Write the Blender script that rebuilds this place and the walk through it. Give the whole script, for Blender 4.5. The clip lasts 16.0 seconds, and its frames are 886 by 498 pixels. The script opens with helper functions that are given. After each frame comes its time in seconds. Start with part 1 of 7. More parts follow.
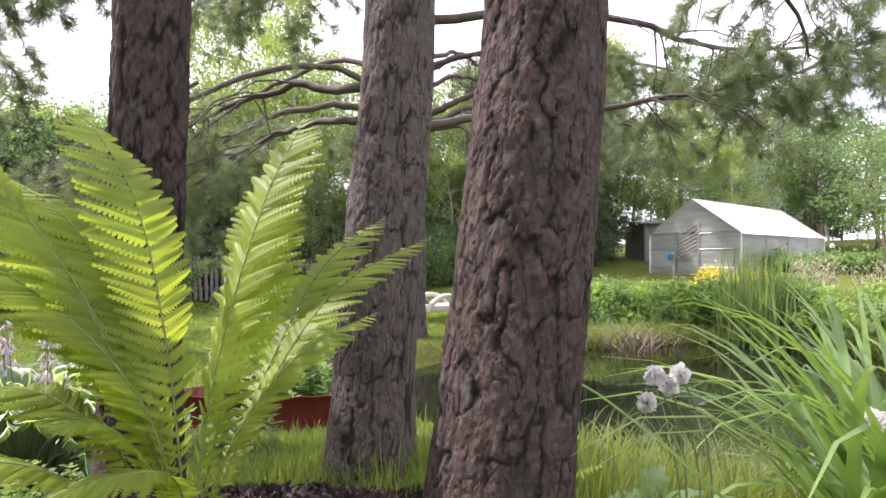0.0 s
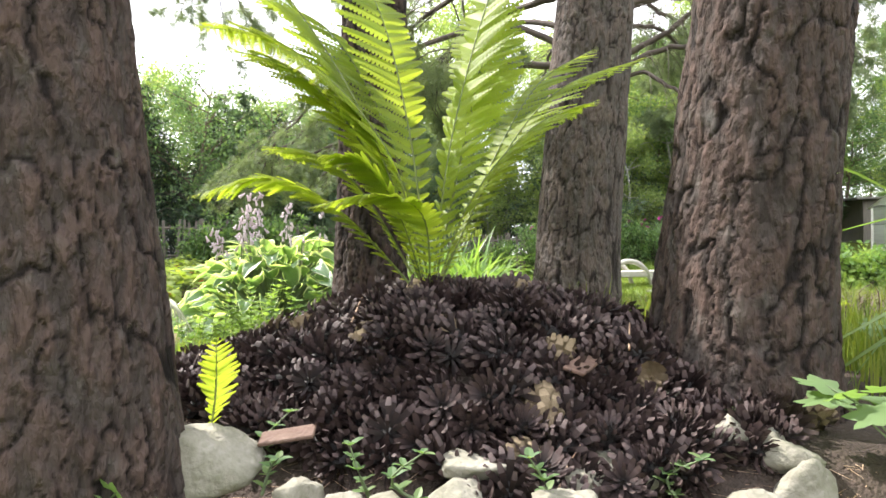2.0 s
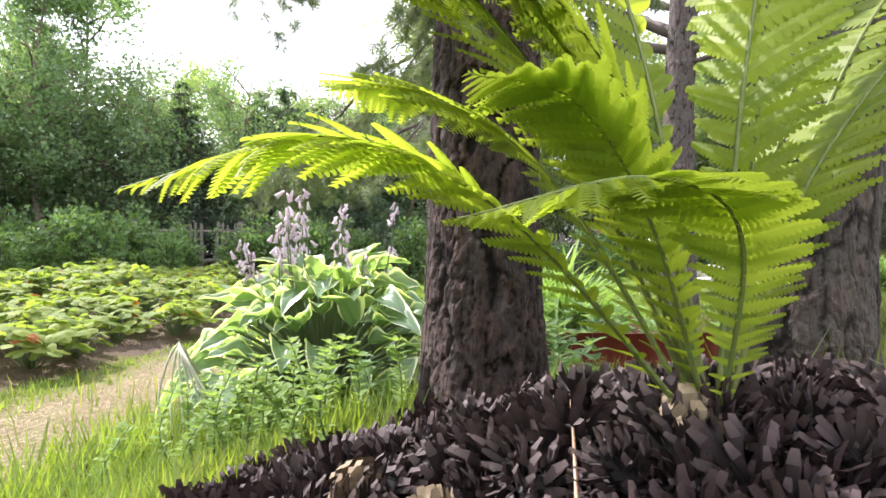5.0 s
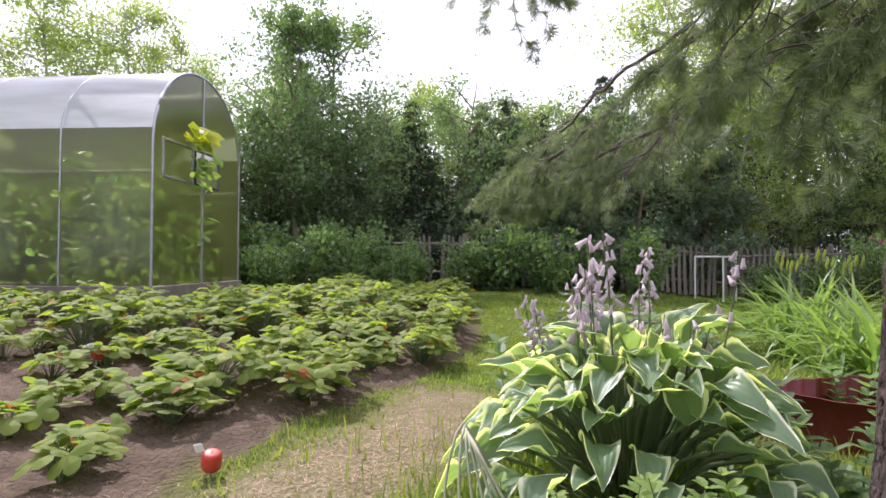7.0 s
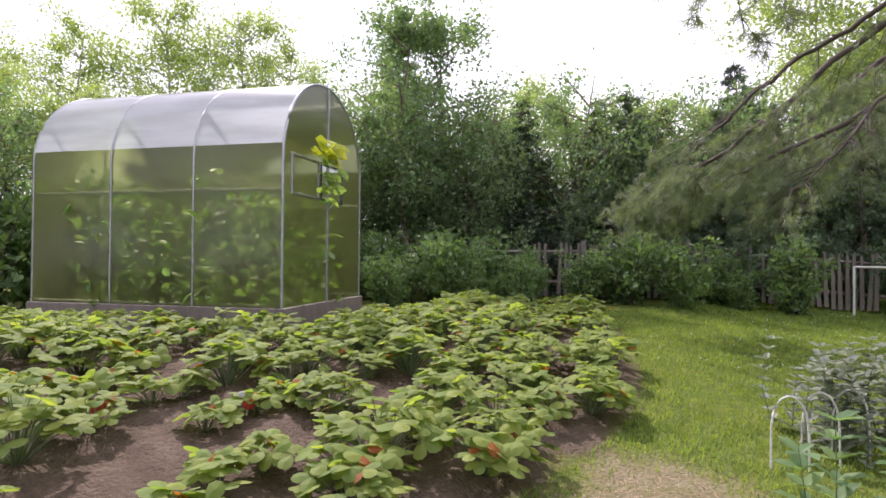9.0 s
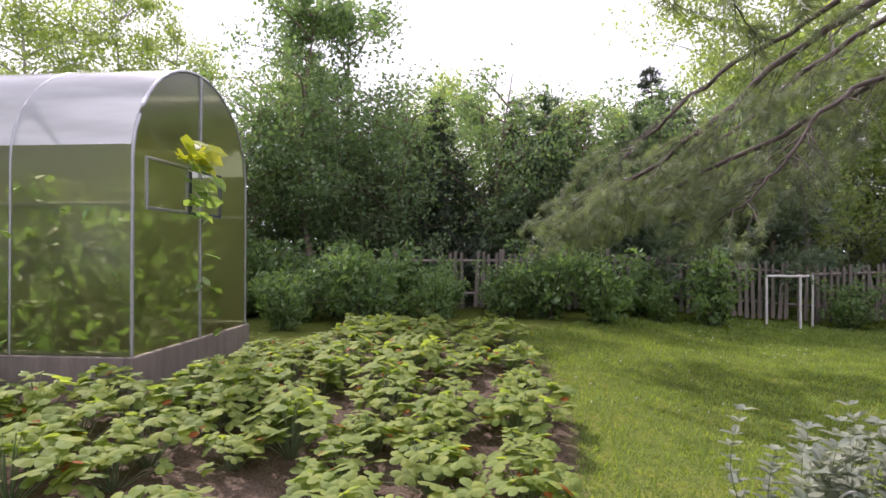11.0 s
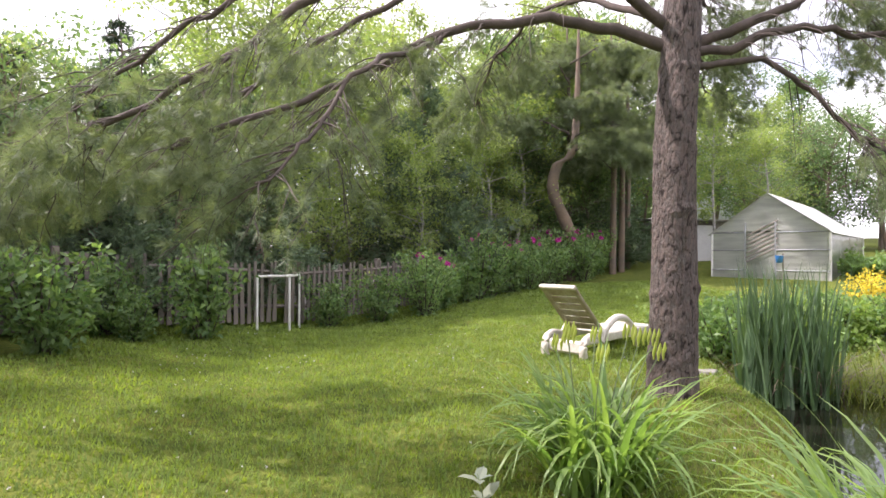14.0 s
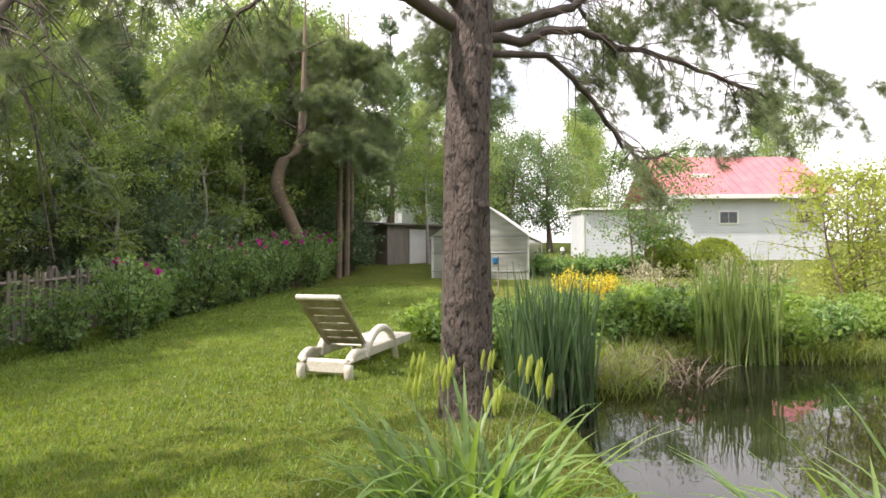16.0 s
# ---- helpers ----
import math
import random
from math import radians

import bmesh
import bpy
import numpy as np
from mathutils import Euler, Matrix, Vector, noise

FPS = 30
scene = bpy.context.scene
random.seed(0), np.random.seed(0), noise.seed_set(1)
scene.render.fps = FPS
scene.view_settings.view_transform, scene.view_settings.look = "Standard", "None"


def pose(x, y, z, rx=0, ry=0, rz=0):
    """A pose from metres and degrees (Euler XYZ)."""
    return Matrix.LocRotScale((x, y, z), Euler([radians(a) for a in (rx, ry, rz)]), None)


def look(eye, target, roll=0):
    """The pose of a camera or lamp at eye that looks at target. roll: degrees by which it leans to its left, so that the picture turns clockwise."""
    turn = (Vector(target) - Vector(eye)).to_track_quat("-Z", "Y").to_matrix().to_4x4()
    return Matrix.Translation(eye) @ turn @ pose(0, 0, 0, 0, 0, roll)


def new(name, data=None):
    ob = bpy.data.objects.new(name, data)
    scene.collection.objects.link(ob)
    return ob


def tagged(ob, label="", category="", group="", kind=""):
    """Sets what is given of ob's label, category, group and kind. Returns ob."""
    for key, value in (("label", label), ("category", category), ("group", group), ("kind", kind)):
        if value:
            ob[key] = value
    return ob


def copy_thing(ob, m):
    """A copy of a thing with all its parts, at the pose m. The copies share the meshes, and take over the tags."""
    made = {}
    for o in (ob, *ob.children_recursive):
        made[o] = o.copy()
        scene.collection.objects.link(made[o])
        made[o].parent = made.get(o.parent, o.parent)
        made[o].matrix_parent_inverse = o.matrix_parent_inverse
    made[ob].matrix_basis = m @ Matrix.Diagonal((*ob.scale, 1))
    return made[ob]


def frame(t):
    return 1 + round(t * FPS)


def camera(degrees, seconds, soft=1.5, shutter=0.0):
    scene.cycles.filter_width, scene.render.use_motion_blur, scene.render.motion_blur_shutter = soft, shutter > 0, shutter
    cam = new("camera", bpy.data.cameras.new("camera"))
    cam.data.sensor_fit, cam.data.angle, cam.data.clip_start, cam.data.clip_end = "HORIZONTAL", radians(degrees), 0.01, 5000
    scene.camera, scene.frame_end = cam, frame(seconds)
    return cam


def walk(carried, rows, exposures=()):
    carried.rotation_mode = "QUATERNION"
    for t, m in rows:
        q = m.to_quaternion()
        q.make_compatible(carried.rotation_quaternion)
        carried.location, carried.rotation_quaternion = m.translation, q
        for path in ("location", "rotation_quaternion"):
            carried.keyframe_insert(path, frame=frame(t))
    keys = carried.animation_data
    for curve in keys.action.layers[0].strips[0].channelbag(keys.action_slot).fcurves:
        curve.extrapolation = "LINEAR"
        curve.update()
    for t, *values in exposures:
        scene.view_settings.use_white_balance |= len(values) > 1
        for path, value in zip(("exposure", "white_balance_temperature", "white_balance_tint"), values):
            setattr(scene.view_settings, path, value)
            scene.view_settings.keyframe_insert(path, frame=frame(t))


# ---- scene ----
EXPOSURES = [(0.0, 0.84, 6000, 27.0), (1.5, 0.98, 6250, 14.0), (2.5, 1.36, 6200, 13.0), (3.2, 1.42, 6200, 13.0), (5.5, 0.98, 5900, 24.0), (6.5, 0.52, 5900, 28.0), (8.0, 0.32, 5950, 28.0), (10.3, 0.28, 6050, 33.0), (11.0, 0.33, 6050, 33.0), (12.0, 0.5, 6200, 34.0), (13.0, 0.74, 6200, 32.0), (14.0, 0.8, 6200, 26.0), (15.0, 0.72, 6350, 21.0), (16.0, 0.5, 6550, 18.0)]
cam = camera(74.55, 16.0, soft=1.6)
# seconds, x, y, z, yaw, pitch, roll
ROWS = [
    (0.0, -0.058, 0.039, 1.283, -0.01, 0.81, -0.01),
    (0.5, -0.121, 0.045, 1.132, 5.52, 0.78, 0.09),
    (1.0, -0.184, 0.027, 0.914, 9.73, 0.85, 0.10),
    (1.5, -0.221, -0.004, 0.721, 13.59, 0.91, 0.19),
    (2.0, -0.229, -0.014, 0.589, 16.46, 0.85, 0.20),
    (2.5, -0.256, -0.013, 0.542, 18.34, 0.78, 0.13),
    (3.0, -0.329, 0.105, 0.564, 19.81, 0.66, 0.14),
    (3.2, -0.379, 0.192, 0.588, 20.02, 0.62, 0.14),
    (5.3, -0.934, 0.944, 0.702, 20.22, 0.98, 0.30),
    (5.5, -1.008, 0.996, 0.716, 21.53, 1.00, 0.23),
    (6.0, -1.222, 1.071, 0.748, 26.85, 1.11, -0.04),
    (6.5, -1.312, 1.085, 0.807, 34.43, 1.26, -0.17),
    (7.0, -1.374, 1.121, 0.876, 40.38, 1.27, -0.27),
    (7.5, -1.429, 1.111, 0.920, 45.37, 1.25, -0.36),
    (8.0, -1.642, 1.079, 0.950, 49.15, 1.11, -0.41),
    (8.2, -1.742, 1.064, 0.977, 49.94, 1.05, -0.41),
    (10.3, -2.807, 1.592, 1.402, 43.64, 0.27, -0.27),
    (10.5, -2.840, 1.686, 1.423, 42.62, 0.23, -0.23),
    (11.0, -2.881, 1.935, 1.467, 40.59, 0.24, -0.12),
    (11.5, -2.895, 2.218, 1.479, 36.60, 0.29, -0.16),
    (12.0, -2.990, 2.540, 1.481, 25.12, 0.41, -0.26),
    (12.5, -3.153, 2.911, 1.488, 16.52, 0.45, -0.32),
    (13.0, -3.314, 3.222, 1.488, 9.09, 0.51, -0.39),
    (13.5, -3.532, 3.532, 1.451, -0.57, 0.54, -0.34),
    (14.0, -3.712, 3.884, 1.406, -8.48, 0.52, -0.11),
    (14.5, -3.821, 4.261, 1.428, -14.34, 0.61, -0.04),
    (15.0, -3.852, 4.659, 1.438, -19.61, 0.67, 0.09),
    (15.5, -3.880, 4.985, 1.426, -27.29, 0.73, 0.22),
    (16.0, -3.903, 5.253, 1.424, -37.09, 0.77, 0.35),
]
walk(cam, [(t, pose(x, y, z, 90 + pitch, roll, yaw)) for t, x, y, z, yaw, pitch, roll in ROWS],
     exposures=EXPOSURES)

# ---------------------------------------------------------------- world and sun
SUN_YAW, SUN_UP = 74.0, 47.0      # degrees left of +y, and above the horizon
SUN_DIR = Vector((-math.sin(radians(SUN_YAW)) * math.cos(radians(SUN_UP)),
                  math.cos(radians(SUN_YAW)) * math.cos(radians(SUN_UP)), math.sin(radians(SUN_UP))))
world = bpy.data.worlds.new("sky")
scene.world = world
world.use_nodes = True
wn, wl = world.node_tree.nodes, world.node_tree.links
wn.clear()
w_out = wn.new("ShaderNodeOutputWorld")
w_bg = wn.new("ShaderNodeBackground")
w_sky = wn.new("ShaderNodeTexSky")
w_sky.sky_type, w_sky.sun_disc = "NISHITA", False
w_sky.sun_elevation, w_sky.sun_rotation = radians(SUN_UP), radians(-SUN_YAW)
w_sky.air_density, w_sky.dust_density = 1.0, 2.0
w_co = wn.new("ShaderNodeTexCoord")
w_map = wn.new("ShaderNodeMapping")
w_map.inputs["Scale"].default_value = (1.0, 1.0, 2.6)
w_noise = wn.new("ShaderNodeTexNoise")
w_noise.inputs["Scale"].default_value, w_noise.inputs["Detail"].default_value = 2.3, 6.0
w_ramp = wn.new("ShaderNodeValToRGB")
w_ramp.color_ramp.elements[0].position, w_ramp.color_ramp.elements[1].position = 0.14, 0.42
w_cloud = wn.new("ShaderNodeMix")
w_cloud.data_type = "RGBA"
w_cloud.inputs["B"].default_value = (8.6, 8.6, 8.6, 1)
wl.new(w_co.outputs["Generated"], w_map.inputs["Vector"])
wl.new(w_map.outputs[0], w_noise.inputs["Vector"])
wl.new(w_noise.outputs[0], w_ramp.inputs[0])
wl.new(w_ramp.outputs[0], w_cloud.inputs["Factor"])
wl.new(w_sky.outputs[0], w_cloud.inputs["A"])
wl.new(w_cloud.outputs["Result"], w_bg.inputs[0])
w_bg.inputs[1].default_value = 0.15
wl.new(w_bg.outputs[0], w_out.inputs[0])

sun = new("sun", bpy.data.lights.new("sun", "SUN"))
sun.data.energy, sun.data.angle, sun.data.color = 5.0, radians(1.2), (1.0, 0.93, 0.82)
sun.matrix_world = look((0, 0, 0), -SUN_DIR)

# ---------------------------------------------------------------- materials
rng = np.random.default_rng(7)


def shader(name):
    m = bpy.data.materials.new(name)
    m.use_nodes = True
    n, l = m.node_tree.nodes, m.node_tree.links
    n.clear()
    out = n.new("ShaderNodeOutputMaterial")
    b = n.new("ShaderNodeBsdfPrincipled")
    l.new(b.outputs[0], out.inputs[0])
    return m, n, l, b, out


def mixer(n, l, fac, a, b, kind="MIX"):
    x = n.new("ShaderNodeMix")
    x.data_type, x.blend_type = "RGBA", kind
    for sock, v in (("Factor", fac), ("A", a), ("B", b)):
        if isinstance(v, tuple):
            x.inputs[sock].default_value = (*v[:3], 1)
        elif isinstance(v, (int, float)):
            x.inputs[sock].default_value = v
        else:
            l.new(v, x.inputs[sock])
    return x.outputs["Result"]


def grain(n, l, scale, detail=4.0, stretch=(1, 1, 1), lo=0.35, hi=0.65):
    co = n.new("ShaderNodeTexCoord")
    mp = n.new("ShaderNodeMapping")
    mp.inputs["Scale"].default_value = stretch
    t = n.new("ShaderNodeTexNoise")
    t.inputs["Scale"].default_value, t.inputs["Detail"].default_value = scale, detail
    r = n.new("ShaderNodeMapRange")
    r.inputs["From Min"].default_value, r.inputs["From Max"].default_value = lo, hi
    l.new(co.outputs["Object"], mp.inputs[0])
    l.new(mp.outputs[0], t.inputs["Vector"])
    l.new(t.outputs[0], r.inputs[0])
    return r.outputs[0]


def bumped(n, l, b, height, strength=0.3, distance=0.01):
    x = n.new("ShaderNodeBump")
    x.inputs["Strength"].default_value, x.inputs["Distance"].default_value = strength, distance
    l.new(height, x.inputs["Height"])
    l.new(x.outputs[0], b.inputs["Normal"])


def surface(name, c1, c2, c3=None, rough=0.8, scale=6.0, fine=60.0, bump=0.25, dist=0.01, metal=0.0, stretch=(1, 1, 1)):
    """Two scales of colour variation and fine relief."""
    m, n, l, b, out = shader(name)
    g1, g2 = grain(n, l, scale, 5, stretch), grain(n, l, fine, 3, stretch, 0.3, 0.7)
    col = mixer(n, l, g1, c1, c2)
    col = mixer(n, l, g2, col, c3 or tuple(v * 0.6 for v in c1))
    fac = n.new("ShaderNodeMath")
    fac.operation = "MULTIPLY"
    l.new(g2, fac.inputs[0])
    fac.inputs[1].default_value = 0.45
    l.new(fac.outputs[0], col.node.inputs["Factor"])
    l.new(col, b.inputs["Base Color"])
    b.inputs["Roughness"].default_value, b.inputs["Metallic"].default_value = rough, metal
    bumped(n, l, b, g2, bump, dist)
    return m


def leaf(name, c1, c2, glow=None, trans=0.45, rough=0.5, attr=None, edge=None, spec=0.35, rare=None):
    """Leaf: random tone for each leaf, light shines through; attr marks a pale margin."""
    m, n, l, b, out = shader(name)
    c1, c2 = ((c[0] * 1.03, c[1], c[2] * (1.6 if c[2] < 0.45 * c[1] else 1.2 if c[2] < 0.64 * c[1] else 1.0)) for c in (c1, c2))
    geo = n.new("ShaderNodeNewGeometry")
    col = mixer(n, l, geo.outputs["Random Per Island"], c1, c2)
    if rare:
        few = n.new("ShaderNodeMath")
        few.operation = "GREATER_THAN"
        l.new(geo.outputs["Random Per Island"], few.inputs[0])
        few.inputs[1].default_value = 0.985
        col = mixer(n, l, few.outputs[0], col, rare)
    g = grain(n, l, 3.0, 3)
    dark = mixer(n, l, 0.0, col, tuple(v * 0.55 for v in c1))
    f = n.new("ShaderNodeMath")
    f.operation = "MULTIPLY"
    l.new(g, f.inputs[0])
    f.inputs[1].default_value = 0.5
    l.new(f.outputs[0], dark.node.inputs["Factor"])
    col = dark
    if attr:
        a = n.new("ShaderNodeAttribute")
        a.attribute_name = attr
        r = n.new("ShaderNodeMapRange")
        r.inputs["From Min"].default_value, r.inputs["From Max"].default_value = 0.79, 0.90
        l.new(a.outputs["Fac"], r.inputs[0])
        col = mixer(n, l, r.outputs[0], col, edge)
    l.new(col, b.inputs["Base Color"])
    b.inputs["Roughness"].default_value = rough
    b.inputs["Specular IOR Level"].default_value = spec
    tr = n.new("ShaderNodeBsdfTranslucent")
    tcol = mixer(n, l, 1.0, col, glow or (1.6, 1.7, 0.7), "MULTIPLY")
    tcol.node.clamp_result = False
    l.new(tcol, tr.inputs[0])
    mx = n.new("ShaderNodeMixShader")
    mx.inputs[0].default_value = trans
    l.new(b.outputs[0], mx.inputs[1])
    l.new(tr.outputs[0], mx.inputs[2])
    l.new(mx.outputs[0], out.inputs[0])
    return m


def bark(name, plate, warm, crack_shade, rough=0.9):
    m, n, l, b, out = shader(name)
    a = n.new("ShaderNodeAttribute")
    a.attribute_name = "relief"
    g1, g2 = grain(n, l, 14.0, 8, (1, 1, 0.5), 0.3, 0.7), grain(n, l, 110.0, 7, (1, 1, 0.3), 0.3, 0.7)
    tn = n.new("ShaderNodeAttribute")
    tn.attribute_name = "tone"
    col = mixer(n, l, tn.outputs["Fac"], plate, warm)
    col = mixer(n, l, g1, tuple(v * 0.62 for v in plate), col)
    col2 = mixer(n, l, g2, col, tuple(v * 0.55 for v in plate))
    f = n.new("ShaderNodeMath")
    f.operation = "MULTIPLY"
    l.new(g2, f.inputs[0])
    f.inputs[1].default_value = 0.6
    l.new(f.outputs[0], col2.node.inputs["Factor"])
    g3 = grain(n, l, 11.0, 5, (1, 1, 1), 0.55, 0.72)
    lich = mixer(n, l, g3, col2, (0.20, 0.205, 0.185))
    f2 = n.new("ShaderNodeMath")
    f2.operation = "MULTIPLY"
    l.new(g3, f2.inputs[0])
    f2.inputs[1].default_value = 0.45
    l.new(f2.outputs[0], lich.node.inputs["Factor"])
    # thin overlapping flakes: fine streaks along the trunk
    g4, g5 = grain(n, l, 48.0, 6, (1, 1, 0.34), 0.40, 0.62), grain(n, l, 30.0, 5, (1, 1, 0.45), 0.42, 0.60)
    lich = mixer(n, l, g4, tuple(v * 0.66 for v in plate), lich)
    tint = n.new("ShaderNodeMath")
    tint.operation = "MULTIPLY"
    tint.inputs[1].default_value = 0.4
    l.new(g5, tint.inputs[0])
    lich = mixer(n, l, tint.outputs[0], lich, tuple(v * 1.25 for v in warm))
    # shade in the furrows is painted in: colour darkens with stored crack depth
    col3 = mixer(n, l, a.outputs["Fac"], crack_shade, lich)
    l.new(col3, b.inputs["Base Color"])
    b.inputs["Roughness"].default_value = rough
    b.inputs["Specular IOR Level"].default_value = 0.2
    add = n.new("ShaderNodeMath")
    add.operation = "MULTIPLY_ADD"
    l.new(g2, add.inputs[0])
    add.inputs[1].default_value = 0.35
    l.new(g4, add.inputs[2])
    step = n.new("ShaderNodeMath")
    step.operation = "ADD"
    l.new(add.outputs[0], step.inputs[0])
    l.new(g5, step.inputs[1])
    bumped(n, l, b, step.outputs[0], 1.0, 0.010)
    return m


MAT = {}
# last colour of each bark is the shade painted into its furrows
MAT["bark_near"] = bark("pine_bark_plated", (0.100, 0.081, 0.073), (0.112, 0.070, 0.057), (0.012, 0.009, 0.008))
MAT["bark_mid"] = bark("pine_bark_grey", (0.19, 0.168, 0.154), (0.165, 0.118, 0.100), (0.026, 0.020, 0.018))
MAT["bark_far"] = surface("bark_far", (0.16, 0.13, 0.105), (0.24, 0.17, 0.12), rough=0.9, scale=3, fine=30)
MAT["twig"] = surface("twig_bark", (0.078, 0.062, 0.052), (0.125, 0.098, 0.082), rough=0.9, scale=8, fine=60)
MAT["birch"] = surface("birch_bark", (0.45, 0.43, 0.40), (0.30, 0.28, 0.25), rough=0.8, scale=3, fine=12, stretch=(1, 1, 4))
MAT["needle"] = leaf("pine_needles", (0.135, 0.190, 0.098), (0.240, 0.285, 0.135), trans=0.3, rough=0.5)
MAT["needle_far"] = leaf("pine_needles_far", (0.090, 0.145, 0.078), (0.165, 0.235, 0.110), trans=0.2, rough=0.55)
MAT["spruce"] = leaf("spruce_needles", (0.045, 0.078, 0.042), (0.080, 0.118, 0.062), trans=0.12, rough=0.6)
MAT["birch_leaf"] = leaf("birch_leaves", (0.215, 0.305, 0.080), (0.370, 0.440, 0.110), trans=0.5)
MAT["alder_leaf"] = leaf("alder_leaves", (0.125, 0.205, 0.070), (0.225, 0.33, 0.105), trans=0.42)
# leaf green darkened so that it carries the shade under the crowns
MAT["shade_leaf"] = leaf("undergrowth_shade_leaves", (0.05, 0.085, 0.036), (0.085, 0.13, 0.05), trans=0.3)
MAT["shrub_leaf"] = leaf("shrub_leaves", (0.14, 0.25, 0.065), (0.25, 0.37, 0.09), trans=0.38)
MAT["rasp_leaf"] = leaf("raspberry_leaves", (0.112, 0.205, 0.058), (0.225, 0.325, 0.085), trans=0.45)
MAT["bright_leaf"] = leaf("lime_shrub_leaves", (0.290, 0.360, 0.052), (0.400, 0.450, 0.066), trans=0.45)
MAT["fern"] = leaf("fern_fronds", (0.235, 0.322, 0.034), (0.325, 0.412, 0.050), glow=(1.9, 1.85, 0.6), trans=0.58, rough=0.5)
MAT["fern_stem"] = surface("fern_stem", (0.16, 0.22, 0.05), (0.22, 0.24, 0.07), rough=0.6, scale=10)
MAT["straw"] = leaf("strawberry_leaves", (0.170, 0.250, 0.042), (0.315, 0.370, 0.055), trans=0.46, rough=0.62, spec=0.14, rare=(0.34, 0.10, 0.03))
MAT["hosta"] = leaf("hosta_leaves", (0.160, 0.265, 0.100), (0.225, 0.325, 0.120), glow=(1.9, 2.0, 0.6), trans=0.42, rough=0.38, attr="edge", edge=(0.80, 0.82, 0.66), spec=0.4)
MAT["straw_green"] = leaf("loosestrife_leaves", (0.20, 0.31, 0.06), (0.30, 0.40, 0.085), trans=0.45, rough=0.6, spec=0.15)
MAT["stem"] = leaf("green_stems", (0.131, 0.199, 0.066), (0.197, 0.246, 0.078), trans=0.2)
MAT["petal_lilac"] = leaf("lilac_petals", (0.70, 0.60, 0.68), (0.80, 0.74, 0.78), glow=(1.0, 1.0, 1.0), trans=0.4)
MAT["petal_white"] = leaf("white_petals", (0.80, 0.80, 0.76), (0.86, 0.86, 0.84), glow=(1.0, 1.0, 1.0), trans=0.35)
MAT["petal_pink"] = leaf("magenta_petals", (0.50, 0.04, 0.30), (0.62, 0.08, 0.40), glow=(1.2, 1.0, 1.1), trans=0.4)
MAT["petal_yellow"] = leaf("yellow_petals", (0.72, 0.60, 0.03), (0.82, 0.72, 0.06), glow=(1.1, 1.1, 1.0), trans=0.4)
MAT["iris"] = leaf("iris_blades", (0.072, 0.135, 0.046), (0.131, 0.210, 0.072), trans=0.35, rough=0.42, spec=0.5)
MAT["reed"] = leaf("reed_blades", (0.165, 0.250, 0.060), (0.280, 0.350, 0.090), trans=0.42, rough=0.45)
MAT["lily"] = leaf("daylily_blades", (0.150, 0.262, 0.052), (0.265, 0.375, 0.075), trans=0.45, rough=0.4, spec=0.5)
MAT["silver"] = leaf("silver_leaves", (0.150, 0.190, 0.120), (0.270, 0.300, 0.210), glow=(1.2, 1.3, 0.9), trans=0.3, rough=0.6)
MAT["plume"] = leaf("cream_plumes", (0.30, 0.33, 0.16), (0.62, 0.58, 0.44), glow=(1.2, 1.15, 0.9), trans=0.35)
MAT["dead_reed"] = leaf("dead_reed_stalks", (0.15, 0.125, 0.075), (0.24, 0.20, 0.12), glow=(1.1, 1.0, 0.8), trans=0.2)
MAT["pale_stalk"] = leaf("pale_withered_stalks", (0.46, 0.50, 0.34), (0.60, 0.62, 0.48), glow=(1.1, 1.1, 0.8), trans=0.25)
MAT["dry"] = leaf("dry_stalks", (0.473, 0.339, 0.223), (0.629, 0.467, 0.339), glow=(1.2, 1.1, 0.8), trans=0.25)
MAT["grass"] = leaf("lawn_blades", (0.150, 0.245, 0.035), (0.240, 0.335, 0.051), glow=(1.7, 1.6, 0.5), trans=0.42)
MAT["grass_tall"] = leaf("tall_grass_blades", (0.134, 0.209, 0.039), (0.268, 0.318, 0.066), glow=(1.8, 1.7, 0.5), trans=0.45)
MAT["vine"] = leaf("cucumber_leaves", (0.263, 0.350, 0.039), (0.446, 0.491, 0.052), glow=(2.0, 1.8, 0.4), trans=0.5)
def cone_material(name, deep, mid, tip):
    """Scales: shade of the gaps painted dark at the core, highlights painted pale at the tips."""
    m, n, l, b, out = shader(name)
    a = n.new("ShaderNodeAttribute")
    a.attribute_name = "tip"
    geo = n.new("ShaderNodeNewGeometry")
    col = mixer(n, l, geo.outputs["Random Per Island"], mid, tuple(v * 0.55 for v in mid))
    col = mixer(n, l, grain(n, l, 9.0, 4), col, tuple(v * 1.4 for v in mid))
    tip_glint = n.new("ShaderNodeMath")
    tip_glint.operation = "POWER"
    tip_glint.inputs[1].default_value = 3.0
    l.new(a.outputs["Fac"], tip_glint.inputs[0])
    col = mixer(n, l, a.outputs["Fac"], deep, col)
    col = mixer(n, l, tip_glint.outputs[0], col, tip)
    l.new(col, b.inputs["Base Color"])
    b.inputs["Roughness"].default_value = 0.62
    bumped(n, l, b, grain(n, l, 160.0, 3), 0.3, 0.002)
    return m


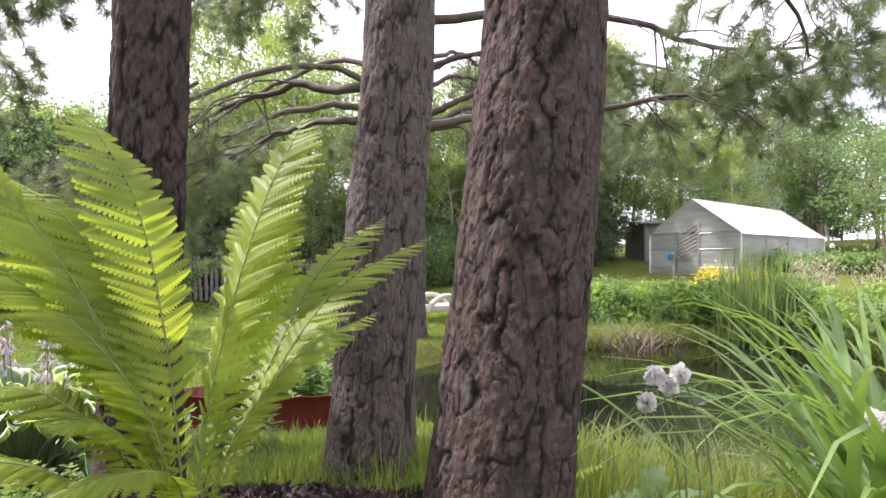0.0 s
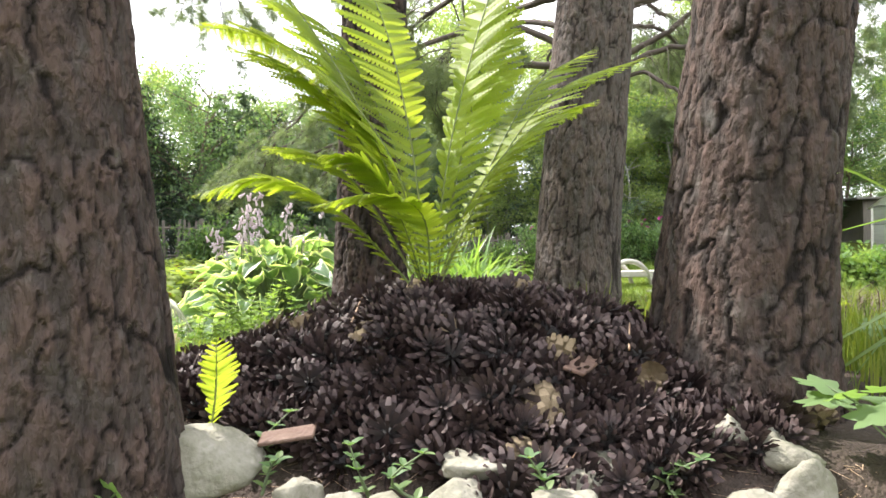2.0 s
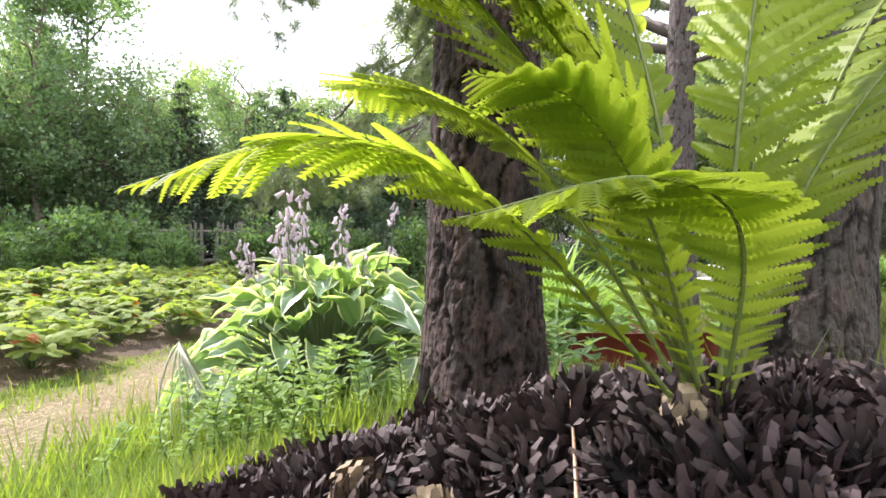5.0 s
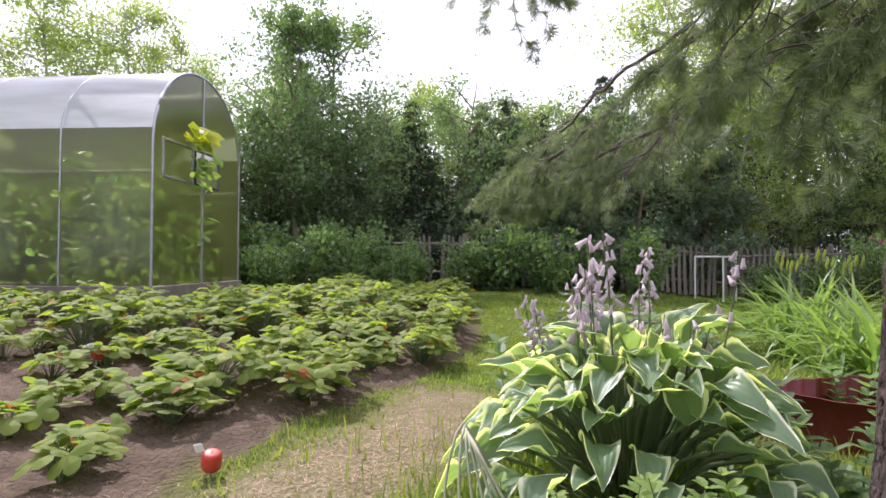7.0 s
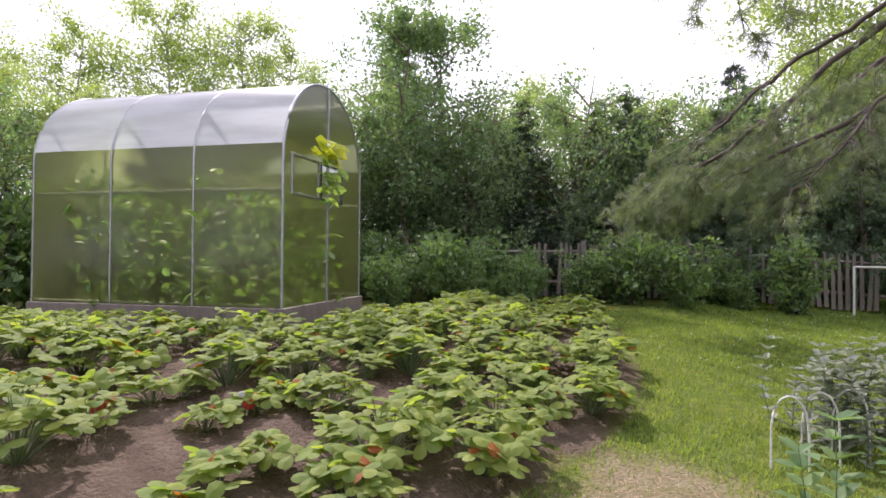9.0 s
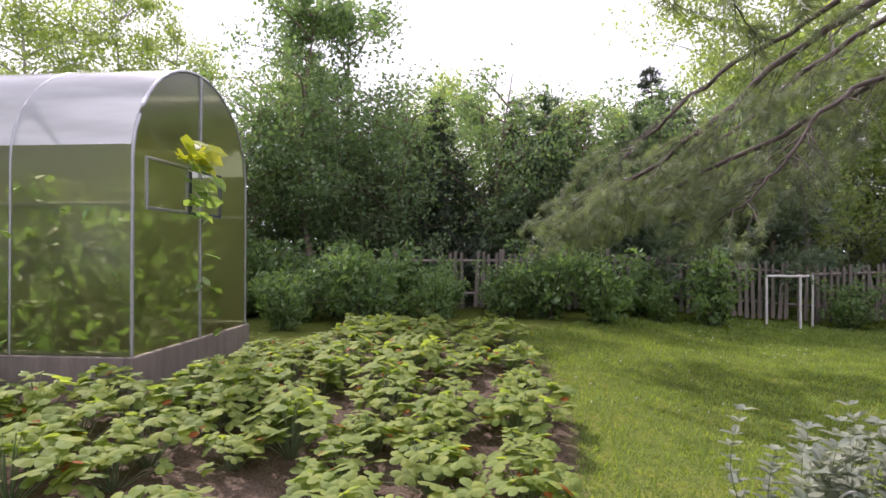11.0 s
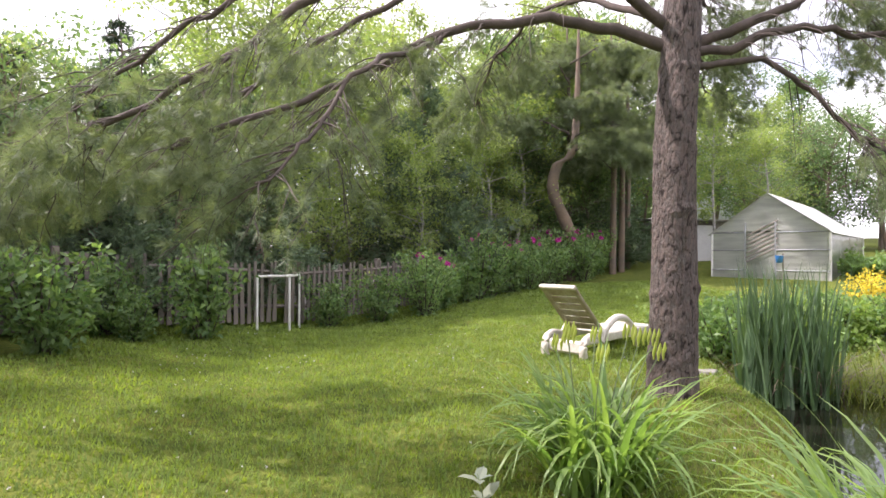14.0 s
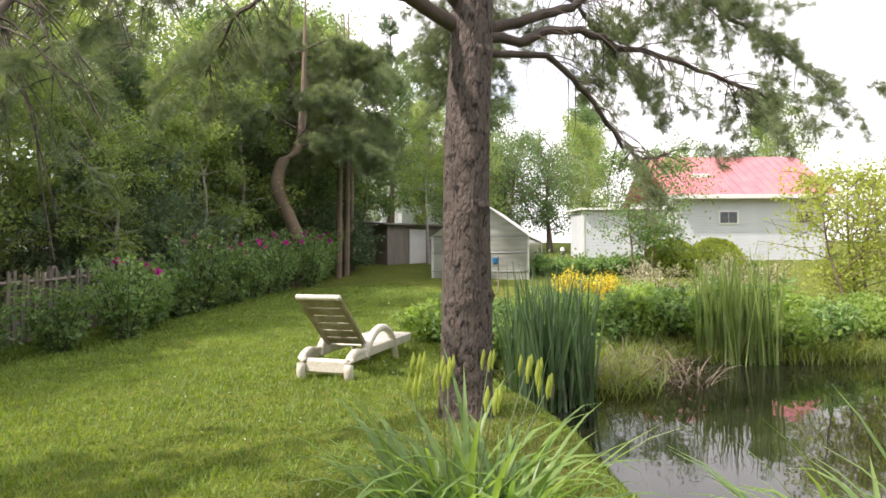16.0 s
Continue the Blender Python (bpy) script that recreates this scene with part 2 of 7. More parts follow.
# dark core and pale tip colours imitate gap shade and glints
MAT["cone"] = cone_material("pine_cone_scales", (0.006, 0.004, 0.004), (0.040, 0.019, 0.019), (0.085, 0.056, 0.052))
MAT["cone_tan"] = surface("pine_cone_tan", (0.25, 0.185, 0.115), (0.32, 0.25, 0.16), (0.12, 0.085, 0.05), rough=0.8, scale=25, fine=160, dist=0.002)
MAT["litter"] = surface("needle_litter", (0.05, 0.035, 0.028), (0.09, 0.065, 0.05), rough=0.95, scale=14, fine=120, bump=0.8)
MAT["bark_flake"] = surface("bark_flake", (0.12, 0.068, 0.05), (0.17, 0.11, 0.085), rough=0.85, scale=20, fine=90)
MAT["stone"] = surface("field_stone", (0.22, 0.205, 0.165), (0.33, 0.31, 0.265), (0.10, 0.11, 0.05), rough=0.88, scale=9, fine=70, bump=0.5, dist=0.006)
MAT["soil"] = surface("garden_soil", (0.085, 0.06, 0.045), (0.13, 0.095, 0.07), rough=0.95, scale=6, fine=50, bump=0.9, dist=0.02)
MAT["steel"] = surface("galvanised_steel", (0.36, 0.38, 0.39), (0.45, 0.46, 0.47), rough=0.42, metal=0.7, scale=5, fine=60, bump=0.05)
MAT["wood_grey"] = surface("weathered_timber", (0.22, 0.20, 0.17), (0.30, 0.27, 0.23), (0.12, 0.105, 0.09), rough=0.88, scale=4, fine=50, stretch=(4, 4, 0.5))
MAT["fence"] = surface("weathered_pickets", (0.16, 0.14, 0.12), (0.22, 0.19, 0.16), (0.10, 0.085, 0.07), rough=0.9, scale=3, fine=40, stretch=(4, 4, 0.5))
MAT["white_metal"] = surface("white_painted_metal", (0.74, 0.74, 0.71), (0.66, 0.65, 0.61), rough=0.5, scale=9, fine=60, bump=0.08)
MAT["plastic"] = surface("aged_white_plastic", (0.58, 0.55, 0.48), (0.68, 0.66, 0.60), (0.36, 0.31, 0.23), rough=0.5, scale=5, fine=26, bump=0.06)
MAT["plastic_dirty"] = surface("mossy_plastic", (0.28, 0.23, 0.15), (0.44, 0.40, 0.31), (0.16, 0.13, 0.075), rough=0.65, scale=6, fine=30, bump=0.08)
MAT["red_edge"] = surface("dark_red_edging", (0.17, 0.022, 0.025), (0.22, 0.035, 0.035), rough=0.5, scale=5, fine=40, bump=0.06)
MAT["roof"] = surface("red_metal_roof", (0.48, 0.14, 0.165), (0.54, 0.20, 0.22), (0.40, 0.11, 0.13), rough=0.5, scale=2, fine=20, bump=0.05)
MAT["siding"] = surface("pale_grey_siding", (0.50, 0.53, 0.57), (0.57, 0.60, 0.63), (0.43, 0.46, 0.50), rough=0.7, scale=1.5, fine=14, bump=0.06)
MAT["trim"] = surface("white_trim", (0.78, 0.78, 0.76), (0.72, 0.72, 0.70), rough=0.6, scale=3, fine=30, bump=0.05)
MAT["pane"] = surface("dark_window_glass", (0.05, 0.06, 0.07), (0.08, 0.09, 0.10), rough=0.08, scale=2, fine=10, bump=0.01)
MAT["slab"] = surface("concrete_slab", (0.22, 0.21, 0.185), (0.29, 0.275, 0.245), (0.13, 0.13, 0.09), rough=0.9, scale=6, fine=60)
MAT["blue"] = surface("blue_plastic", (0.03, 0.16, 0.45), (0.05, 0.22, 0.55), rough=0.4, scale=6, fine=50, bump=0.05)
MAT["red"] = surface("red_tag_plastic", (0.55, 0.05, 0.03), (0.62, 0.10, 0.06), rough=0.5, scale=20, fine=90, bump=0.05)


def polycarbonate(name, tint, clear, rough, through_tint=(0.70, 0.77, 0.58), ior=1.65):
    """Twin-wall sheet: part clear, part milky, glossy skin; streaks in the tint imitate mirrored cloud."""
    m, n, l, b, out = shader(name)
    g = grain(n, l, 2.2, 4, (0.5, 0.5, 3.5), 0.38, 0.62)
    l.new(mixer(n, l, g, tint, tuple(v * 0.5 for v in tint)), b.inputs["Base Color"])
    b.inputs["Roughness"].default_value = rough
    b.inputs["Specular IOR Level"].default_value = 0.7
    tl = n.new("ShaderNodeBsdfTranslucent")
    tl.inputs[0].default_value = (*tint, 1)
    rf = n.new("ShaderNodeBsdfRefraction")
    rf.inputs["IOR"].default_value, rf.inputs["Roughness"].default_value = 1.02, 0.72
    rf.inputs[0].default_value = (*through_tint, 1)
    m1, m2 = n.new("ShaderNodeMixShader"), n.new("ShaderNodeMixShader")
    m1.inputs[0].default_value = 0.5
    l.new(b.outputs[0], m1.inputs[1])
    l.new(tl.outputs[0], m1.inputs[2])
    m2.inputs[0].default_value = clear
    l.new(m1.outputs[0], m2.inputs[1])
    l.new(rf.outputs[0], m2.inputs[2])
    gl = n.new("ShaderNodeBsdfGlossy")
    gl.inputs["Roughness"].default_value = 0.14
    fr = n.new("ShaderNodeFresnel")
    fr.inputs[0].default_value = ior
    m3 = n.new("ShaderNodeMixShader")
    l.new(fr.outputs[0], m3.inputs[0])
    l.new(m2.outputs[0], m3.inputs[1])
    l.new(gl.outputs[0], m3.inputs[2])
    l.new(m3.outputs[0], out.inputs[0])
    return m


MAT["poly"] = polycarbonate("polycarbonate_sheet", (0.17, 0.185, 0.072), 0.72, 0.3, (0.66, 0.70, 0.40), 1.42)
# same sheet as the walls; the sky's brightness is put into its paler tint
MAT["poly_sky_tint"] = polycarbonate("polycarbonate_sky_tint", (0.78, 0.83, 0.90), 0.42, 0.2, (0.86, 0.91, 0.90), 2.0)
MAT["poly_old"] = polycarbonate("milky_polycarbonate", (0.78, 0.80, 0.74), 0.22, 0.4)


def water_material():
    m, n, l, b, out = shader("pond_water")
    b.inputs["Base Color"].default_value = (0.012, 0.013, 0.008, 1)
    b.inputs["Roughness"].default_value = 0.03
    b.inputs["Specular IOR Level"].default_value = 0.5
    bumped(n, l, b, grain(n, l, 2.5, 2), 0.04, 0.02)
    return m


MAT["water"] = water_material()


def ground_material():
    """Lawn, trodden straw-coloured path, bare soil and mossy bank, by where they lie on the ground."""
    m, n, l, b, out = shader("garden_ground")
    g1, g2, g3 = grain(n, l, 0.9, 6), grain(n, l, 45.0, 4, (1, 1, 1), 0.3, 0.7), grain(n, l, 7.0, 5)
    lawn = mixer(n, l, g1, (0.14, 0.18, 0.03), (0.20, 0.215, 0.04))
    lawn = mixer(n, l, g3, lawn, (0.10, 0.14, 0.025))
    path = mixer(n, l, g3, (0.22, 0.17, 0.11), (0.31, 0.25, 0.165))
    soil = mixer(n, l, g3, (0.10, 0.072, 0.052), (0.155, 0.115, 0.085))
    moss = mixer(n, l, g3, (0.17, 0.16, 0.04), (0.22, 0.20, 0.07))
    col = lawn
    for name, other in (("path", path), ("soil", soil), ("moss", moss)):
        a = n.new("ShaderNodeAttribute")
        a.attribute_name = name
        col = mixer(n, l, a.outputs["Fac"], col, other)
    dark = mixer(n, l, g2, col, (0.03, 0.03, 0.015))
    f = n.new("ShaderNodeMath")
    f.operation = "MULTIPLY"
    l.new(g2, f.inputs[0])
    f.inputs[1].default_value = 0.35
    l.new(f.outputs[0], dark.node.inputs["Factor"])
    l.new(dark, b.inputs["Base Color"])
    b.inputs["Roughness"].default_value = 0.95
    b.inputs["Specular IOR Level"].default_value = 0.1
    bumped(n, l, b, g2, 0.8, 0.02)
    return m


MAT["ground"] = ground_material()

# ---------------------------------------------------------------- mesh helpers


def build(name, chunks, smooth=False, floats=None):
    """A mesh from chunks of (vertices, faces of one size); floats: per-vertex values by name."""
    me = bpy.data.meshes.new(name)
    vs, loops, starts, totals = [], [], [], []
    base, at = 0, 0
    for v, f in chunks:
        v, f = np.asarray(v, dtype=np.float32).reshape(-1, 3), np.asarray(f, dtype=np.int32)
        vs.append(v)
        if len(f):
            k = f.shape[1]
            loops.append((f + base).ravel())
            starts.append(at + np.arange(len(f), dtype=np.int32) * k)
            totals.append(np.full(len(f), k, dtype=np.int32))
            at += f.size
        base += len(v)
    v, lp, st, tt = np.concatenate(vs), np.concatenate(loops), np.concatenate(starts), np.concatenate(totals)
    me.vertices.add(len(v))
    me.vertices.foreach_set("co", v.ravel())
    me.loops.add(len(lp))
    me.loops.foreach_set("vertex_index", lp.astype(np.int32))
    me.polygons.add(len(st))
    me.polygons.foreach_set("loop_start", st.astype(np.int32))
    me.polygons.foreach_set("loop_total", tt.astype(np.int32))
    me.polygons.foreach_set("use_smooth", np.full(len(st), smooth))
    for key, val in (floats or {}).items():
        a = me.attributes.new(key, "FLOAT", "POINT")
        a.data.foreach_set("value", np.asarray(val, dtype=np.float32))
    me.update()
    me.validate()
    return me


def part(name, mesh, material, parent=None, label="", at=(0, 0, 0), kind=""):
    ob = new(name, mesh)
    if len(mesh.materials) == 0:
        mesh.materials.append(material)
    if parent:
        ob.parent = parent
    ob.location = at
    return tagged(ob, label, kind=kind)


def thing(name, at, label, category, group="", kind=""):
    ob = new(name)
    ob.empty_display_size = 0.1
    ob.location = at
    return tagged(ob, label, category, group, kind)


def solo(name, mesh, material, at, label, category, group="", kind=""):
    ob = part(name, mesh, material, at=at)
    return tagged(ob, label, category, group, kind)


def tube(points, radii, segs=8, cap=True):
    """A tapered round rod along points."""
    p = np.asarray(points, float)
    r = np.broadcast_to(np.asarray(radii, float), (len(p),))
    t = np.gradient(p, axis=0)
    t /= np.linalg.norm(t, axis=1)[:, None] + 1e-9
    ref = np.where(np.abs(t[:, 2:3]) > 0.9, [[1.0, 0, 0]], [[0, 0, 1.0]])
    a = np.cross(t, ref)
    a /= np.linalg.norm(a, axis=1)[:, None] + 1e-9
    b = np.cross(t, a)
    w = np.arange(segs) * 2 * np.pi / segs
    v = p[:, None] + r[:, None, None] * (a[:, None] * np.cos(w)[None, :, None] + b[:, None] * np.sin(w)[None, :, None])
    i, j = np.meshgrid(np.arange(len(p) - 1), np.arange(segs), indexing="ij")
    k = (j + 1) % segs
    f = np.stack([i * segs + j, i * segs + k, (i + 1) * segs + k, (i + 1) * segs + j], -1).reshape(-1, 4)
    return v.reshape(-1, 3), f


def spline(points, n):
    """A smooth line of n points through the given ones."""
    p = np.asarray(points, float)
    q = np.vstack([2 * p[0] - p[1], p, 2 * p[-1] - p[-2]])
    s = np.linspace(0, len(p) - 1 - 1e-6, n)
    i = s.astype(int)
    u = (s - i)[:, None]
    a, b, c, d = q[i], q[i + 1], q[i + 2], q[i + 3]
    return 0.5 * (2 * b + (c - a) * u + (2 * a - 5 * b + 4 * c - d) * u ** 2 + (3 * b - a - 3 * c + d) * u ** 3)


def box(x0, y0, z0, x1, y1, z1, bev=0.0):
    """A box with a small chamfer all round when bev is given."""
    if not bev:
        v = [(x, y, z) for z in (z0, z1) for x, y in ((x0, y0), (x1, y0), (x1, y1), (x0, y1))]
        return np.array(v), np.array([(3, 2, 1, 0), (4, 5, 6, 7), (0, 1, 5, 4), (1, 2, 6, 5), (2, 3, 7, 6), (3, 0, 4, 7)])
    b = bev
    rings = [(z0, b), (z0 + b, 0), (z1 - b, 0), (z1, b)]
    v, f = [], []
    for z, c in rings:
        d = b if c == 0 else b
        e = c
        v += [(x0 + d, y0 + e, z), (x1 - d, y0 + e, z), (x1 - e, y0 + d, z), (x1 - e, y1 - d, z), (x1 - d, y1 - e, z), (x0 + d, y1 - e, z), (x0 + e, y1 - d, z), (x0 + e, y0 + d, z)]
    for r in range(3):
        for k in range(8):
            f.append((r * 8 + k, r * 8 + (k + 1) % 8, r * 8 + 8 + (k + 1) % 8, r * 8 + 8 + k))
    for o, flip in ((0, True), (24, False)):
        for a in ((0, 1, 4, 5), (1, 2, 3, 4), (5, 6, 7, 0)):
            q = [o + i for i in a]
            f.append(tuple(reversed(q)) if flip else tuple(q))
    return np.array(v), np.array(f)


def turned(chunk, m):
    v, f = chunk
    return np.asarray(v) @ np.array(m.to_3x3()).T + np.array(m.translation), f


def frames(heading, normal):
    """Rotation matrices whose x runs along heading and whose z is near normal."""
    x = heading / (np.linalg.norm(heading, axis=1)[:, None] + 1e-9)
    y = np.cross(normal, x)
    y /= np.linalg.norm(y, axis=1)[:, None] + 1e-9
    z = np.cross(x, y)
    return np.stack([x, y, z], -1)


def scatter(template, pos, rot, scale):
    """One joined chunk of many copies of a small template."""
    tv, tf = np.asarray(template[0], float), np.asarray(template[1])
    n, k = len(pos), len(tv)
    sc = np.asarray(scale, float)
    sc = sc[:, None, None] if sc.ndim == 1 else sc[:, None, :]
    v = np.einsum("nij,nkj->nki", rot, tv[None] * sc) + np.asarray(pos)[:, None]
    f = tf[None] + (np.arange(n) * k)[:, None, None]
    return v.reshape(-1, 3), f.reshape(-1, tf.shape[1])


def unit(v):
    return v / (np.linalg.norm(v, axis=-1, keepdims=True) + 1e-9)


def any_way(n, up=0.0):
    v = rng.normal(size=(n, 3))
    v[:, 2] += up
    return unit(v)


LEAF = (np.array([(0, 0, 0), (0.45, 0.30, 0.06), (1, 0, -0.08), (0.45, -0.30, 0.06)]), np.array([(0, 1, 2, 3)]))
LEAF6 = (np.array([(0, 0, 0), (0.3, 0.26, 0.05), (0.7, 0.22, 0.03), (1, 0, -0.10), (0.7, -0.22, 0.03), (0.3, -0.26, 0.05), (0.35, 0, -0.01), (0.7, 0, -0.03)]),
         np.array([(0, 6, 1), (6, 2, 1), (6, 7, 2), (7, 3, 2), (0, 5, 6), (6, 5, 4), (6, 4, 7), (7, 4, 3)]))


def smooth01(a, b, x):
    t = np.clip((np.asarray(x, float) - a) / (b - a), 0, 1)
    return t * t * (3 - 2 * t)


def wobble(x, y, s, seed=0.0):
    """Cheap smooth unevenness, about -1 to 1."""
    return (np.sin(x * s + 1.7 * seed) * np.cos(y * s * 1.13 + seed) + np.sin(x * s * 2.3 + y * s * 1.9 + seed * 3.1) * 0.5
            + np.sin(x * s * 4.1 - y * s * 3.7 + seed) * 0.25) / 1.75


# ---------------------------------------------------------------- the ground
POND = [(-0.75, 5.9), (-0.50, 7.4), (0.35, 8.7), (0.75, 9.5), (1.25, 10.7), (2.3, 11.4), (3.8, 11.3), (4.7, 10.3), (5.6, 9.2), (7.4, 8.0),
        (8.0, 6.2), (6.6, 4.6), (4.4, 3.9), (2.4, 3.5), (0.8, 4.2)]
POND_LINE = spline(np.array([(*p, 0) for p in POND + POND[:1]]), 90)[:-1, :2]
PATCH = [(-3.35, 1.7), (-4.05, 3.1), (-4.35, 4.6), (-5.0, 6.0), (-6.4, 7.8), (-8.0, 8.9), (-9.2, 7.3), (-7.9, 3.8), (-10.6, 1.7), (-7.2, -1.2), (-4.2, 0.2)]
PATH_LINE = np.array([(-3.72, 3.95), (-3.35, 3.1), (-3.1, 2.3), (-2.9, 1.4), (-2.5, 0.3), (-2.0, -1.5)])
WATER = -0.20


def signed(poly, x, y):
    """Distance to a closed outline, negative inside."""
    p = np.asarray(poly, float)
    q = np.roll(p, -1, 0)
    x, y = np.asarray(x, float), np.asarray(y, float)
    best = np.full(x.shape, 1e9)
    inside = np.zeros(x.shape, bool)
    for (ax, ay), (bx, by) in zip(p, q):
        ex, ey = bx - ax, by - ay
        t = np.clip(((x - ax) * ex + (y - ay) * ey) / (ex * ex + ey * ey + 1e-12), 0, 1)
        best = np.minimum(best, np.hypot(x - ax - t * ex, y - ay - t * ey))
        c = ((ay > y) != (by > y)) & (x < (bx - ax) * (y - ay) / (by - ay + 1e-12) + ax)
        inside ^= c
    return np.where(inside, -best, best)


def to_line(pts, x, y):
    best = np.full(np.shape(x), 1e9)
    for (ax, ay), (bx, by) in zip(pts[:-1], pts[1:]):
        ex, ey = bx - ax, by - ay
        t = np.clip(((x - ax) * ex + (y - ay) * ey) / (ex * ex + ey * ey), 0, 1)
        best = np.minimum(best, np.hypot(x - ax - t * ex, y - ay - t * ey))
    return best


def height(x, y):
    x, y = np.asarray(x, float), np.asarray(y, float)
    z = 0.30 * smooth01(-3.8, -8.0, x)
    s = 0.6 * x + 0.8 * (y - 12.0)
    z = z + 0.065 * np.clip(s, 0, 40) * smooth01(-14, 2, x)
    z = z + 0.012 * wobble(x, y, 1.9, 1.0) + 0.006 * wobble(x, y, 7.0, 2.0)
    bed = np.hypot((x + 0.45) / 1.55, (y - 1.95) / 1.35)
    z = z + 0.20 * smooth01(1.15, 0.75, bed) * smooth01(0.90, 1.30, y - 0.25 * np.clip(x, -0.4, 0.8))
    z = z - 0.30 * smooth01(0.75, 0.25, y) * smooth01(-1.9, -1.0, x) * smooth01(2.2, 1.2, x)
    z = z + 0.06 * smooth01(0.05, -0.25, signed(PATCH, x, y)) * (0.7 + 0.5 * wobble(x, y, 9.0, 4.0))
    d = signed(POND_LINE, x, y)
    z = np.where(d < 0.5, np.minimum(z, z * smooth01(0.0, 0.5, d) + (WATER - 0.04) * (1 - smooth01(0.0, 0.5, d))), z)
    return np.where(d < 0, WATER - 0.04 - 0.6 * smooth01(0, -0.9, d), z)


def sheet():
    """One ground sheet: fine round the walk, coarse out to the horizon."""
    def axis(a, b, fine, reach):
        mid = np.arange(a, b + fine, fine)
        out = np.geomspace(0.4, reach, 26)
        return np.concatenate([a - out[::-1], mid, b + out])
    xs, ys = axis(-11, 8, 0.085, 900), axis(-2, 17, 0.085, 900)
    gx, gy = np.meshgrid(xs, ys)
    z = height(gx, gy)
    v = np.stack([gx, gy, z], -1).reshape(-1, 3)
    w = len(xs)
    i, j = np.meshgrid(np.arange(len(ys) - 1), np.arange(w - 1), indexing="ij")
    a = (i * w + j).ravel()
    f = np.stack([a, a + 1, a + w + 1, a + w], -1)
    x, y = v[:, 0], v[:, 1]
    edge = 0.10 * wobble(x, y, 6.0, 3.0) + 0.05 * wobble(x, y, 17.0, 5.0)
    path = smooth01(0.55, 0.25, to_line(PATH_LINE, x, y) + 1.4 * edge) * (0.75 + 0.25 * wobble(x, y, 11.0, 8.0))
    soil = smooth01(0.12, -0.08, signed(PATCH, x, y) + edge)
    bed = np.hypot((x + 0.45) / 1.3, (y - 1.55) / 1.1)
    soil = np.maximum(soil, 0.8 * smooth01(1.05, 0.7, bed + edge))
    soil = np.maximum(soil, smooth01(0.9, 0.5, np.hypot((x + 1.9) / 0.9, (y - 4.9) / 0.9) + edge))
    pd = signed(POND_LINE, x, y)
    soil = np.maximum(soil, smooth01(0.10, -0.02, pd))
    moss = smooth01(1.1, 0.15, pd + 4 * edge) * smooth01(0.0, 0.1, pd) * 0.8
    moss = np.maximum(moss, 0.8 * smooth01(0.9, 0.25, np.hypot(x + 0.6, y - 9.2) + 3 * edge))
    me = build("ground", [(v, f)], True, {"path": path, "soil": soil, "moss": moss})
    return solo("ground", me, MAT["ground"], (0, 0, 0), "short green lawn with a trodden dry path and dark bed soil", "ground", kind="structure")


sheet()
pond_v = np.array([(x, y, 0) for x, y in POND_LINE])
pc = pond_v.mean(0)
outer = pc + (pond_v - pc) * 1.03
water = solo("water", build("water", [(np.vstack([[pc], outer]), np.array([(0, 1 + i, 1 + (i + 1) % 89) for i in range(89)]))]), MAT["water"],
             (0, 0, WATER), "dark still garden pond that mirrors the sky", "water", kind="structure")


def grass_blades():
    """Mown lawn: short blades, thinner further off."""
    n = 330000
    u = rng.random((n, 2))
    x = -7.5 + 13.0 * u[:, 0]
    y = 1.2 + 19.0 * u[:, 1] ** 1.35
    d = to_line(PATH_LINE, x, y)
    keep = (signed(PATCH, x, y) > 0.02) & (signed(POND_LINE, x, y) > 0.06) & (d > 0.50 * rng.random(n) ** 0.35)
    keep &= (np.hypot((x + 0.5) / 1.3, (y - 1.55) / 1.1) > 0.95) & (y > 1.3 + 0.2 * x)
    x, y = x[keep], y[keep]
    n = len(x)
    h = rng.uniform(0.02, 0.05, n) * (1 + 0.4 * wobble(x, y, 3.0, 6.0))
    tall = smooth01(1.9, 1.3, np.hypot((x + 0.9) / 1.3, (y - 2.1) / 1.2)) * (rng.random(n) < 0.8)
    h = h * (1 + 3.0 * tall)
    a = rng.random(n) * 2 * np.pi
    wid = 0.004 + 0.002 * rng.random(n) + 0.0006 * np.clip(y - 3, 0, 20)
    z = height(x, y)
    b1 = np.stack([x - wid * np.sin(a), y + wid * np.cos(a), z - 0.004], -1)
    b2 = np.stack([x + wid * np.sin(a), y - wid * np.cos(a), z - 0.004], -1)
    tip = np.stack([x + h * 0.6 * np.cos(a), y + h * 0.6 * np.sin(a), z + h], -1)
    v = np.stack([b1, b2, tip], 1).reshape(-1, 3)
    return build("lawn_grass", [(v, np.arange(3 * n).reshape(-1, 3))])


solo("lawn_grass", grass_blades(), MAT["grass"], (0, 0, 0), "short mown lawn grass, yellow-green in the light", "grass", kind="stuff")


# ---------------------------------------------------------------- trees
def lattice(u, v, nu, nv, seed):
    """Smooth noise, 0 to 1, that closes round the trunk."""
    r = np.random.default_rng(seed)
    g = r.random((nv + 2, nu))
    x, y = u * nu, np.clip(v, 0, 0.9999) * nv
    i, j = np.floor(x).astype(int), np.floor(y).astype(int)
    fx, fy = x - i, y - j
    fx, fy = fx * fx * (3 - 2 * fx), fy * fy * (3 - 2 * fy)
    a, b, c, d = g[j, i % nu], g[j, (i + 1) % nu], g[j + 1, i % nu], g[j + 1, (i + 1) % nu]
    return (a * (1 - fx) + b * fx) * (1 - fy) + (c * (1 - fx) + d * fx) * fy


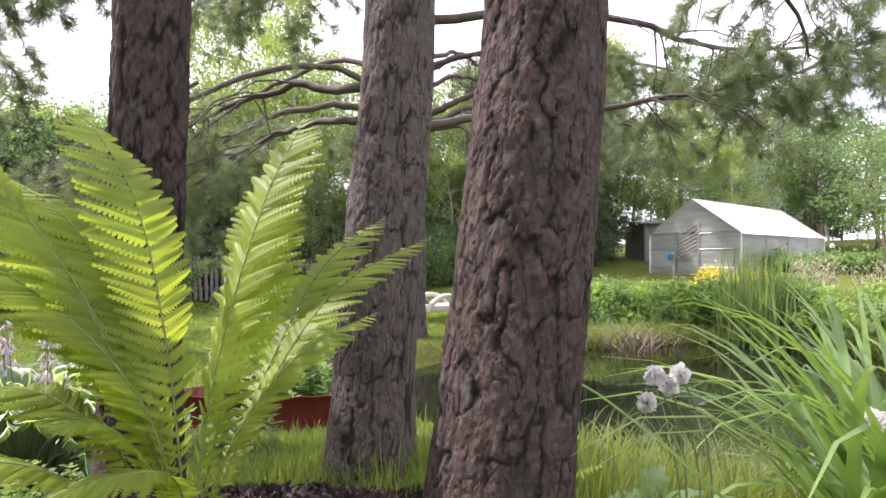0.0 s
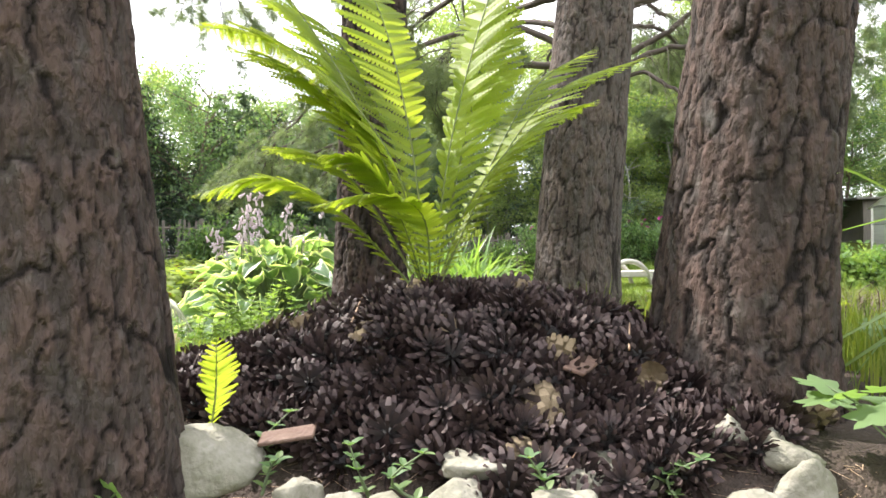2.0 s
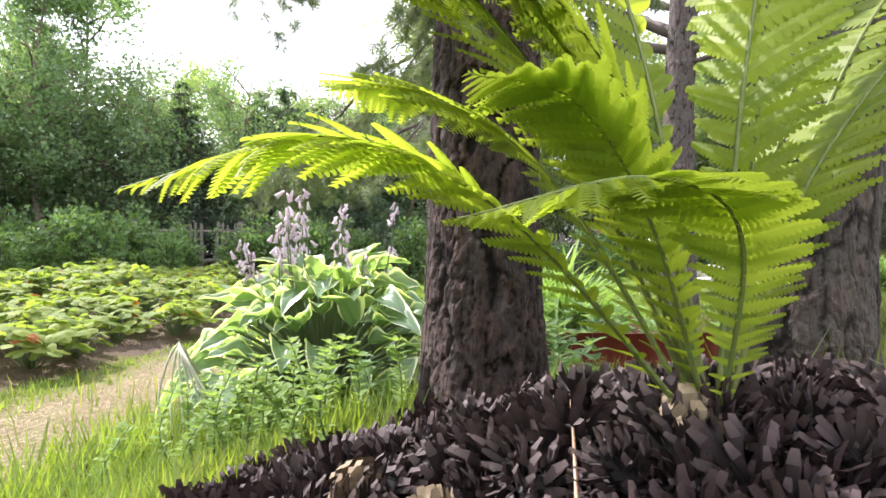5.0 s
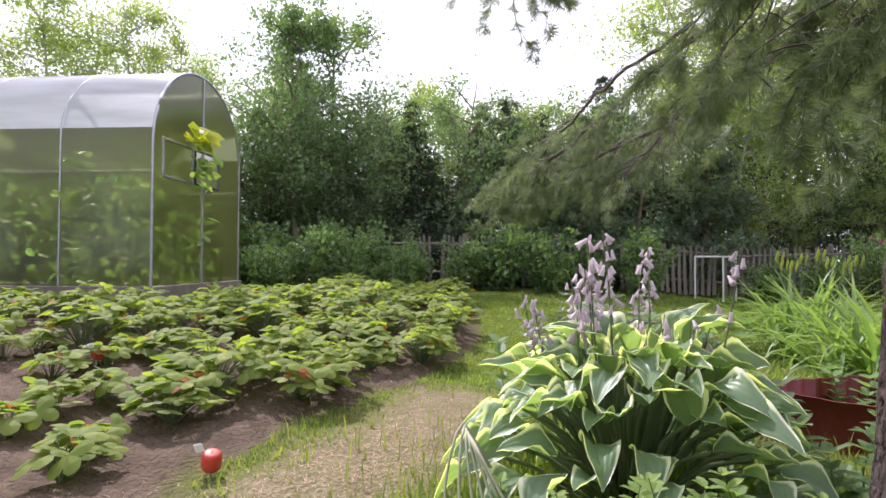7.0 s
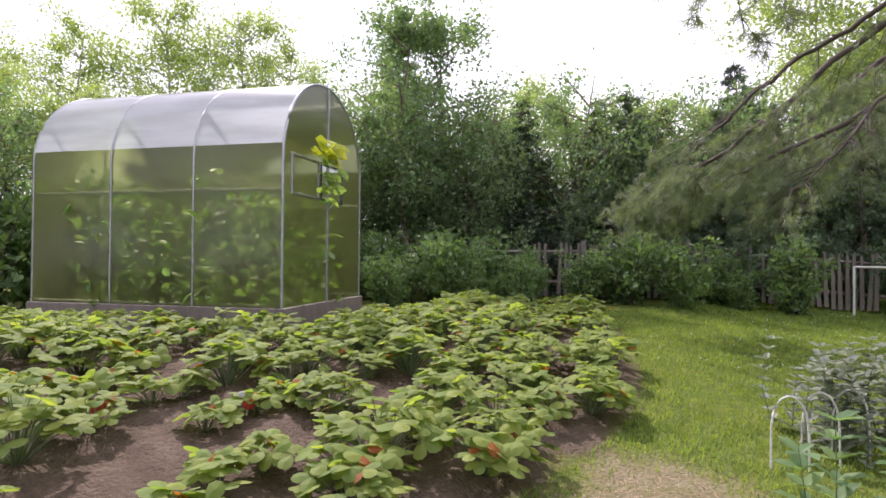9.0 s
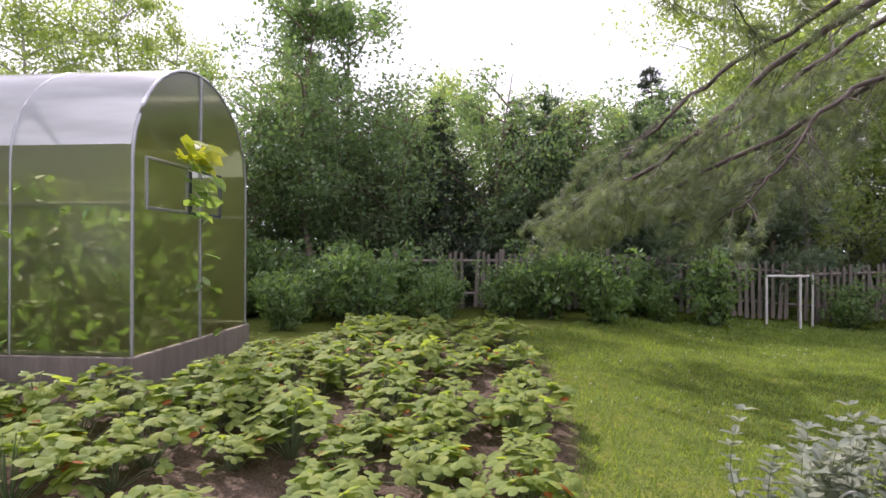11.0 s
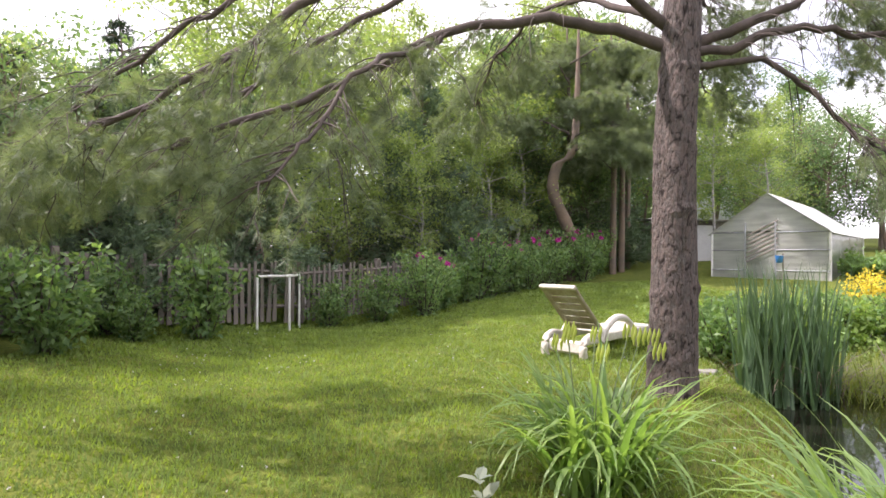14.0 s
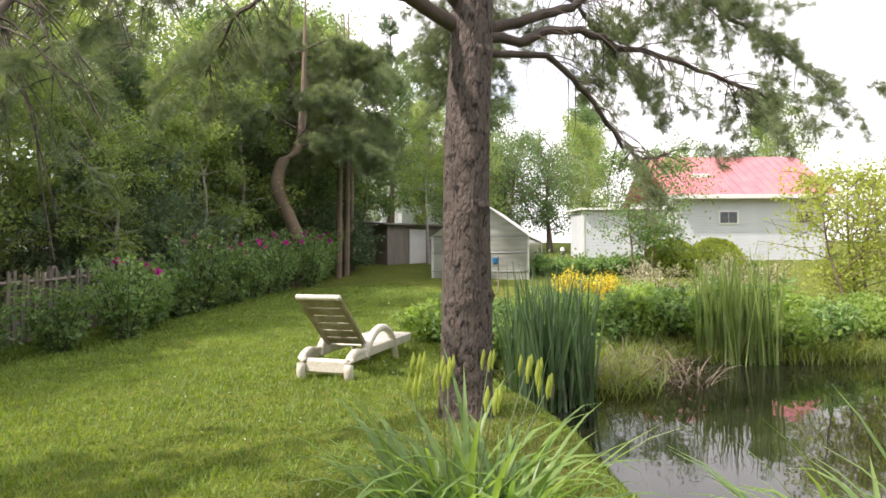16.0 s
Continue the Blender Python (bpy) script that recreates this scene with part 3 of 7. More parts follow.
def plated(points, radii, segs, rings, cell, depth, flare=0.0, seed=1, knots=()):
    """A trunk with long broken bark plates and flakes; returns the chunk, its painted furrow shade and its tone."""
    line = spline(points, rings)
    rad = np.interp(np.linspace(0, 1, rings), np.linspace(0, 1, len(radii)), radii)
    length = np.linalg.norm(np.diff(line, axis=0), axis=1).sum()
    around = 2 * np.pi * float(np.mean(rad))
    arc = np.concatenate([[0], np.cumsum(np.linalg.norm(np.diff(line, axis=0), axis=1))])
    th, zz = np.meshgrid(np.arange(segs) / segs, arc / length)
    nu = max(6, int(around / 0.09))
    nv = max(6, int(length / 0.13))
    w1, w2 = lattice(th, zz, nu, nv, seed + 50) - 0.5, lattice(th, zz, nu * 3, nv * 3, seed + 51) - 0.5
    w3 = lattice(th, zz, nu * 2, nv, seed + 52) - 0.5
    jag = lattice(th, zz, nu * 7, nv * 9, seed + 60) - 0.5
    tw = (th + (0.24 * w1 + 0.16 * w2 + 0.12 * jag) / nu) % 1.0
    zw = np.clip(zz + (0.5 * w3 + 0.35 * w2 + 0.25 * jag) / nv, 0, 1)
    ridge = np.abs(lattice(tw, zw, max(6, int(around / (cell * 0.72))), max(4, int(length / (cell * 2.3))), seed) - 0.5) * 2
    split = np.abs(lattice(tw, zw, max(8, int(around / (cell * 0.40))), max(6, int(length / (cell * 0.95))), seed + 9) - 0.5) * 2
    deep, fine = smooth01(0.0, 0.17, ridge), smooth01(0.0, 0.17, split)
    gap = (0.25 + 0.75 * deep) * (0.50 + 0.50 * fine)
    # stepped flakes, like layers of paper
    layer = lattice(tw, zw, max(8, int(around / (cell * 0.45))), max(6, int(length / (cell * 0.6))), seed + 20) * 4.0
    terrace = (np.floor(layer) + smooth01(0.30, 0.55, layer - np.floor(layer))) / 4.0
    h1, h2 = lattice(tw, zw, nu * 2, nv, seed + 31), terrace
    rough = lattice(th, zz, nu * 9, nv * 7, seed + 54)
    relief = gap * (0.42 + 0.20 * h1 + 0.34 * terrace) + 0.13 * rough + 0.10 * jag
    zl, ang0 = zz * length, th * 2 * np.pi
    fl = 1 + flare * np.exp(-zl / 0.22) * (1 + 0.35 * np.sin(th * 2 * np.pi * 4 + seed))
    lump = 1 + 0.03 * np.sin(th * 2 * np.pi * 2 + zl * 1.3 + seed) + 0.025 * np.sin(th * 2 * np.pi * 3 - zl * 2.4) + 0.03 * w1
    rr = rad[:, None] * fl * lump + 0.52 * depth * (relief - 0.6)
    for zk in knots:
        ring = np.exp(-((zl - zk + 0.03 * np.sin(ang0 * 2 + zk)) / 0.065) ** 2) * np.clip(2.6 * lattice(th, zz, 9, nv, seed + int(zk * 90)) - 0.9, 0, 1.5)
        rr = rr + 0.020 * ring
        deep = deep * (1 - 0.5 * np.clip(ring - 0.5, 0, 1))
    ang = th * 2 * np.pi
    v = line[:, None] + np.stack([rr * np.cos(ang), rr * np.sin(ang), np.zeros_like(rr)], -1)
    i, j = np.meshgrid(np.arange(rings - 1), np.arange(segs), indexing="ij")
    k = (j + 1) % segs
    f = np.stack([i * segs + j, i * segs + k, (i + 1) * segs + k, (i + 1) * segs + j], -1).reshape(-1, 4)
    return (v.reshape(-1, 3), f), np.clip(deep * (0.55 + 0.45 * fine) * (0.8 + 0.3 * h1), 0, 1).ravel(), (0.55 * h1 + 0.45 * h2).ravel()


def tuft_template(n=14, length=1.0, wide=0.035):
    """A brush of needles round a short shoot along x."""
    r = np.random.default_rng(3)
    v, f = [], []
    for i in range(n):
        a, lean, s = r.random() * 6.283, r.uniform(0.5, 1.15), r.uniform(0, 0.6)
        d = np.array([math.cos(lean), math.sin(lean) * math.cos(a), math.sin(lean) * math.sin(a)])
        side = np.cross(d, [0.3, 0.5, 0.8])
        side /= np.linalg.norm(side)
        o = np.array([s, 0, 0])
        k = len(v)
        v += [o - side * wide, o + side * wide, o + d * length * r.uniform(0.6, 0.9)]
        f.append((k, k + 1, k + 2))
    return np.array(v), np.array(f)


TUFT = tuft_template(20, 1.0, 0.016)
TUFT_FAR = tuft_template(8, 1.0, 0.055)


def twigs_along(line, start, count, length, droop, r0, spread=1.0):
    """Side shoots of a limb: polylines that fan out and hang."""
    out = []
    n = len(line)
    for _ in range(count):
        s = start + (1 - start) * rng.random() ** 0.8
        i = min(int(s * (n - 1)), n - 2)
        o = line[i] + (line[i + 1] - line[i]) * rng.random()
        t = unit(line[min(i + 1, n - 1)] - line[max(i - 1, 0)])
        side = unit(np.cross(t, [0, 0, 1]) + 1e-6) * rng.choice([-1, 1])
        d = unit(t * 0.7 + side * spread * rng.uniform(0.3, 1.0) + np.array([0, 0, rng.uniform(-0.5, 0.35)]))
        L = length * rng.uniform(0.45, 1.1) * (1.15 - 0.5 * s)
        u = np.linspace(0, 1, 6)[:, None]
        p = o + d * u * L + np.array([0, 0, -1.0]) * droop * L * u ** 2 + rng.normal(size=(6, 3)) * 0.03 * L * u
        out.append(p)
    return out


def pine(name, at, trunk_pts, radii, limbs, label, near=True, segs=140, rings=260, flare=0.35, cell=0.055, depth=0.02,
         mat="bark_near", twig_n=14, twig_len=0.8, tuft=0.11, per=16, group="", dead=6, seed=1, floor=0.0, crook=0.012, knots=()):
    """A pine: plated trunk, limbs with bare and needled shoots. limbs: (points, radius)."""
    at = np.array(at, float)
    t = thing(name, at, label, "tree", group)
    ch, rel, tone = plated(np.array(trunk_pts, float) - at, radii, segs, rings, cell, depth, flare, seed, knots)
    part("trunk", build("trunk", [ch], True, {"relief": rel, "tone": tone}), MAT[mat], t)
    tips, ways = [], []
    for pts, r, *rest in limbs:
        full = rest[0] if rest else 1.0
        line = spline(np.array(pts, float) - at, 26)
        line[3:] += np.cumsum(rng.normal(size=(23, 3)) * crook, axis=0)
        chunks = [tube(line, np.linspace(r, r * 0.28, 26), 8)]
        for p in twigs_along(line, 0.12, dead, twig_len * 0.7, 0.75, r, 2.2):
            if p[-1, 2] + at[2] < floor:
                continue
            chunks.append(tube(p, np.linspace(0.0065, 0.002, 6), 4))
        for p in twigs_along(line, 0.42, max(3, int(twig_n * full)), twig_len, 0.35, r):
            if p[-1, 2] + at[2] < floor:
                continue
            chunks.append(tube(p, np.linspace(0.007, 0.002, 6), 4))
            for q in [p] + twigs_along(p, 0.35, 3, twig_len * 0.42, 0.3, 0.004):
                if q is not p:
                    chunks.append(tube(q, np.linspace(0.004, 0.0015, 6), 3))
                s = np.clip(rng.choice([0.45, 0.7, 0.88, 1.0], per) + rng.normal(size=per) * 0.035, 0, 1) * (len(q) - 1.001)
                i = s.astype(int)
                tips.append(q[i] + (q[i + 1] - q[i]) * (s - i)[:, None])
                ways.append(unit(unit(q[i + 1] - q[i]) + any_way(per) * 0.7))
        part("limb", build("limb", chunks, True), MAT["twig"], t)
    if tips:
        p, w = np.concatenate(tips), np.concatenate(ways)
        ok = p[:, 2] + at[2] > floor + 0.4 * rng.random(len(p))
        p, w = p[ok], w[ok]
        rot = frames(w, any_way(len(p)))
        part("crown", build("crown", [scatter(TUFT, p, rot, rng.uniform(0.7, 1.25, len(p)) * tuft)]), MAT["needle"], t, "grey-green pine needles in loose tufts")
    return t


def leafy(name, label, tall, wide, leaves, size, mat, bark_mat="bark_far", low=0.18, top=0.9, trunk=0.07, limbs=22, airy=0.26, lean=(0, 0), stems=1, seed=0):
    """A broadleaf tree: tapering trunk, limbs, and a ragged crown of single leaves in sprays."""
    r = np.random.default_rng(seed)
    t = thing(name, (0, 0, 0), label, "tree")
    wood, pos = [], []
    for s in range(stems):
        a0 = r.random() * 6.28
        off = 0.0 if stems == 1 else 0.25
        base = np.array([off * math.cos(a0), off * math.sin(a0), -0.1])
        end = np.array([lean[0] + off * 3 * math.cos(a0), lean[1] + off * 3 * math.sin(a0), tall * r.uniform(0.88, 1.0)])
        mid = (base + end) / 2 + np.array([r.normal() * 0.2, r.normal() * 0.2, 0])
        line = spline([base, mid, end], 16)
        wood.append(tube(line, np.linspace(trunk, 0.008, 16), 9))
        for _ in range(limbs):
            u = low + (1 - low) * r.random() ** 0.9
            o = line[min(int(u * 15), 15)]
            a = r.random() * 6.283
            reach = wide * (0.25 + 0.75 * math.sin(math.pi * min(1, max(0.08, (u - low * 0.7) / (1.05 - low * 0.7)))) ** 0.8) * r.uniform(0.55, 1.1)
            d = np.array([math.cos(a), math.sin(a), r.uniform(0.2, 0.9)])
            lp = spline([o, o + d * reach * 0.5 + r.normal(size=3) * 0.05, o + d * reach * np.array([1, 1, 0.75]) + r.normal(size=3) * 0.1], 7)
            wood.append(tube(lp, np.linspace(trunk * 0.3, 0.004, 7), 5))
            for _ in range(4):
                k = r.integers(2, 7)
                e = lp[k] + r.normal(size=3) * reach * airy
                tw = np.array([lp[k], (lp[k] + e) / 2 + r.normal(size=3) * 0.03, e])
                wood.append(tube(tw, [0.006, 0.004, 0.002], 3))
                pos.append((tw, reach))
    n_each = max(4, leaves // len(pos))
    P, W = [], []
    for tw, reach in pos:
        s = r.random(n_each)[:, None]
        q = tw[0] * (1 - s) + tw[2] * s + r.normal(size=(n_each, 3)) * (0.05 + 0.10 * reach)
        P.append(q)
        W.append(unit(r.normal(size=(n_each, 3)) + np.array([0, 0, -0.25])))
    P, W = np.concatenate(P), np.concatenate(W)
    up = unit(r.normal(size=(len(P), 3)) * 0.8 + np.array([0, 0, 0.8]))
    part("trunk", build("trunk", wood, True), MAT[bark_mat], t)
    part("crown", build("crown", [scatter(LEAF, P, frames(W, up), r.uniform(0.6, 1.3, len(P)) * size)]), MAT[mat], t)
    return t


def conifer(name, label, tall, wide, mat, sparse=1.0, low=0.05, tuft=0.2, seed=0, droop=0.25, tops=1.0, count=26, bark_mat="bark_far", trunk=0.08):
    """A young pine or spruce: whorls of boughs set with needle brushes."""
    r = np.random.default_rng(seed)
    t = thing(name, (0, 0, 0), label, "tree")
    line = spline([(0, 0, -0.1), (r.normal() * 0.05, r.normal() * 0.05, tall * 0.5), (r.normal() * 0.1, r.normal() * 0.1, tall)], 24)
    wood, P, W = [tube(line, np.linspace(trunk, 0.01, 24), 9)], [], []
    for k in range(count):
        u = low + (1 - low) * (k + 0.5) / count
        o = line[min(int(u * 23), 23)]
        for b in range(6):
            if r.random() > 0.85 * sparse:
                continue
            a = r.random() * 6.283
            reach = wide * (1.02 - u) ** 0.95 * r.uniform(0.55, 1.2) + 0.08
            d = np.array([math.cos(a), math.sin(a), 0.25 * tops])
            q = np.array([o, o + d * reach * 0.55, o + d * reach - np.array([0, 0, droop * reach])])
            q = spline(q, 7)
            wood.append(tube(q, np.linspace(0.018, 0.004, 7), 4))
            m = int(3 + (10 * sparse + 30) * reach)
            s = r.random(m) ** 0.7 * 5.99
            i = s.astype(int)
            p = q[i] + (q[i + 1] - q[i]) * (s - i)[:, None] + r.normal(size=(m, 3)) * reach * np.array([0.12, 0.12, 0.05])
            P.append(p)
            W.append(unit(unit(q[i + 1] - q[i]) + r.normal(size=(m, 3)) * 0.55))
    P, W = np.concatenate(P), np.concatenate(W)
    part("trunk", build("trunk", wood, True), MAT[bark_mat], t)
    part("crown", build("crown", [scatter(TUFT_FAR, P, frames(W, unit(r.normal(size=(len(P), 3)))), r.uniform(0.7, 1.3, len(P)) * tuft)]), MAT[mat], t)
    return t


def put(ob, x, y, turn=0.0, scale=1.0, sink=0.0):
    ob.scale = (scale,) * 3
    ob.location, ob.rotation_euler = (x, y, float(height(x, y)) - sink), (0, 0, turn)
    return ob


def repeat(ob, x, y, turn=0.0, scale=1.0, label=""):
    c = copy_thing(ob, pose(x, y, float(height(x, y)), 0, 0, math.degrees(turn)))
    c.scale = (scale,) * 3
    if label:
        c["label"] = label
    return c


# ---------------------------------------------------------------- the pines round the cone heap
def ground_at(x, y):
    return float(height(x, y))


pine("pine_tree", (0.08, 1.70, 0.10), [(0.06, 1.70, 0.05), (0.10, 1.70, 0.6), (0.19, 1.70, 1.5), (0.27, 1.74, 2.6), (0.36, 1.8, 5.5)],
     [0.215, 0.205, 0.19, 0.175, 0.13],
     [([(0.3, 1.75, 3.0), (1.3, 2.6, 2.9), (2.5, 4.0, 2.6)], 0.03), ([(0.3, 1.75, 4.2), (-0.6, 1.2, 4.5), (-1.6, 0.6, 4.4)], 0.03)],
     "old pine with thick plated grey-brown bark beside the cone heap", segs=230, rings=520, group="pines round the cone heap", seed=3, depth=0.026)
pine("pine_tree", (-0.42, 3.00, 0.10), [(-0.43, 3.00, 0.05), (-0.40, 3.00, 0.7), (-0.34, 3.0, 1.6), (-0.28, 3.02, 2.6), (-0.20, 3.05, 6.0)],
     [0.225, 0.205, 0.19, 0.175, 0.13],
     [([(-0.3, 3.02, 2.15), (-1.1, 3.5, 2.30), (-2.0, 4.0, 2.05)], 0.030), ([(-0.3, 3.02, 2.0), (-1.0, 3.6, 2.08), (-1.9, 4.2, 1.75)], 0.026),
      ([(-0.3, 3.02, 1.95), (0.5, 3.6, 2.15), (1.5, 3.75, 2.33), (2.3, 3.95, 2.5), (3.2, 4.1, 2.9)], 0.026), ([(-0.28, 3.02, 2.5), (0.9, 3.5, 2.72), (1.9, 4.0, 2.75), (3.2, 4.6, 3.0)], 0.028),
      ([(-0.3, 3.02, 2.9), (-1.5, 2.9, 3.3), (-2.8, 3.0, 2.9)], 0.03), ([(-0.28, 3.02, 3.6), (-1.0, 4.2, 4.0), (-1.7, 5.6, 3.6)], 0.03)],
     "pine with grey flaking bark and low bare side branches", segs=170, rings=380, group="pines round the cone heap", seed=5, mat="bark_mid", depth=0.02, cell=0.05, twig_n=16)
pine("pine_tree", (-1.285, 2.42, 0.10), [(-1.295, 2.42, 0.05), (-1.285, 2.42, 0.9), (-1.26, 2.42, 2.0), (-1.22, 2.44, 5.6)],
     [0.165, 0.150, 0.148, 0.11],
     [([(-1.26, 2.4, 2.9), (-2.3, 3.2, 3.2), (-3.4, 4.0, 2.9)], 0.03)],
     "dark slim pine with rough grey bark beside the hosta", segs=150, rings=340, group="pines round the cone heap", seed=8, mat="bark_near", depth=0.034, cell=0.045)
pine("pine_tree", (-1.21, 0.76, 0.0), [(-1.18, 0.77, -0.1), (-1.20, 0.77, 0.4), (-1.265, 0.76, 1.1), (-1.36, 0.74, 2.2), (-1.6, 0.7, 5.6)],
     [0.20, 0.195, 0.185, 0.17, 0.12],
     [([(-1.5, 0.7, 3.6), (-2.6, 0.2, 3.9), (-3.8, -0.4, 3.6)], 0.03)],
     "old pine with warm grey plated bark at the stone edging", segs=210, rings=460, group="pines round the cone heap", seed=12, depth=0.022)


# ---------------------------------------------------------------- heap of pine cones
def heap_r(x, y):
    return ((x + 0.62) / np.where(x > -0.62, 0.74, 0.98)) ** 2 + ((y - 1.68) / np.where(y < 1.68, 0.60, 0.95)) ** 2


def heap_z(x, y):
    r = heap_r(x, y)
    return 0.16 + 0.305 * np.clip(1 - r, -0.8, 1) + 0.02 * wobble(x, y, 9.0, 2.0)


def cone_mesh(seed, opened, rows=6, around=7, broad=1.0):
    """An open pine cone: a core with spiralling thick-tipped scales."""
    r = np.random.default_rng(seed)
    chunks = []
    core = [(0, 0, z) for z in np.linspace(-0.42, 0.45, 6)]
    chunks.append(tube(core, [0.06, 0.16, 0.18, 0.15, 0.10, 0.02], 6))
    sv = np.array([(0, -0.10, 0), (0, 0.10, 0), (0.80, 0.20, 0.07), (0.80, -0.20, 0.07), (1.10, 0.12, 0.17), (1.10, -0.12, 0.17), (0.84, 0.18, -0.05), (0.84, -0.18, -0.05)]) * [1, broad, 1]
    sf = np.array([(0, 3, 2, 1), (3, 5, 4, 2), (0, 1, 6, 7), (7, 6, 4, 5)])
    P, H, N, S = [], [], [], []
    for k in range(rows * around):
        u = k / (rows * around)
        a = k * 2.39996 + r.normal() * 0.08
        z = -0.42 + 0.86 * u
        rad = 0.5 * math.sin(math.pi * (0.16 + 0.80 * u)) ** 0.7
        rise = opened * (-0.55 + 1.7 * u) + (1 - opened) * 1.1
        d = np.array([math.cos(a), math.sin(a), rise])
        P.append((0.05 * math.cos(a), 0.05 * math.sin(a), z))
        H.append(d / np.linalg.norm(d))
        N.append((-0.3 * math.cos(a), -0.3 * math.sin(a), 1.0))
        S.append(rad * r.uniform(0.9, 1.1) + 0.06)
    chunks.append(scatter((sv, sf), np.array(P), frames(np.array(H), np.array(N)), np.array(S)))
    return chunks


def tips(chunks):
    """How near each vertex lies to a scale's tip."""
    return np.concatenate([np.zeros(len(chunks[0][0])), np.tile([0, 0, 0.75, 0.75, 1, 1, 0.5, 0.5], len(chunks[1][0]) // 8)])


CONES = [cone_mesh(s, o, 7, 7, 0.62) for s, o in ((1, 1.0), (2, 0.85), (3, 0.7), (4, 0.95))]
CONES_SHUT = [cone_mesh(s, 0.12) for s in (7, 8)]
heap = thing("cone_heap", (-0.62, 1.55, 0.15), "heap of dark open pine cones piled between the pines", "cone heap")
HO = np.array((-0.62, 1.55, 0.15))
hx, hy = np.meshgrid(np.linspace(-2.05, 0.75, 60), np.linspace(0.55, 2.95, 54))
h_out = heap_r(hx, hy) + 0.5 * wobble(hx, hy, 5.0, 4.0)
h_low = height(hx, hy) + np.where(h_out < 3.2, 0.007, -0.06)
hv = np.stack([hx, hy, np.maximum(heap_z(hx, hy) - 0.035, h_low)], -1).reshape(-1, 3) - HO
hi, hj = np.meshgrid(np.arange(53), np.arange(59), indexing="ij")
ha = (hi * 60 + hj).ravel()
part("heap_litter", build("heap_litter", [(hv, np.stack([ha, ha + 1, ha + 61, ha + 60], -1))], True), MAT["litter"], heap)
r_cone = np.random.default_rng(31)
spots = []
while len(spots) < 700:
    x, y = r_cone.uniform(-1.65, 0.45), r_cone.uniform(0.86, 2.6)
    rr = float(heap_r(x, y))
    clear = min(math.hypot(x - a, y - b) - c for a, b, c in ((0.1, 1.7, 0.23), (-0.42, 3.0, 0.22), (-1.31, 2.4, 0.17), (-1.20, 0.76, 0.21)))
    if rr < (1.08 if x < -0.5 else 1.30) and clear > 0.0 and all((x - a) ** 2 + (y - b) ** 2 > 0.039 ** 2 for a, b in spots):
        spots.append((x, y))
spots.sort(key=lambda s: s[1])
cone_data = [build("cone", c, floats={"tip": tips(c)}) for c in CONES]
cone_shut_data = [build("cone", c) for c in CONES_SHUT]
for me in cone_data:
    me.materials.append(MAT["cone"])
for me in cone_shut_data:
    me.materials.append(MAT["cone_tan"])
loose, loose_tips = [], []
for k, (x, y) in enumerate(spots):
    z = max(float(heap_z(x, y)) + r_cone.uniform(-0.008, 0.030), ground_at(x, y) + 0.03)
    m = pose(x - HO[0], y - HO[1], z - HO[2], r_cone.uniform(-100, 100), r_cone.uniform(-100, 100), r_cone.uniform(0, 360))
    size = r_cone.uniform(0.074, 0.108)
    if k < 300:
        tan = r_cone.random() < 0.06
        ob = new("cone", (cone_shut_data[k % 2] if tan else cone_data[k % 4]))
        ob.parent = heap
        ob.matrix_basis = m @ Matrix.Diagonal((size, size, size, 1))
    else:
        c = CONES[k % 4]
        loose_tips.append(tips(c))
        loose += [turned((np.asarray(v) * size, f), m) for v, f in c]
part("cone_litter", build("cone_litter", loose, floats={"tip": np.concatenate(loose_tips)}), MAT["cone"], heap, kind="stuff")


def boulder(seed, sx, sy, sz):
    """A rounded, faceted field stone."""
    bm = bmesh.new()
    bmesh.ops.create_icosphere(bm, subdivisions=4, radius=1.0)
    r = np.random.default_rng(seed)
    planes = [(Vector(unit(r.normal(size=3))), r.uniform(0.42, 0.74)) for _ in range(15)]
    for v in bm.verts:
        p = v.co.normalized()
        k = 1.0
        for n, d in planes:
            q = p.dot(n)
            if q > 0.05:
                k = min(k, d / q)
        p = p * (1.06 * k + 0.03)
        p += v.co.normalized() * (0.05 * noise.noise(v.co * 2.1 + Vector((seed, 0, 0))) + 0.035 * noise.noise(v.co * 6.0 + Vector((0, seed, 0))))
        v.co = Vector((p.x * sx, p.y * sy, p.z * sz))
    me = bpy.data.meshes.new("stone")
    bm.to_mesh(me)
    bm.free()
    me.polygons.foreach_set("use_smooth", np.ones(len(me.polygons), bool))
    return me


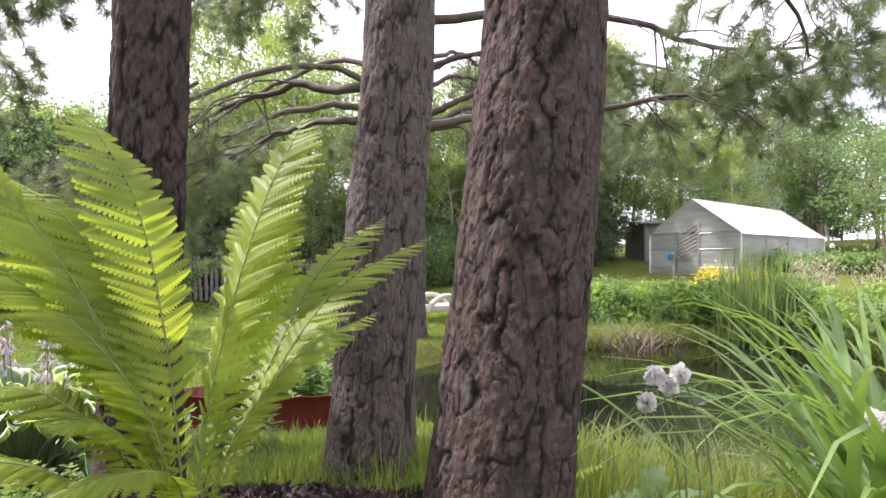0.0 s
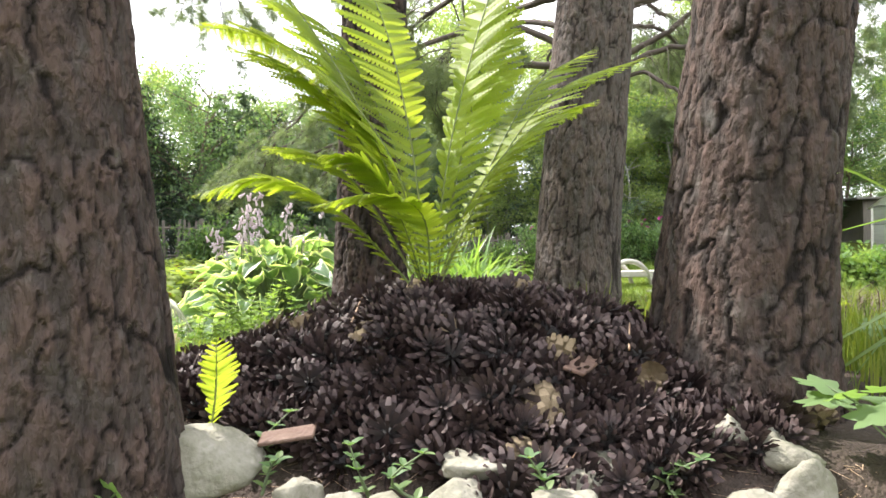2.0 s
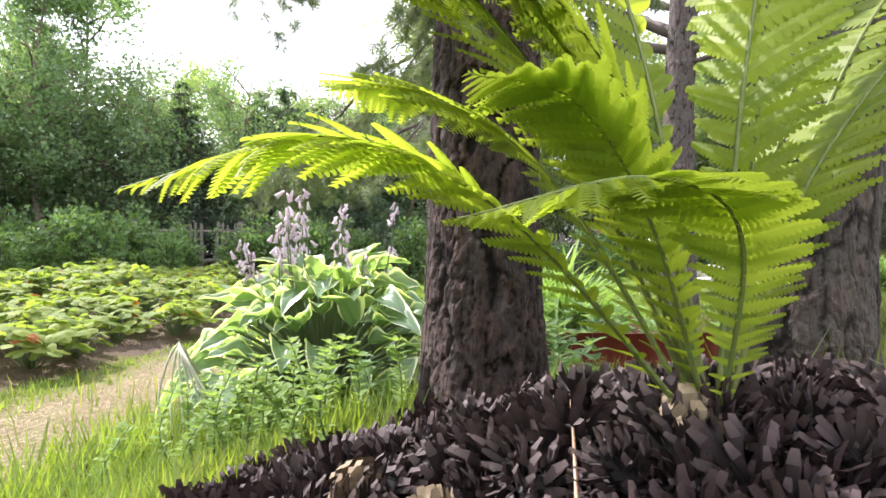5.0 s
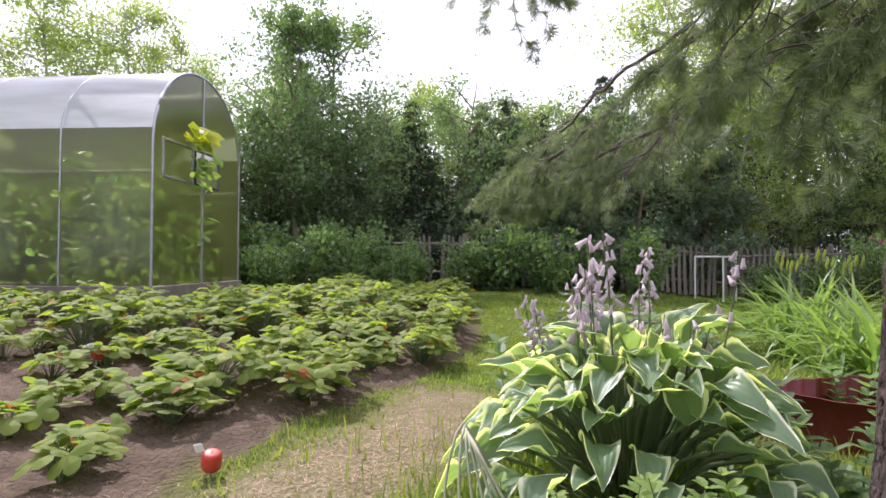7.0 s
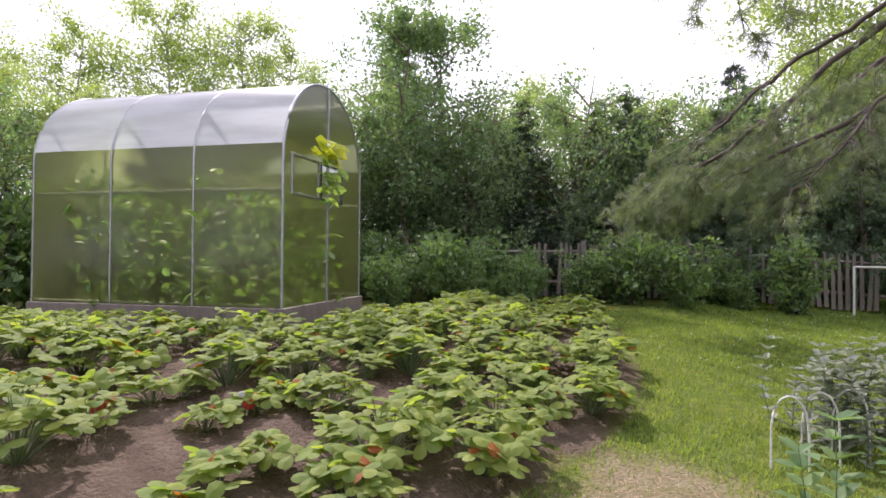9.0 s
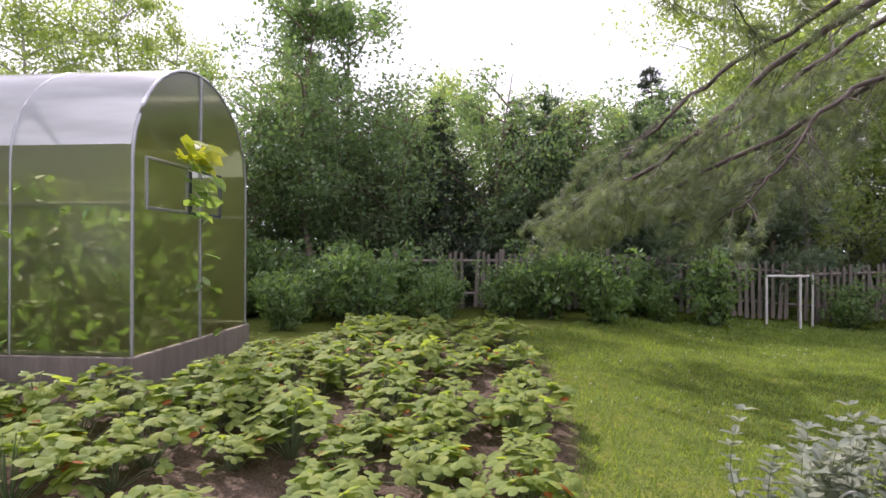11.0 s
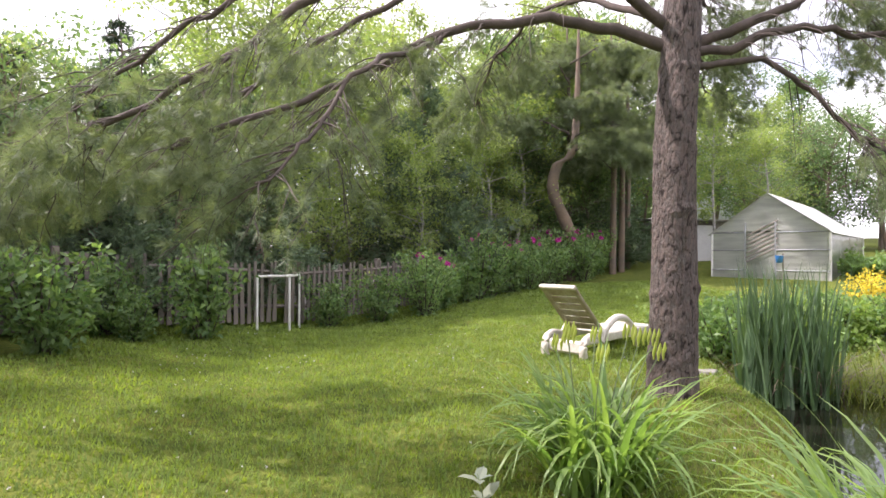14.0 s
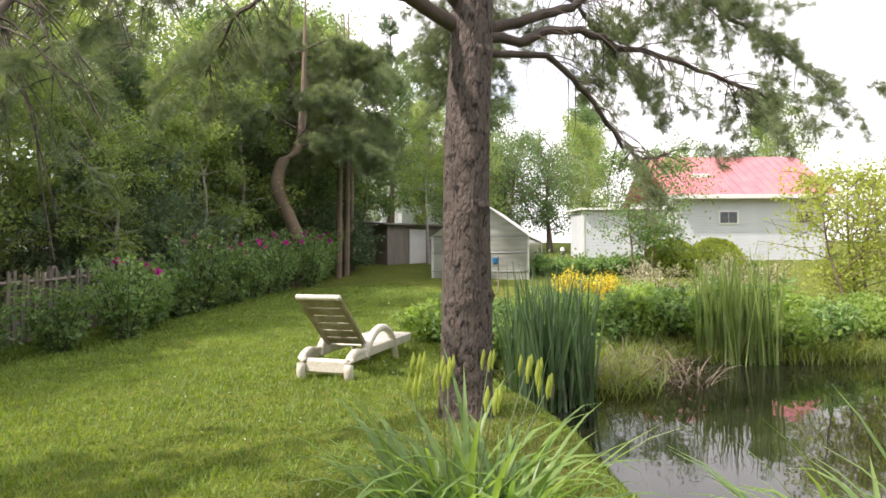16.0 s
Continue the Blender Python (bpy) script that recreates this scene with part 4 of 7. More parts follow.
STONES = [(-1.02, 0.93, 0.17, 0.116, 0.087, 0.091, 40),
          (-1.19, 0.95, 0.17, 0.095, 0.071, 0.061, 70),
          (-0.76, 0.90, 0.15, 0.051, 0.039, 0.043, 80),
          (-0.60, 0.90, 0.15, 0.041, 0.031, 0.026, 50),
          (-0.50, 1.07, 0.17, 0.074, 0.055, 0.028, 20),
          (-0.50, 0.99, 0.15, 0.059, 0.044, 0.032, 60),
          (-0.29, 1.10, 0.15, 0.057, 0.043, 0.032, 70),
          (-0.32, 0.99, 0.15, 0.052, 0.039, 0.037, 40),
          (-0.19, 1.19, 0.14, 0.080, 0.06, 0.045, 45),
          (-0.14, 1.44, 0.17, 0.084, 0.063, 0.069, 25),
          (-0.05, 1.50, 0.17, 0.061, 0.046, 0.057, 30),
          (0.00, 1.30, 0.17, 0.054, 0.040, 0.057, 50),
          (0.07, 1.30, 0.17, 0.044, 0.033, 0.054, 55),
          (0.10, 1.29, 0.17, 0.061, 0.046, 0.044, 65),
          (0.11, 1.20, 0.15, 0.061, 0.046, 0.045, 54),
          (-0.01, 1.09, 0.15, 0.058, 0.044, 0.029, 60),
          (-1.27, 0.71, 0.15, 0.076, 0.057, 0.041, 50),
          (-1.06, 0.77, 0.15, 0.055, 0.041, 0.032, 40),
          (-0.67, 0.86, 0.15, 0.040, 0.030, 0.030, 30)]
for k, (x, y, z, a, b, c, turn) in enumerate(STONES):
    ob = solo("stone", boulder(k + 1, a * (1.25 if k < 8 else 1.5), b * (1.25 if k < 8 else 1.5), c * (1.25 if k < 8 else 1.5)), MAT["stone"], (x, y, z + 0.015), "pale rounded field stone edging the cone heap", "stone", "stones round the cone heap")
    ob.rotation_euler = (0, 0, radians(turn))


# ---------------------------------------------------------------- ferns
def pinna():
    """A toothed leaflet, 1 long, along x."""
    n = 12
    v, f = [], []
    for i in range(n + 1):
        u = i / n
        v.append((u, 0, -0.10 * u * u))
    for side in (1, -1):
        for i in range(n):
            u, d = i / n, 1 / n
            w = 0.150 * (1 - u) ** 0.55 * min(1, 0.7 + 3 * u) + 0.012
            k = len(v)
            z = -0.10 * u * u - 0.015
            v += [(u + 0.02 * d, side * w * 0.42, z), (u + 0.40 * d, side * w * 0.95, z - 0.012), (u + 0.85 * d, side * w, z - 0.016), (u + 1.05 * d, side * w * 0.45, z)]
            q = (i, i + 1, k + 3, k + 2, k + 1, k)
            f.append(q if side > 0 else tuple(reversed(q)))
    return np.array(v), np.array(f)


PINNA = pinna()


def frond_mesh(points, longest, pairs=30, peak=0.55, hang=0.25, seed=0, thick=0.0045):
    r = np.random.default_rng(seed)
    line = spline(points, pairs * 2)
    rach = tube(line, np.linspace(thick, 0.001, len(line)), 5)
    t = unit(np.gradient(line, axis=0))
    facing = np.array(points[-1]) - np.array(points[0])
    out = np.array([facing[0], facing[1], 0.0])
    P, H, N, S = [], [], [], []
    for k in range(pairs):
        u = 0.10 + 0.90 * k / (pairs - 1)
        i = min(int(u * (len(line) - 1)), len(line) - 1)
        size = longest * (np.interp(u, [0.08, 0.3, peak, 0.8, 0.93, 1.0], [0.16, 0.62, 1.0, 0.82, 0.42, 0.10]))
        nrm = np.cross(np.cross(t[i], [0, 0, 1.0]), t[i])
        nrm = unit(nrm if np.linalg.norm(nrm) > 0.15 else -out)
        side = unit(np.cross(t[i], nrm))
        for s in (1, -1):
            d = unit(side * s + t[i] * r.uniform(0.45, 0.6) - nrm * r.uniform(0.0, hang))
            P.append(line[i])
            H.append(d)
            N.append(unit(nrm + r.normal(size=3) * 0.16))
            S.append(size * r.uniform(0.92, 1.06))
    return rach, scatter(PINNA, np.array(P), frames(np.array(H), np.array(N)), np.array(S))


def fern(name, at, fronds, label, longest=0.165, pairs=44):
    t = thing(name, at, label, "fern")
    for k, (pts, size) in enumerate(fronds):
        p = np.array(pts, float) - np.array(at)
        rach, leafs = frond_mesh(p, longest * size, pairs, seed=k)
        fr = part("frond", build("frond", [leafs]), MAT["fern"], t)
        part("stalk", build("stalk", [rach], True), MAT["fern_stem"], fr)
    return t


B = (-0.77, 1.68, 0.44)
FRONDS = [
    ([B, (-0.97, 1.68, 1.0), (-1.25, 1.64, 1.45), (-1.56, 1.62, 1.77)], 1.25),
    ([B, (-0.72, 1.74, 0.95), (-0.62, 1.86, 1.45), (-0.52, 2.0, 1.76)], 1.15),
    ([B, (-0.88, 1.62, 0.90), (-1.16, 1.55, 1.22), (-1.50, 1.52, 1.33)], 1.05),
    ([B, (-0.96, 1.62, 0.78), (-1.12, 1.61, 0.91), (-1.29, 1.60, 0.94)], 0.85),
    ([B, (-0.62, 1.86, 0.85), (-0.42, 2.08, 1.18), (-0.12, 2.36, 1.36)], 0.95),
    ([B, (-0.64, 1.95, 0.9), (-0.50, 2.2, 1.25), (-0.30, 2.45, 1.45)], 0.9),
    ([B, (-0.98, 1.80, 0.9), (-1.30, 1.88, 1.25), (-1.68, 1.94, 1.42)], 1.0),
    ([B, (-0.98, 1.50, 0.72), (-1.14, 1.38, 0.81), (-1.29, 1.25, 0.75)], 0.85),
    ([B, (-0.70, 1.78, 0.90), (-0.66, 1.94, 1.30), (-0.66, 2.10, 1.58)], 1.0),
    ([B, (-0.90, 1.66, 0.85), (-1.05, 1.66, 1.15), (-1.25, 1.68, 1.40)], 1.0),
    ([B, (-0.66, 1.74, 0.76), (-0.48, 1.84, 1.00), (-0.28, 1.94, 1.10)], 0.85),
    ([B, (-0.86, 1.74, 1.00), (-1.02, 1.84, 1.48), (-1.28, 1.96, 1.80)], 1.1),
    ([B, (-0.84, 1.60, 0.72), (-0.92, 1.52, 0.86), (-1.02, 1.44, 0.88)], 0.7),
    ([B, (-0.75, 1.56, 0.70), (-0.84, 1.44, 0.76), (-1.00, 1.34, 0.72)], 0.75),
    ([B, (-0.98, 1.68, 0.92), (-1.20, 1.69, 1.18), (-1.40, 1.70, 1.30)], 1.0),
    ([B, (-0.92, 1.72, 0.98), (-1.18, 1.80, 1.38), (-1.52, 1.88, 1.58)], 1.1),
]
fern("fern", B, FRONDS, "tall lime-green ostrich fern growing out of the cone heap")
fern("small_fern", (-1.02, 0.98, 0.2), [([(-1.02, 0.98, 0.2), (-1.0, 0.98, 0.32), (-0.99, 0.97, 0.43)], 1.0), ([(-1.02, 0.98, 0.2), (-1.06, 0.95, 0.26), (-1.12, 0.92, 0.29)], 0.8)],
     "young pale green fern sprout at the heap's edge", 0.055, 20)
fern("small_fern", (0.35, 2.6, 0.15), [([(0.35, 2.6, 0.15), (0.38, 2.6, 0.4), (0.44, 2.62, 0.62)], 1.0), ([(0.35, 2.6, 0.15), (0.28, 2.65, 0.35), (0.18, 2.7, 0.5)], 0.9), ([(0.35, 2.6, 0.15), (0.45, 2.5, 0.35), (0.6, 2.4, 0.45)], 0.9)],
     "small green fern behind the old pine", 0.09, 18)


# ---------------------------------------------------------------- hosta
def broad_leaf(length, width, arch, cup, nx=11, ny=19):
    """A ribbed, arching, pointed leaf along x; returns chunk and distance from the midrib."""
    u, w = np.meshgrid(np.linspace(0, 1, nx), np.linspace(-1, 1, ny), indexing="ij")
    prof = np.sin(np.pi * np.clip(u, 0, 1) ** 0.75) ** 0.75 * (1 - 0.15 * u)
    prof[-1] = 0.0
    prof[0] = 0.06
    x = length * u
    y = width * 0.5 * prof * w
    z = arch * length * (1.1 * u - 1.55 * u * u) + cup * width * np.abs(w) ** 1.5 * prof * 0.5 + 0.0035 * np.cos(w * 20) * prof + 0.16 * width * np.abs(w) * prof
    z = z + 0.020 * np.sin(u * 11 + w * 3) * np.abs(w) ** 1.5 * prof
    v = np.stack([x, y, z], -1).reshape(-1, 3)
    i, j = np.meshgrid(np.arange(nx - 1), np.arange(ny - 1), indexing="ij")
    a = (i * ny + j).ravel()
    edge = np.maximum(np.abs(w), np.where(u > 0.9, (u - 0.9) * 8, 0))
    return (v, np.stack([a, a + ny, a + ny + 1, a + 1], -1)), edge.ravel()


HOSTA_AT = (-2.15, 2.97, 0.03)
hosta = thing("hosta", HOSTA_AT, "large hosta with cream-edged ribbed leaves and lilac flower spikes", "hosta")
leaf_kinds = []
for s, (L, W, ar, cu) in enumerate(((0.22, 0.155, 0.30, 0.24), (0.25, 0.16, 0.48, 0.18), (0.20, 0.14, 0.15, 0.28), (0.26, 0.155, 0.6, 0.14))):
    ch, ed = broad_leaf(L, W, ar, cu)
    me = build("leaf", [ch], True, {"edge": ed})
    me.materials.append(MAT["hosta"])
    leaf_kinds.append(me)
r_h = np.random.default_rng(5)
for k in range(150):
    u = (k + 0.5) / 150
    a = k * 2.39996
    reach = 0.08 + 0.36 * u ** 0.8
    up = 0.46 * (1 - u ** 1.7) + 0.08 + r_h.normal() * 0.03
    p = np.array([reach * math.cos(a) * 1.15, reach * math.sin(a), up])
    part("stalk", build("stalk", [tube(spline([(p[0] * 0.1, p[1] * 0.1, 0), (p[0] * 0.6, p[1] * 0.6, up * 0.75), p], 6), [0.007] * 6, 5)], True), MAT["stem"], hosta)
    ob = new("leaf", leaf_kinds[k % 4])
    ob.parent = hosta
    ob.matrix_basis = pose(*p, r_h.normal() * 20, -30 + 50 * u + r_h.normal() * 16, math.degrees(a) + r_h.normal() * 20) @ Matrix.Scale(r_h.uniform(0.58, 0.92), 4)


def bell(length=0.038):
    """A hanging six-lobed trumpet flower, along -z."""
    rings = [(0, 0.12), (-0.35, 0.16), (-0.7, 0.22), (-1.0, 0.34)]
    v, f = [], []
    for k, (z, r) in enumerate(rings):
        for i in range(12):
            rr = r * (1.0 if k < 3 or i % 2 == 0 else 0.55)
            v.append((rr * math.cos(i * math.pi / 6), rr * math.sin(i * math.pi / 6), z - (0.12 if k == 3 and i % 2 == 0 else 0)))
    for k in range(3):
        for i in range(12):
            j = (i + 1) % 12
            f.append((k * 12 + i, k * 12 + j, k * 12 + 12 + j, k * 12 + 12 + i))
    return np.array(v) * length, np.array(f)


BELL = bell(0.031)
for k in range(22):
    a, d = r_h.random() * 6.28, r_h.uniform(0.10, 0.40)
    x, y = d * math.cos(a) * 1.15 - 0.06, d * math.sin(a) * 0.8 + 0.06
    tallness = r_h.uniform(0.66, 0.98)
    line = spline([(x * 0.4, y * 0.4, 0.05), (x * 0.8, y * 0.8, tallness * 0.6), (x + r_h.normal() * 0.02, y, tallness)], 10)
    sp = part("flower_spike", build("flower_spike", [tube(line, np.linspace(0.004, 0.0022, 10), 5)], True), MAT["stem"], hosta)
    n = r_h.integers(7, 13)
    u = r_h.uniform(6.2, 8.99, n)
    i = u.astype(int)
    p = line[i] + (line[i + 1] - line[i]) * (u - i)[:, None] + r_h.normal(size=(n, 3)) * [0.014, 0.014, 0.004]
    down = unit(np.stack([r_h.normal(size=n) * 0.5, r_h.normal(size=n) * 0.5, np.full(n, 1.0)], -1))
    rot = frames(np.cross(down, [0.2, 1.0, 0.1]), down)
    part("blossom", build("blossom", [scatter(BELL, p, rot, r_h.uniform(0.75, 1.2, n))], True), MAT["petal_lilac"], sp, "pale lilac hanging bells")
for k in range(7):
    a = -2.2 + 0.16 * k
    ln = spline([(-0.30 + 0.02 * k, -0.33, 0.05), (-0.36 + 0.02 * k, -0.40 - 0.02 * k, 0.34), (-0.34 + 0.05 * k, -0.52, 0.20 - 0.02 * k), (-0.30 + 0.05 * k, -0.55, 0.05)], 12)
    part("withered_stalk", build("withered_stalk", [tube(ln, np.linspace(0.006, 0.003, 12), 5)], True), MAT["pale_stalk"], hosta, "pale withered drooping leaf stalk")


# ---------------------------------------------------------------- upright leafy herbs
def herb(tall, pairs, size, seed, wide=0.35):
    """A stem with whorls of pointed leaves."""
    r = np.random.default_rng(seed)
    line = spline([(0, 0, 0), (r.normal() * 0.02, r.normal() * 0.02, tall * 0.5), (r.normal() * 0.04, r.normal() * 0.04, tall)], 8)
    P, H = [], []
    for k in range(pairs):
        u = (k + 0.8) / pairs * 6.9
        i = int(u)
        o = line[i] + (line[min(i + 1, 7)] - line[i]) * (u - i)
        for q in range(4):
            a = q * 1.571 + k * 0.8 + r.normal() * 0.2
            P.append(o)
            H.append((math.cos(a), math.sin(a), r.uniform(0.1, 0.7)))
    n = len(P)
    return [tube(line, np.linspace(0.004, 0.0015, 8), 4)], [scatter(LEAF6, np.array(P), frames(np.array(H), np.tile([[0, 0, 1.0]], (n, 1))), size * np.random.default_rng(seed).uniform(0.6, 1.1, n))]


def herb_patch(name, spots_xy, tall, pairs, size, mat, label, group, z0=None):
    kinds = [herb(tall * s, pairs, size, 11 + k) for k, s in enumerate((0.8, 1.0, 1.15))]
    meshes = [(build("stem", a, True), build("leaves", b)) for a, b in kinds]
    first = {}
    for k, (x, y) in enumerate(spots_xy):
        z = ground_at(x, y) if z0 is None else z0
        m = pose(x, y, z - 0.01, 0, 0, (k * 137) % 360)
        if k % 3 not in first:
            t = thing(name, (x, y, z), label, "plant", group)
            part("stem", meshes[k % 3][0], MAT["stem"], t)
            part("foliage", meshes[k % 3][1], MAT[mat], t)
            t.matrix_basis = m
            first[k % 3] = t
        else:
            copy_thing(first[k % 3], m)


r_p = np.random.default_rng(21)
herb_patch("loosestrife", [(-1.88 + r_p.normal() * 0.22, 2.26 + r_p.normal() * 0.13) for _ in range(34)], 0.28, 14, 0.042, "straw_green", "upright bright green loosestrife shoots below the hosta", "loosestrife shoots")
herb_patch("loosestrife", [(-1.45 + r_p.normal() * 0.25, 3.4 + r_p.normal() * 0.3) for _ in range(26)], 0.36, 8, 0.08, "rasp_leaf", "upright green garden herb behind the hosta", "garden herbs")
herb_patch("lysimachia", [(-2.35 + r_p.normal() * 0.25, 3.75 + r_p.normal() * 0.3) for _ in range(24)], 0.55, 10, 0.10, "rasp_leaf", "leafy green perennial behind the hosta flowers", "garden herbs")


# ---------------------------------------------------------------- strawberry bed
def straw_leaf():
    """A three-part toothed strawberry leaf at the end of a stalk, along x."""
    tv, tf = [], []
    for ang in (-75, 0, 75):
        c, s = math.cos(radians(ang)), math.sin(radians(ang))
        k = len(tv)
        outline = [(0, 0), (0.28, 0.27), (0.62, 0.38), (0.90, 0.24), (1.0, 0.0), (0.90, -0.24), (0.62, -0.38), (0.28, -0.27)]
        pts = [(x, y, -0.10 * abs(y) - 0.12 * x * x) for x, y in outline] + [(0.55, 0, 0.02)]
        tv += [(x * c - y * s, x * s + y * c, z) for x, y, z in pts]
        tf += [(k + i, k + (i + 1) % 8, k + 8) for i in range(8)]
    return np.array(tv), np.array(tf)


STRAW = straw_leaf()


def strawberry_mesh(seed, n=26, spread=0.20, tall=0.22):
    r = np.random.default_rng(seed)
    P, H, stems = [], [], []
    for k in range(n):
        a, d = r.random() * 6.283, spread * r.random() ** 0.6
        z = tall * (1 - 0.55 * (d / spread) ** 2) * r.uniform(0.7, 1.1)
        p = np.array([d * math.cos(a), d * math.sin(a), z])
        stems.append(tube(np.array([(p[0] * 0.1, p[1] * 0.1, 0), p * [0.6, 0.6, 0.75], p]), [0.003, 0.0025, 0.002], 4))
        P.append(p)
        H.append((math.cos(a), math.sin(a), r.uniform(-0.45, 0.25)))
    nn = np.stack([r.normal(size=n) * 0.3, r.normal(size=n) * 0.3, np.ones(n)], -1)
    return build("stems", stems, True), build("leaves", [scatter(STRAW, np.array(P), frames(np.array(H), nn), r.uniform(0.058, 0.100, n))])


straw_kinds = []
for k, (n, sp, ta) in enumerate(((34, 0.24, 0.27), (26, 0.20, 0.22), (40, 0.27, 0.30), (16, 0.16, 0.17))):
    straw_kinds.append(strawberry_mesh(40 + k, n, sp, ta))
straw_first = {}
r_s = np.random.default_rng(9)
row_dir, row_off = np.array([-0.57, 0.82]), np.array([-0.82, -0.57])
for i in range(-8, 26):
    for j in range(-6, 22):
        p = np.array([-3.75, 1.6]) + row_dir * (0.33 * i) + row_off * (0.52 * j) + r_s.normal(size=2) * 0.07
        d = float(signed(PATCH, p[0], p[1]))
        if d > -0.16 or r_s.random() < 0.06:
            continue
        poor = p[1] < 3.0 and p[0] > -7
        if poor and r_s.random() < 0.28:
            continue
        kind = 3 if poor and r_s.random() < 0.45 else int(r_s.integers(0, 3))
        m = pose(p[0], p[1], ground_at(*p) - 0.01, 0, 0, r_s.uniform(0, 360)) @ Matrix.Scale(r_s.uniform(0.85, 1.2), 4)
        if kind not in straw_first:
            t = thing("strawberry_plant", (0, 0, 0), "bushy strawberry plant with broad toothed leaves in dark soil" if kind != 3 else "small sparse strawberry plant in bare soil", "strawberry plant", "strawberry bed")
            part("stalk", straw_kinds[kind][0], MAT["stem"], t)
            part("foliage", straw_kinds[kind][1], MAT["straw"], t)
            t.matrix_basis = m
            straw_first[kind] = t
        else:
            c = copy_thing(straw_first[kind], m)
            c.matrix_basis = m
tag_at = (-3.62, 2.32, ground_at(-3.62, 2.32))
tag = thing("plant_marker", tag_at, "small red and white plant marker, reused in place of berries", "plant marker")
part("blade", build("blade", [turned(tube(spline([(0, 0, 0.028), (0, 0, 0.04), (0, 0, 0.08), (0, 0, 0.105), (0, 0, 0.11)], 12), [0.012, 0.026, 0.034, 0.038, 0.040, 0.040, 0.039, 0.037, 0.034, 0.028, 0.018, 0.004], 12), pose(0, 0, 0, 14, 12, 30))], True), MAT["red"], tag)
part("cap", build("cap", [turned(box(-0.028, -0.004, 0.105, 0.012, 0.004, 0.145, 0.004), pose(0, 0, 0, 14, -12, 30))]), MAT["white_metal"], tag)
part("spike", build("spike", [turned(box(-0.006, -0.003, -0.05, 0.006, 0.003, 0.03), pose(0, 0, 0, 10, 8, 30))]), MAT["white_metal"], tag)
# these two marker copies stand in for red strawberries in the bed
for x, y, turn in ((-5.68, 2.60, 40), (-5.93, 1.83, 110)):
    copy_thing(tag, pose(x, y, ground_at(x, y) + 0.02, 0, 0, turn))


# ---------------------------------------------------------------- arched greenhouse
GH = pose(-7.96, 3.91, 0.30, 0, 0, 125.6)
GW, GL, WALL, RISE = 2.21, 3.25, 1.92, 1.03      # width, length, straight wall, arch above it
gh = thing("greenhouse", (0, 0, 0), "arched polycarbonate greenhouse with steel ribs on a timber base", "greenhouse")
gh.matrix_basis = GH
BASE = 0.29


def arch(n=25, inset=0.0):
    """The section across the width: straight walls and a round top."""
    p = [(inset, BASE), (inset, WALL)]
    for a in np.linspace(math.pi, 0, n)[1:-1]:
        p.append((GW / 2 + (GW / 2 - inset) * math.cos(a), WALL + (RISE - inset) * math.sin(a)))
    return np.array(p + [(GW - inset, WALL), (GW - inset, BASE)])


for nm, bx in (("base_board", (-0.04, -0.04, -0.12, GW + 0.04, 0.03, BASE)), ("base_board", (-0.04, GL - 0.03, -0.12, GW + 0.04, GL + 0.04, BASE)),
               ("base_board", (-0.04, 0.032, -0.12, 0.03, GL - 0.032, BASE)), ("base_board", (GW - 0.03, 0.032, -0.12, GW + 0.04, GL - 0.032, BASE))):
    part(nm, build(nm, [box(*bx, 0.008)]), MAT["fence"], gh, "grey weathered timber")
sec = arch()
for k, y in enumerate((0.0, 1.08, 2.16, GL)):
    line = [(x, y, z) for x, z in arch(25, 0.012)]
    part("rib", build("rib", [tube(line, 0.018, 6)], True), MAT["steel"], gh)
for k in range(3):
    y0, y1 = (0.0, 1.08, 2.16)[k] + 0.004, (1.08, 2.16, GL)[k] - 0.004
    n = len(sec)
    # the arch takes the sky-pale copy of the wall sheet
    for nm, i0, i1, mat, lab in (("wall_sheet", 0, 2, "poly", "clear ribbed polycarbonate sheet"), ("roof_sheet", 2, n - 3, "poly_sky_tint", "polycarbonate roof sheet tinted pale like the sky it mirrors"), ("wall_sheet", n - 3, n - 1, "poly", "clear ribbed polycarbonate sheet")):
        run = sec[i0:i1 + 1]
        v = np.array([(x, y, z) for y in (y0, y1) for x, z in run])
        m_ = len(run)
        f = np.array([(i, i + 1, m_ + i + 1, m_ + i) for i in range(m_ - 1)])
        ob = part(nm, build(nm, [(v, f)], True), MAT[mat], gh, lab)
        ob.visible_shadow = False
for x in (0.02, GW - 0.02):
    for z in (BASE + 0.02, 1.56):
        part("side_rail", build("side_rail", [box(x - 0.015, 0, z - 0.015, x + 0.015, GL, z + 0.015, 0.004)]), MAT["steel"], gh)
W0, W1, WM, WZ0, WZ1 = 0.16, 1.52, 0.86, 1.52, 1.98
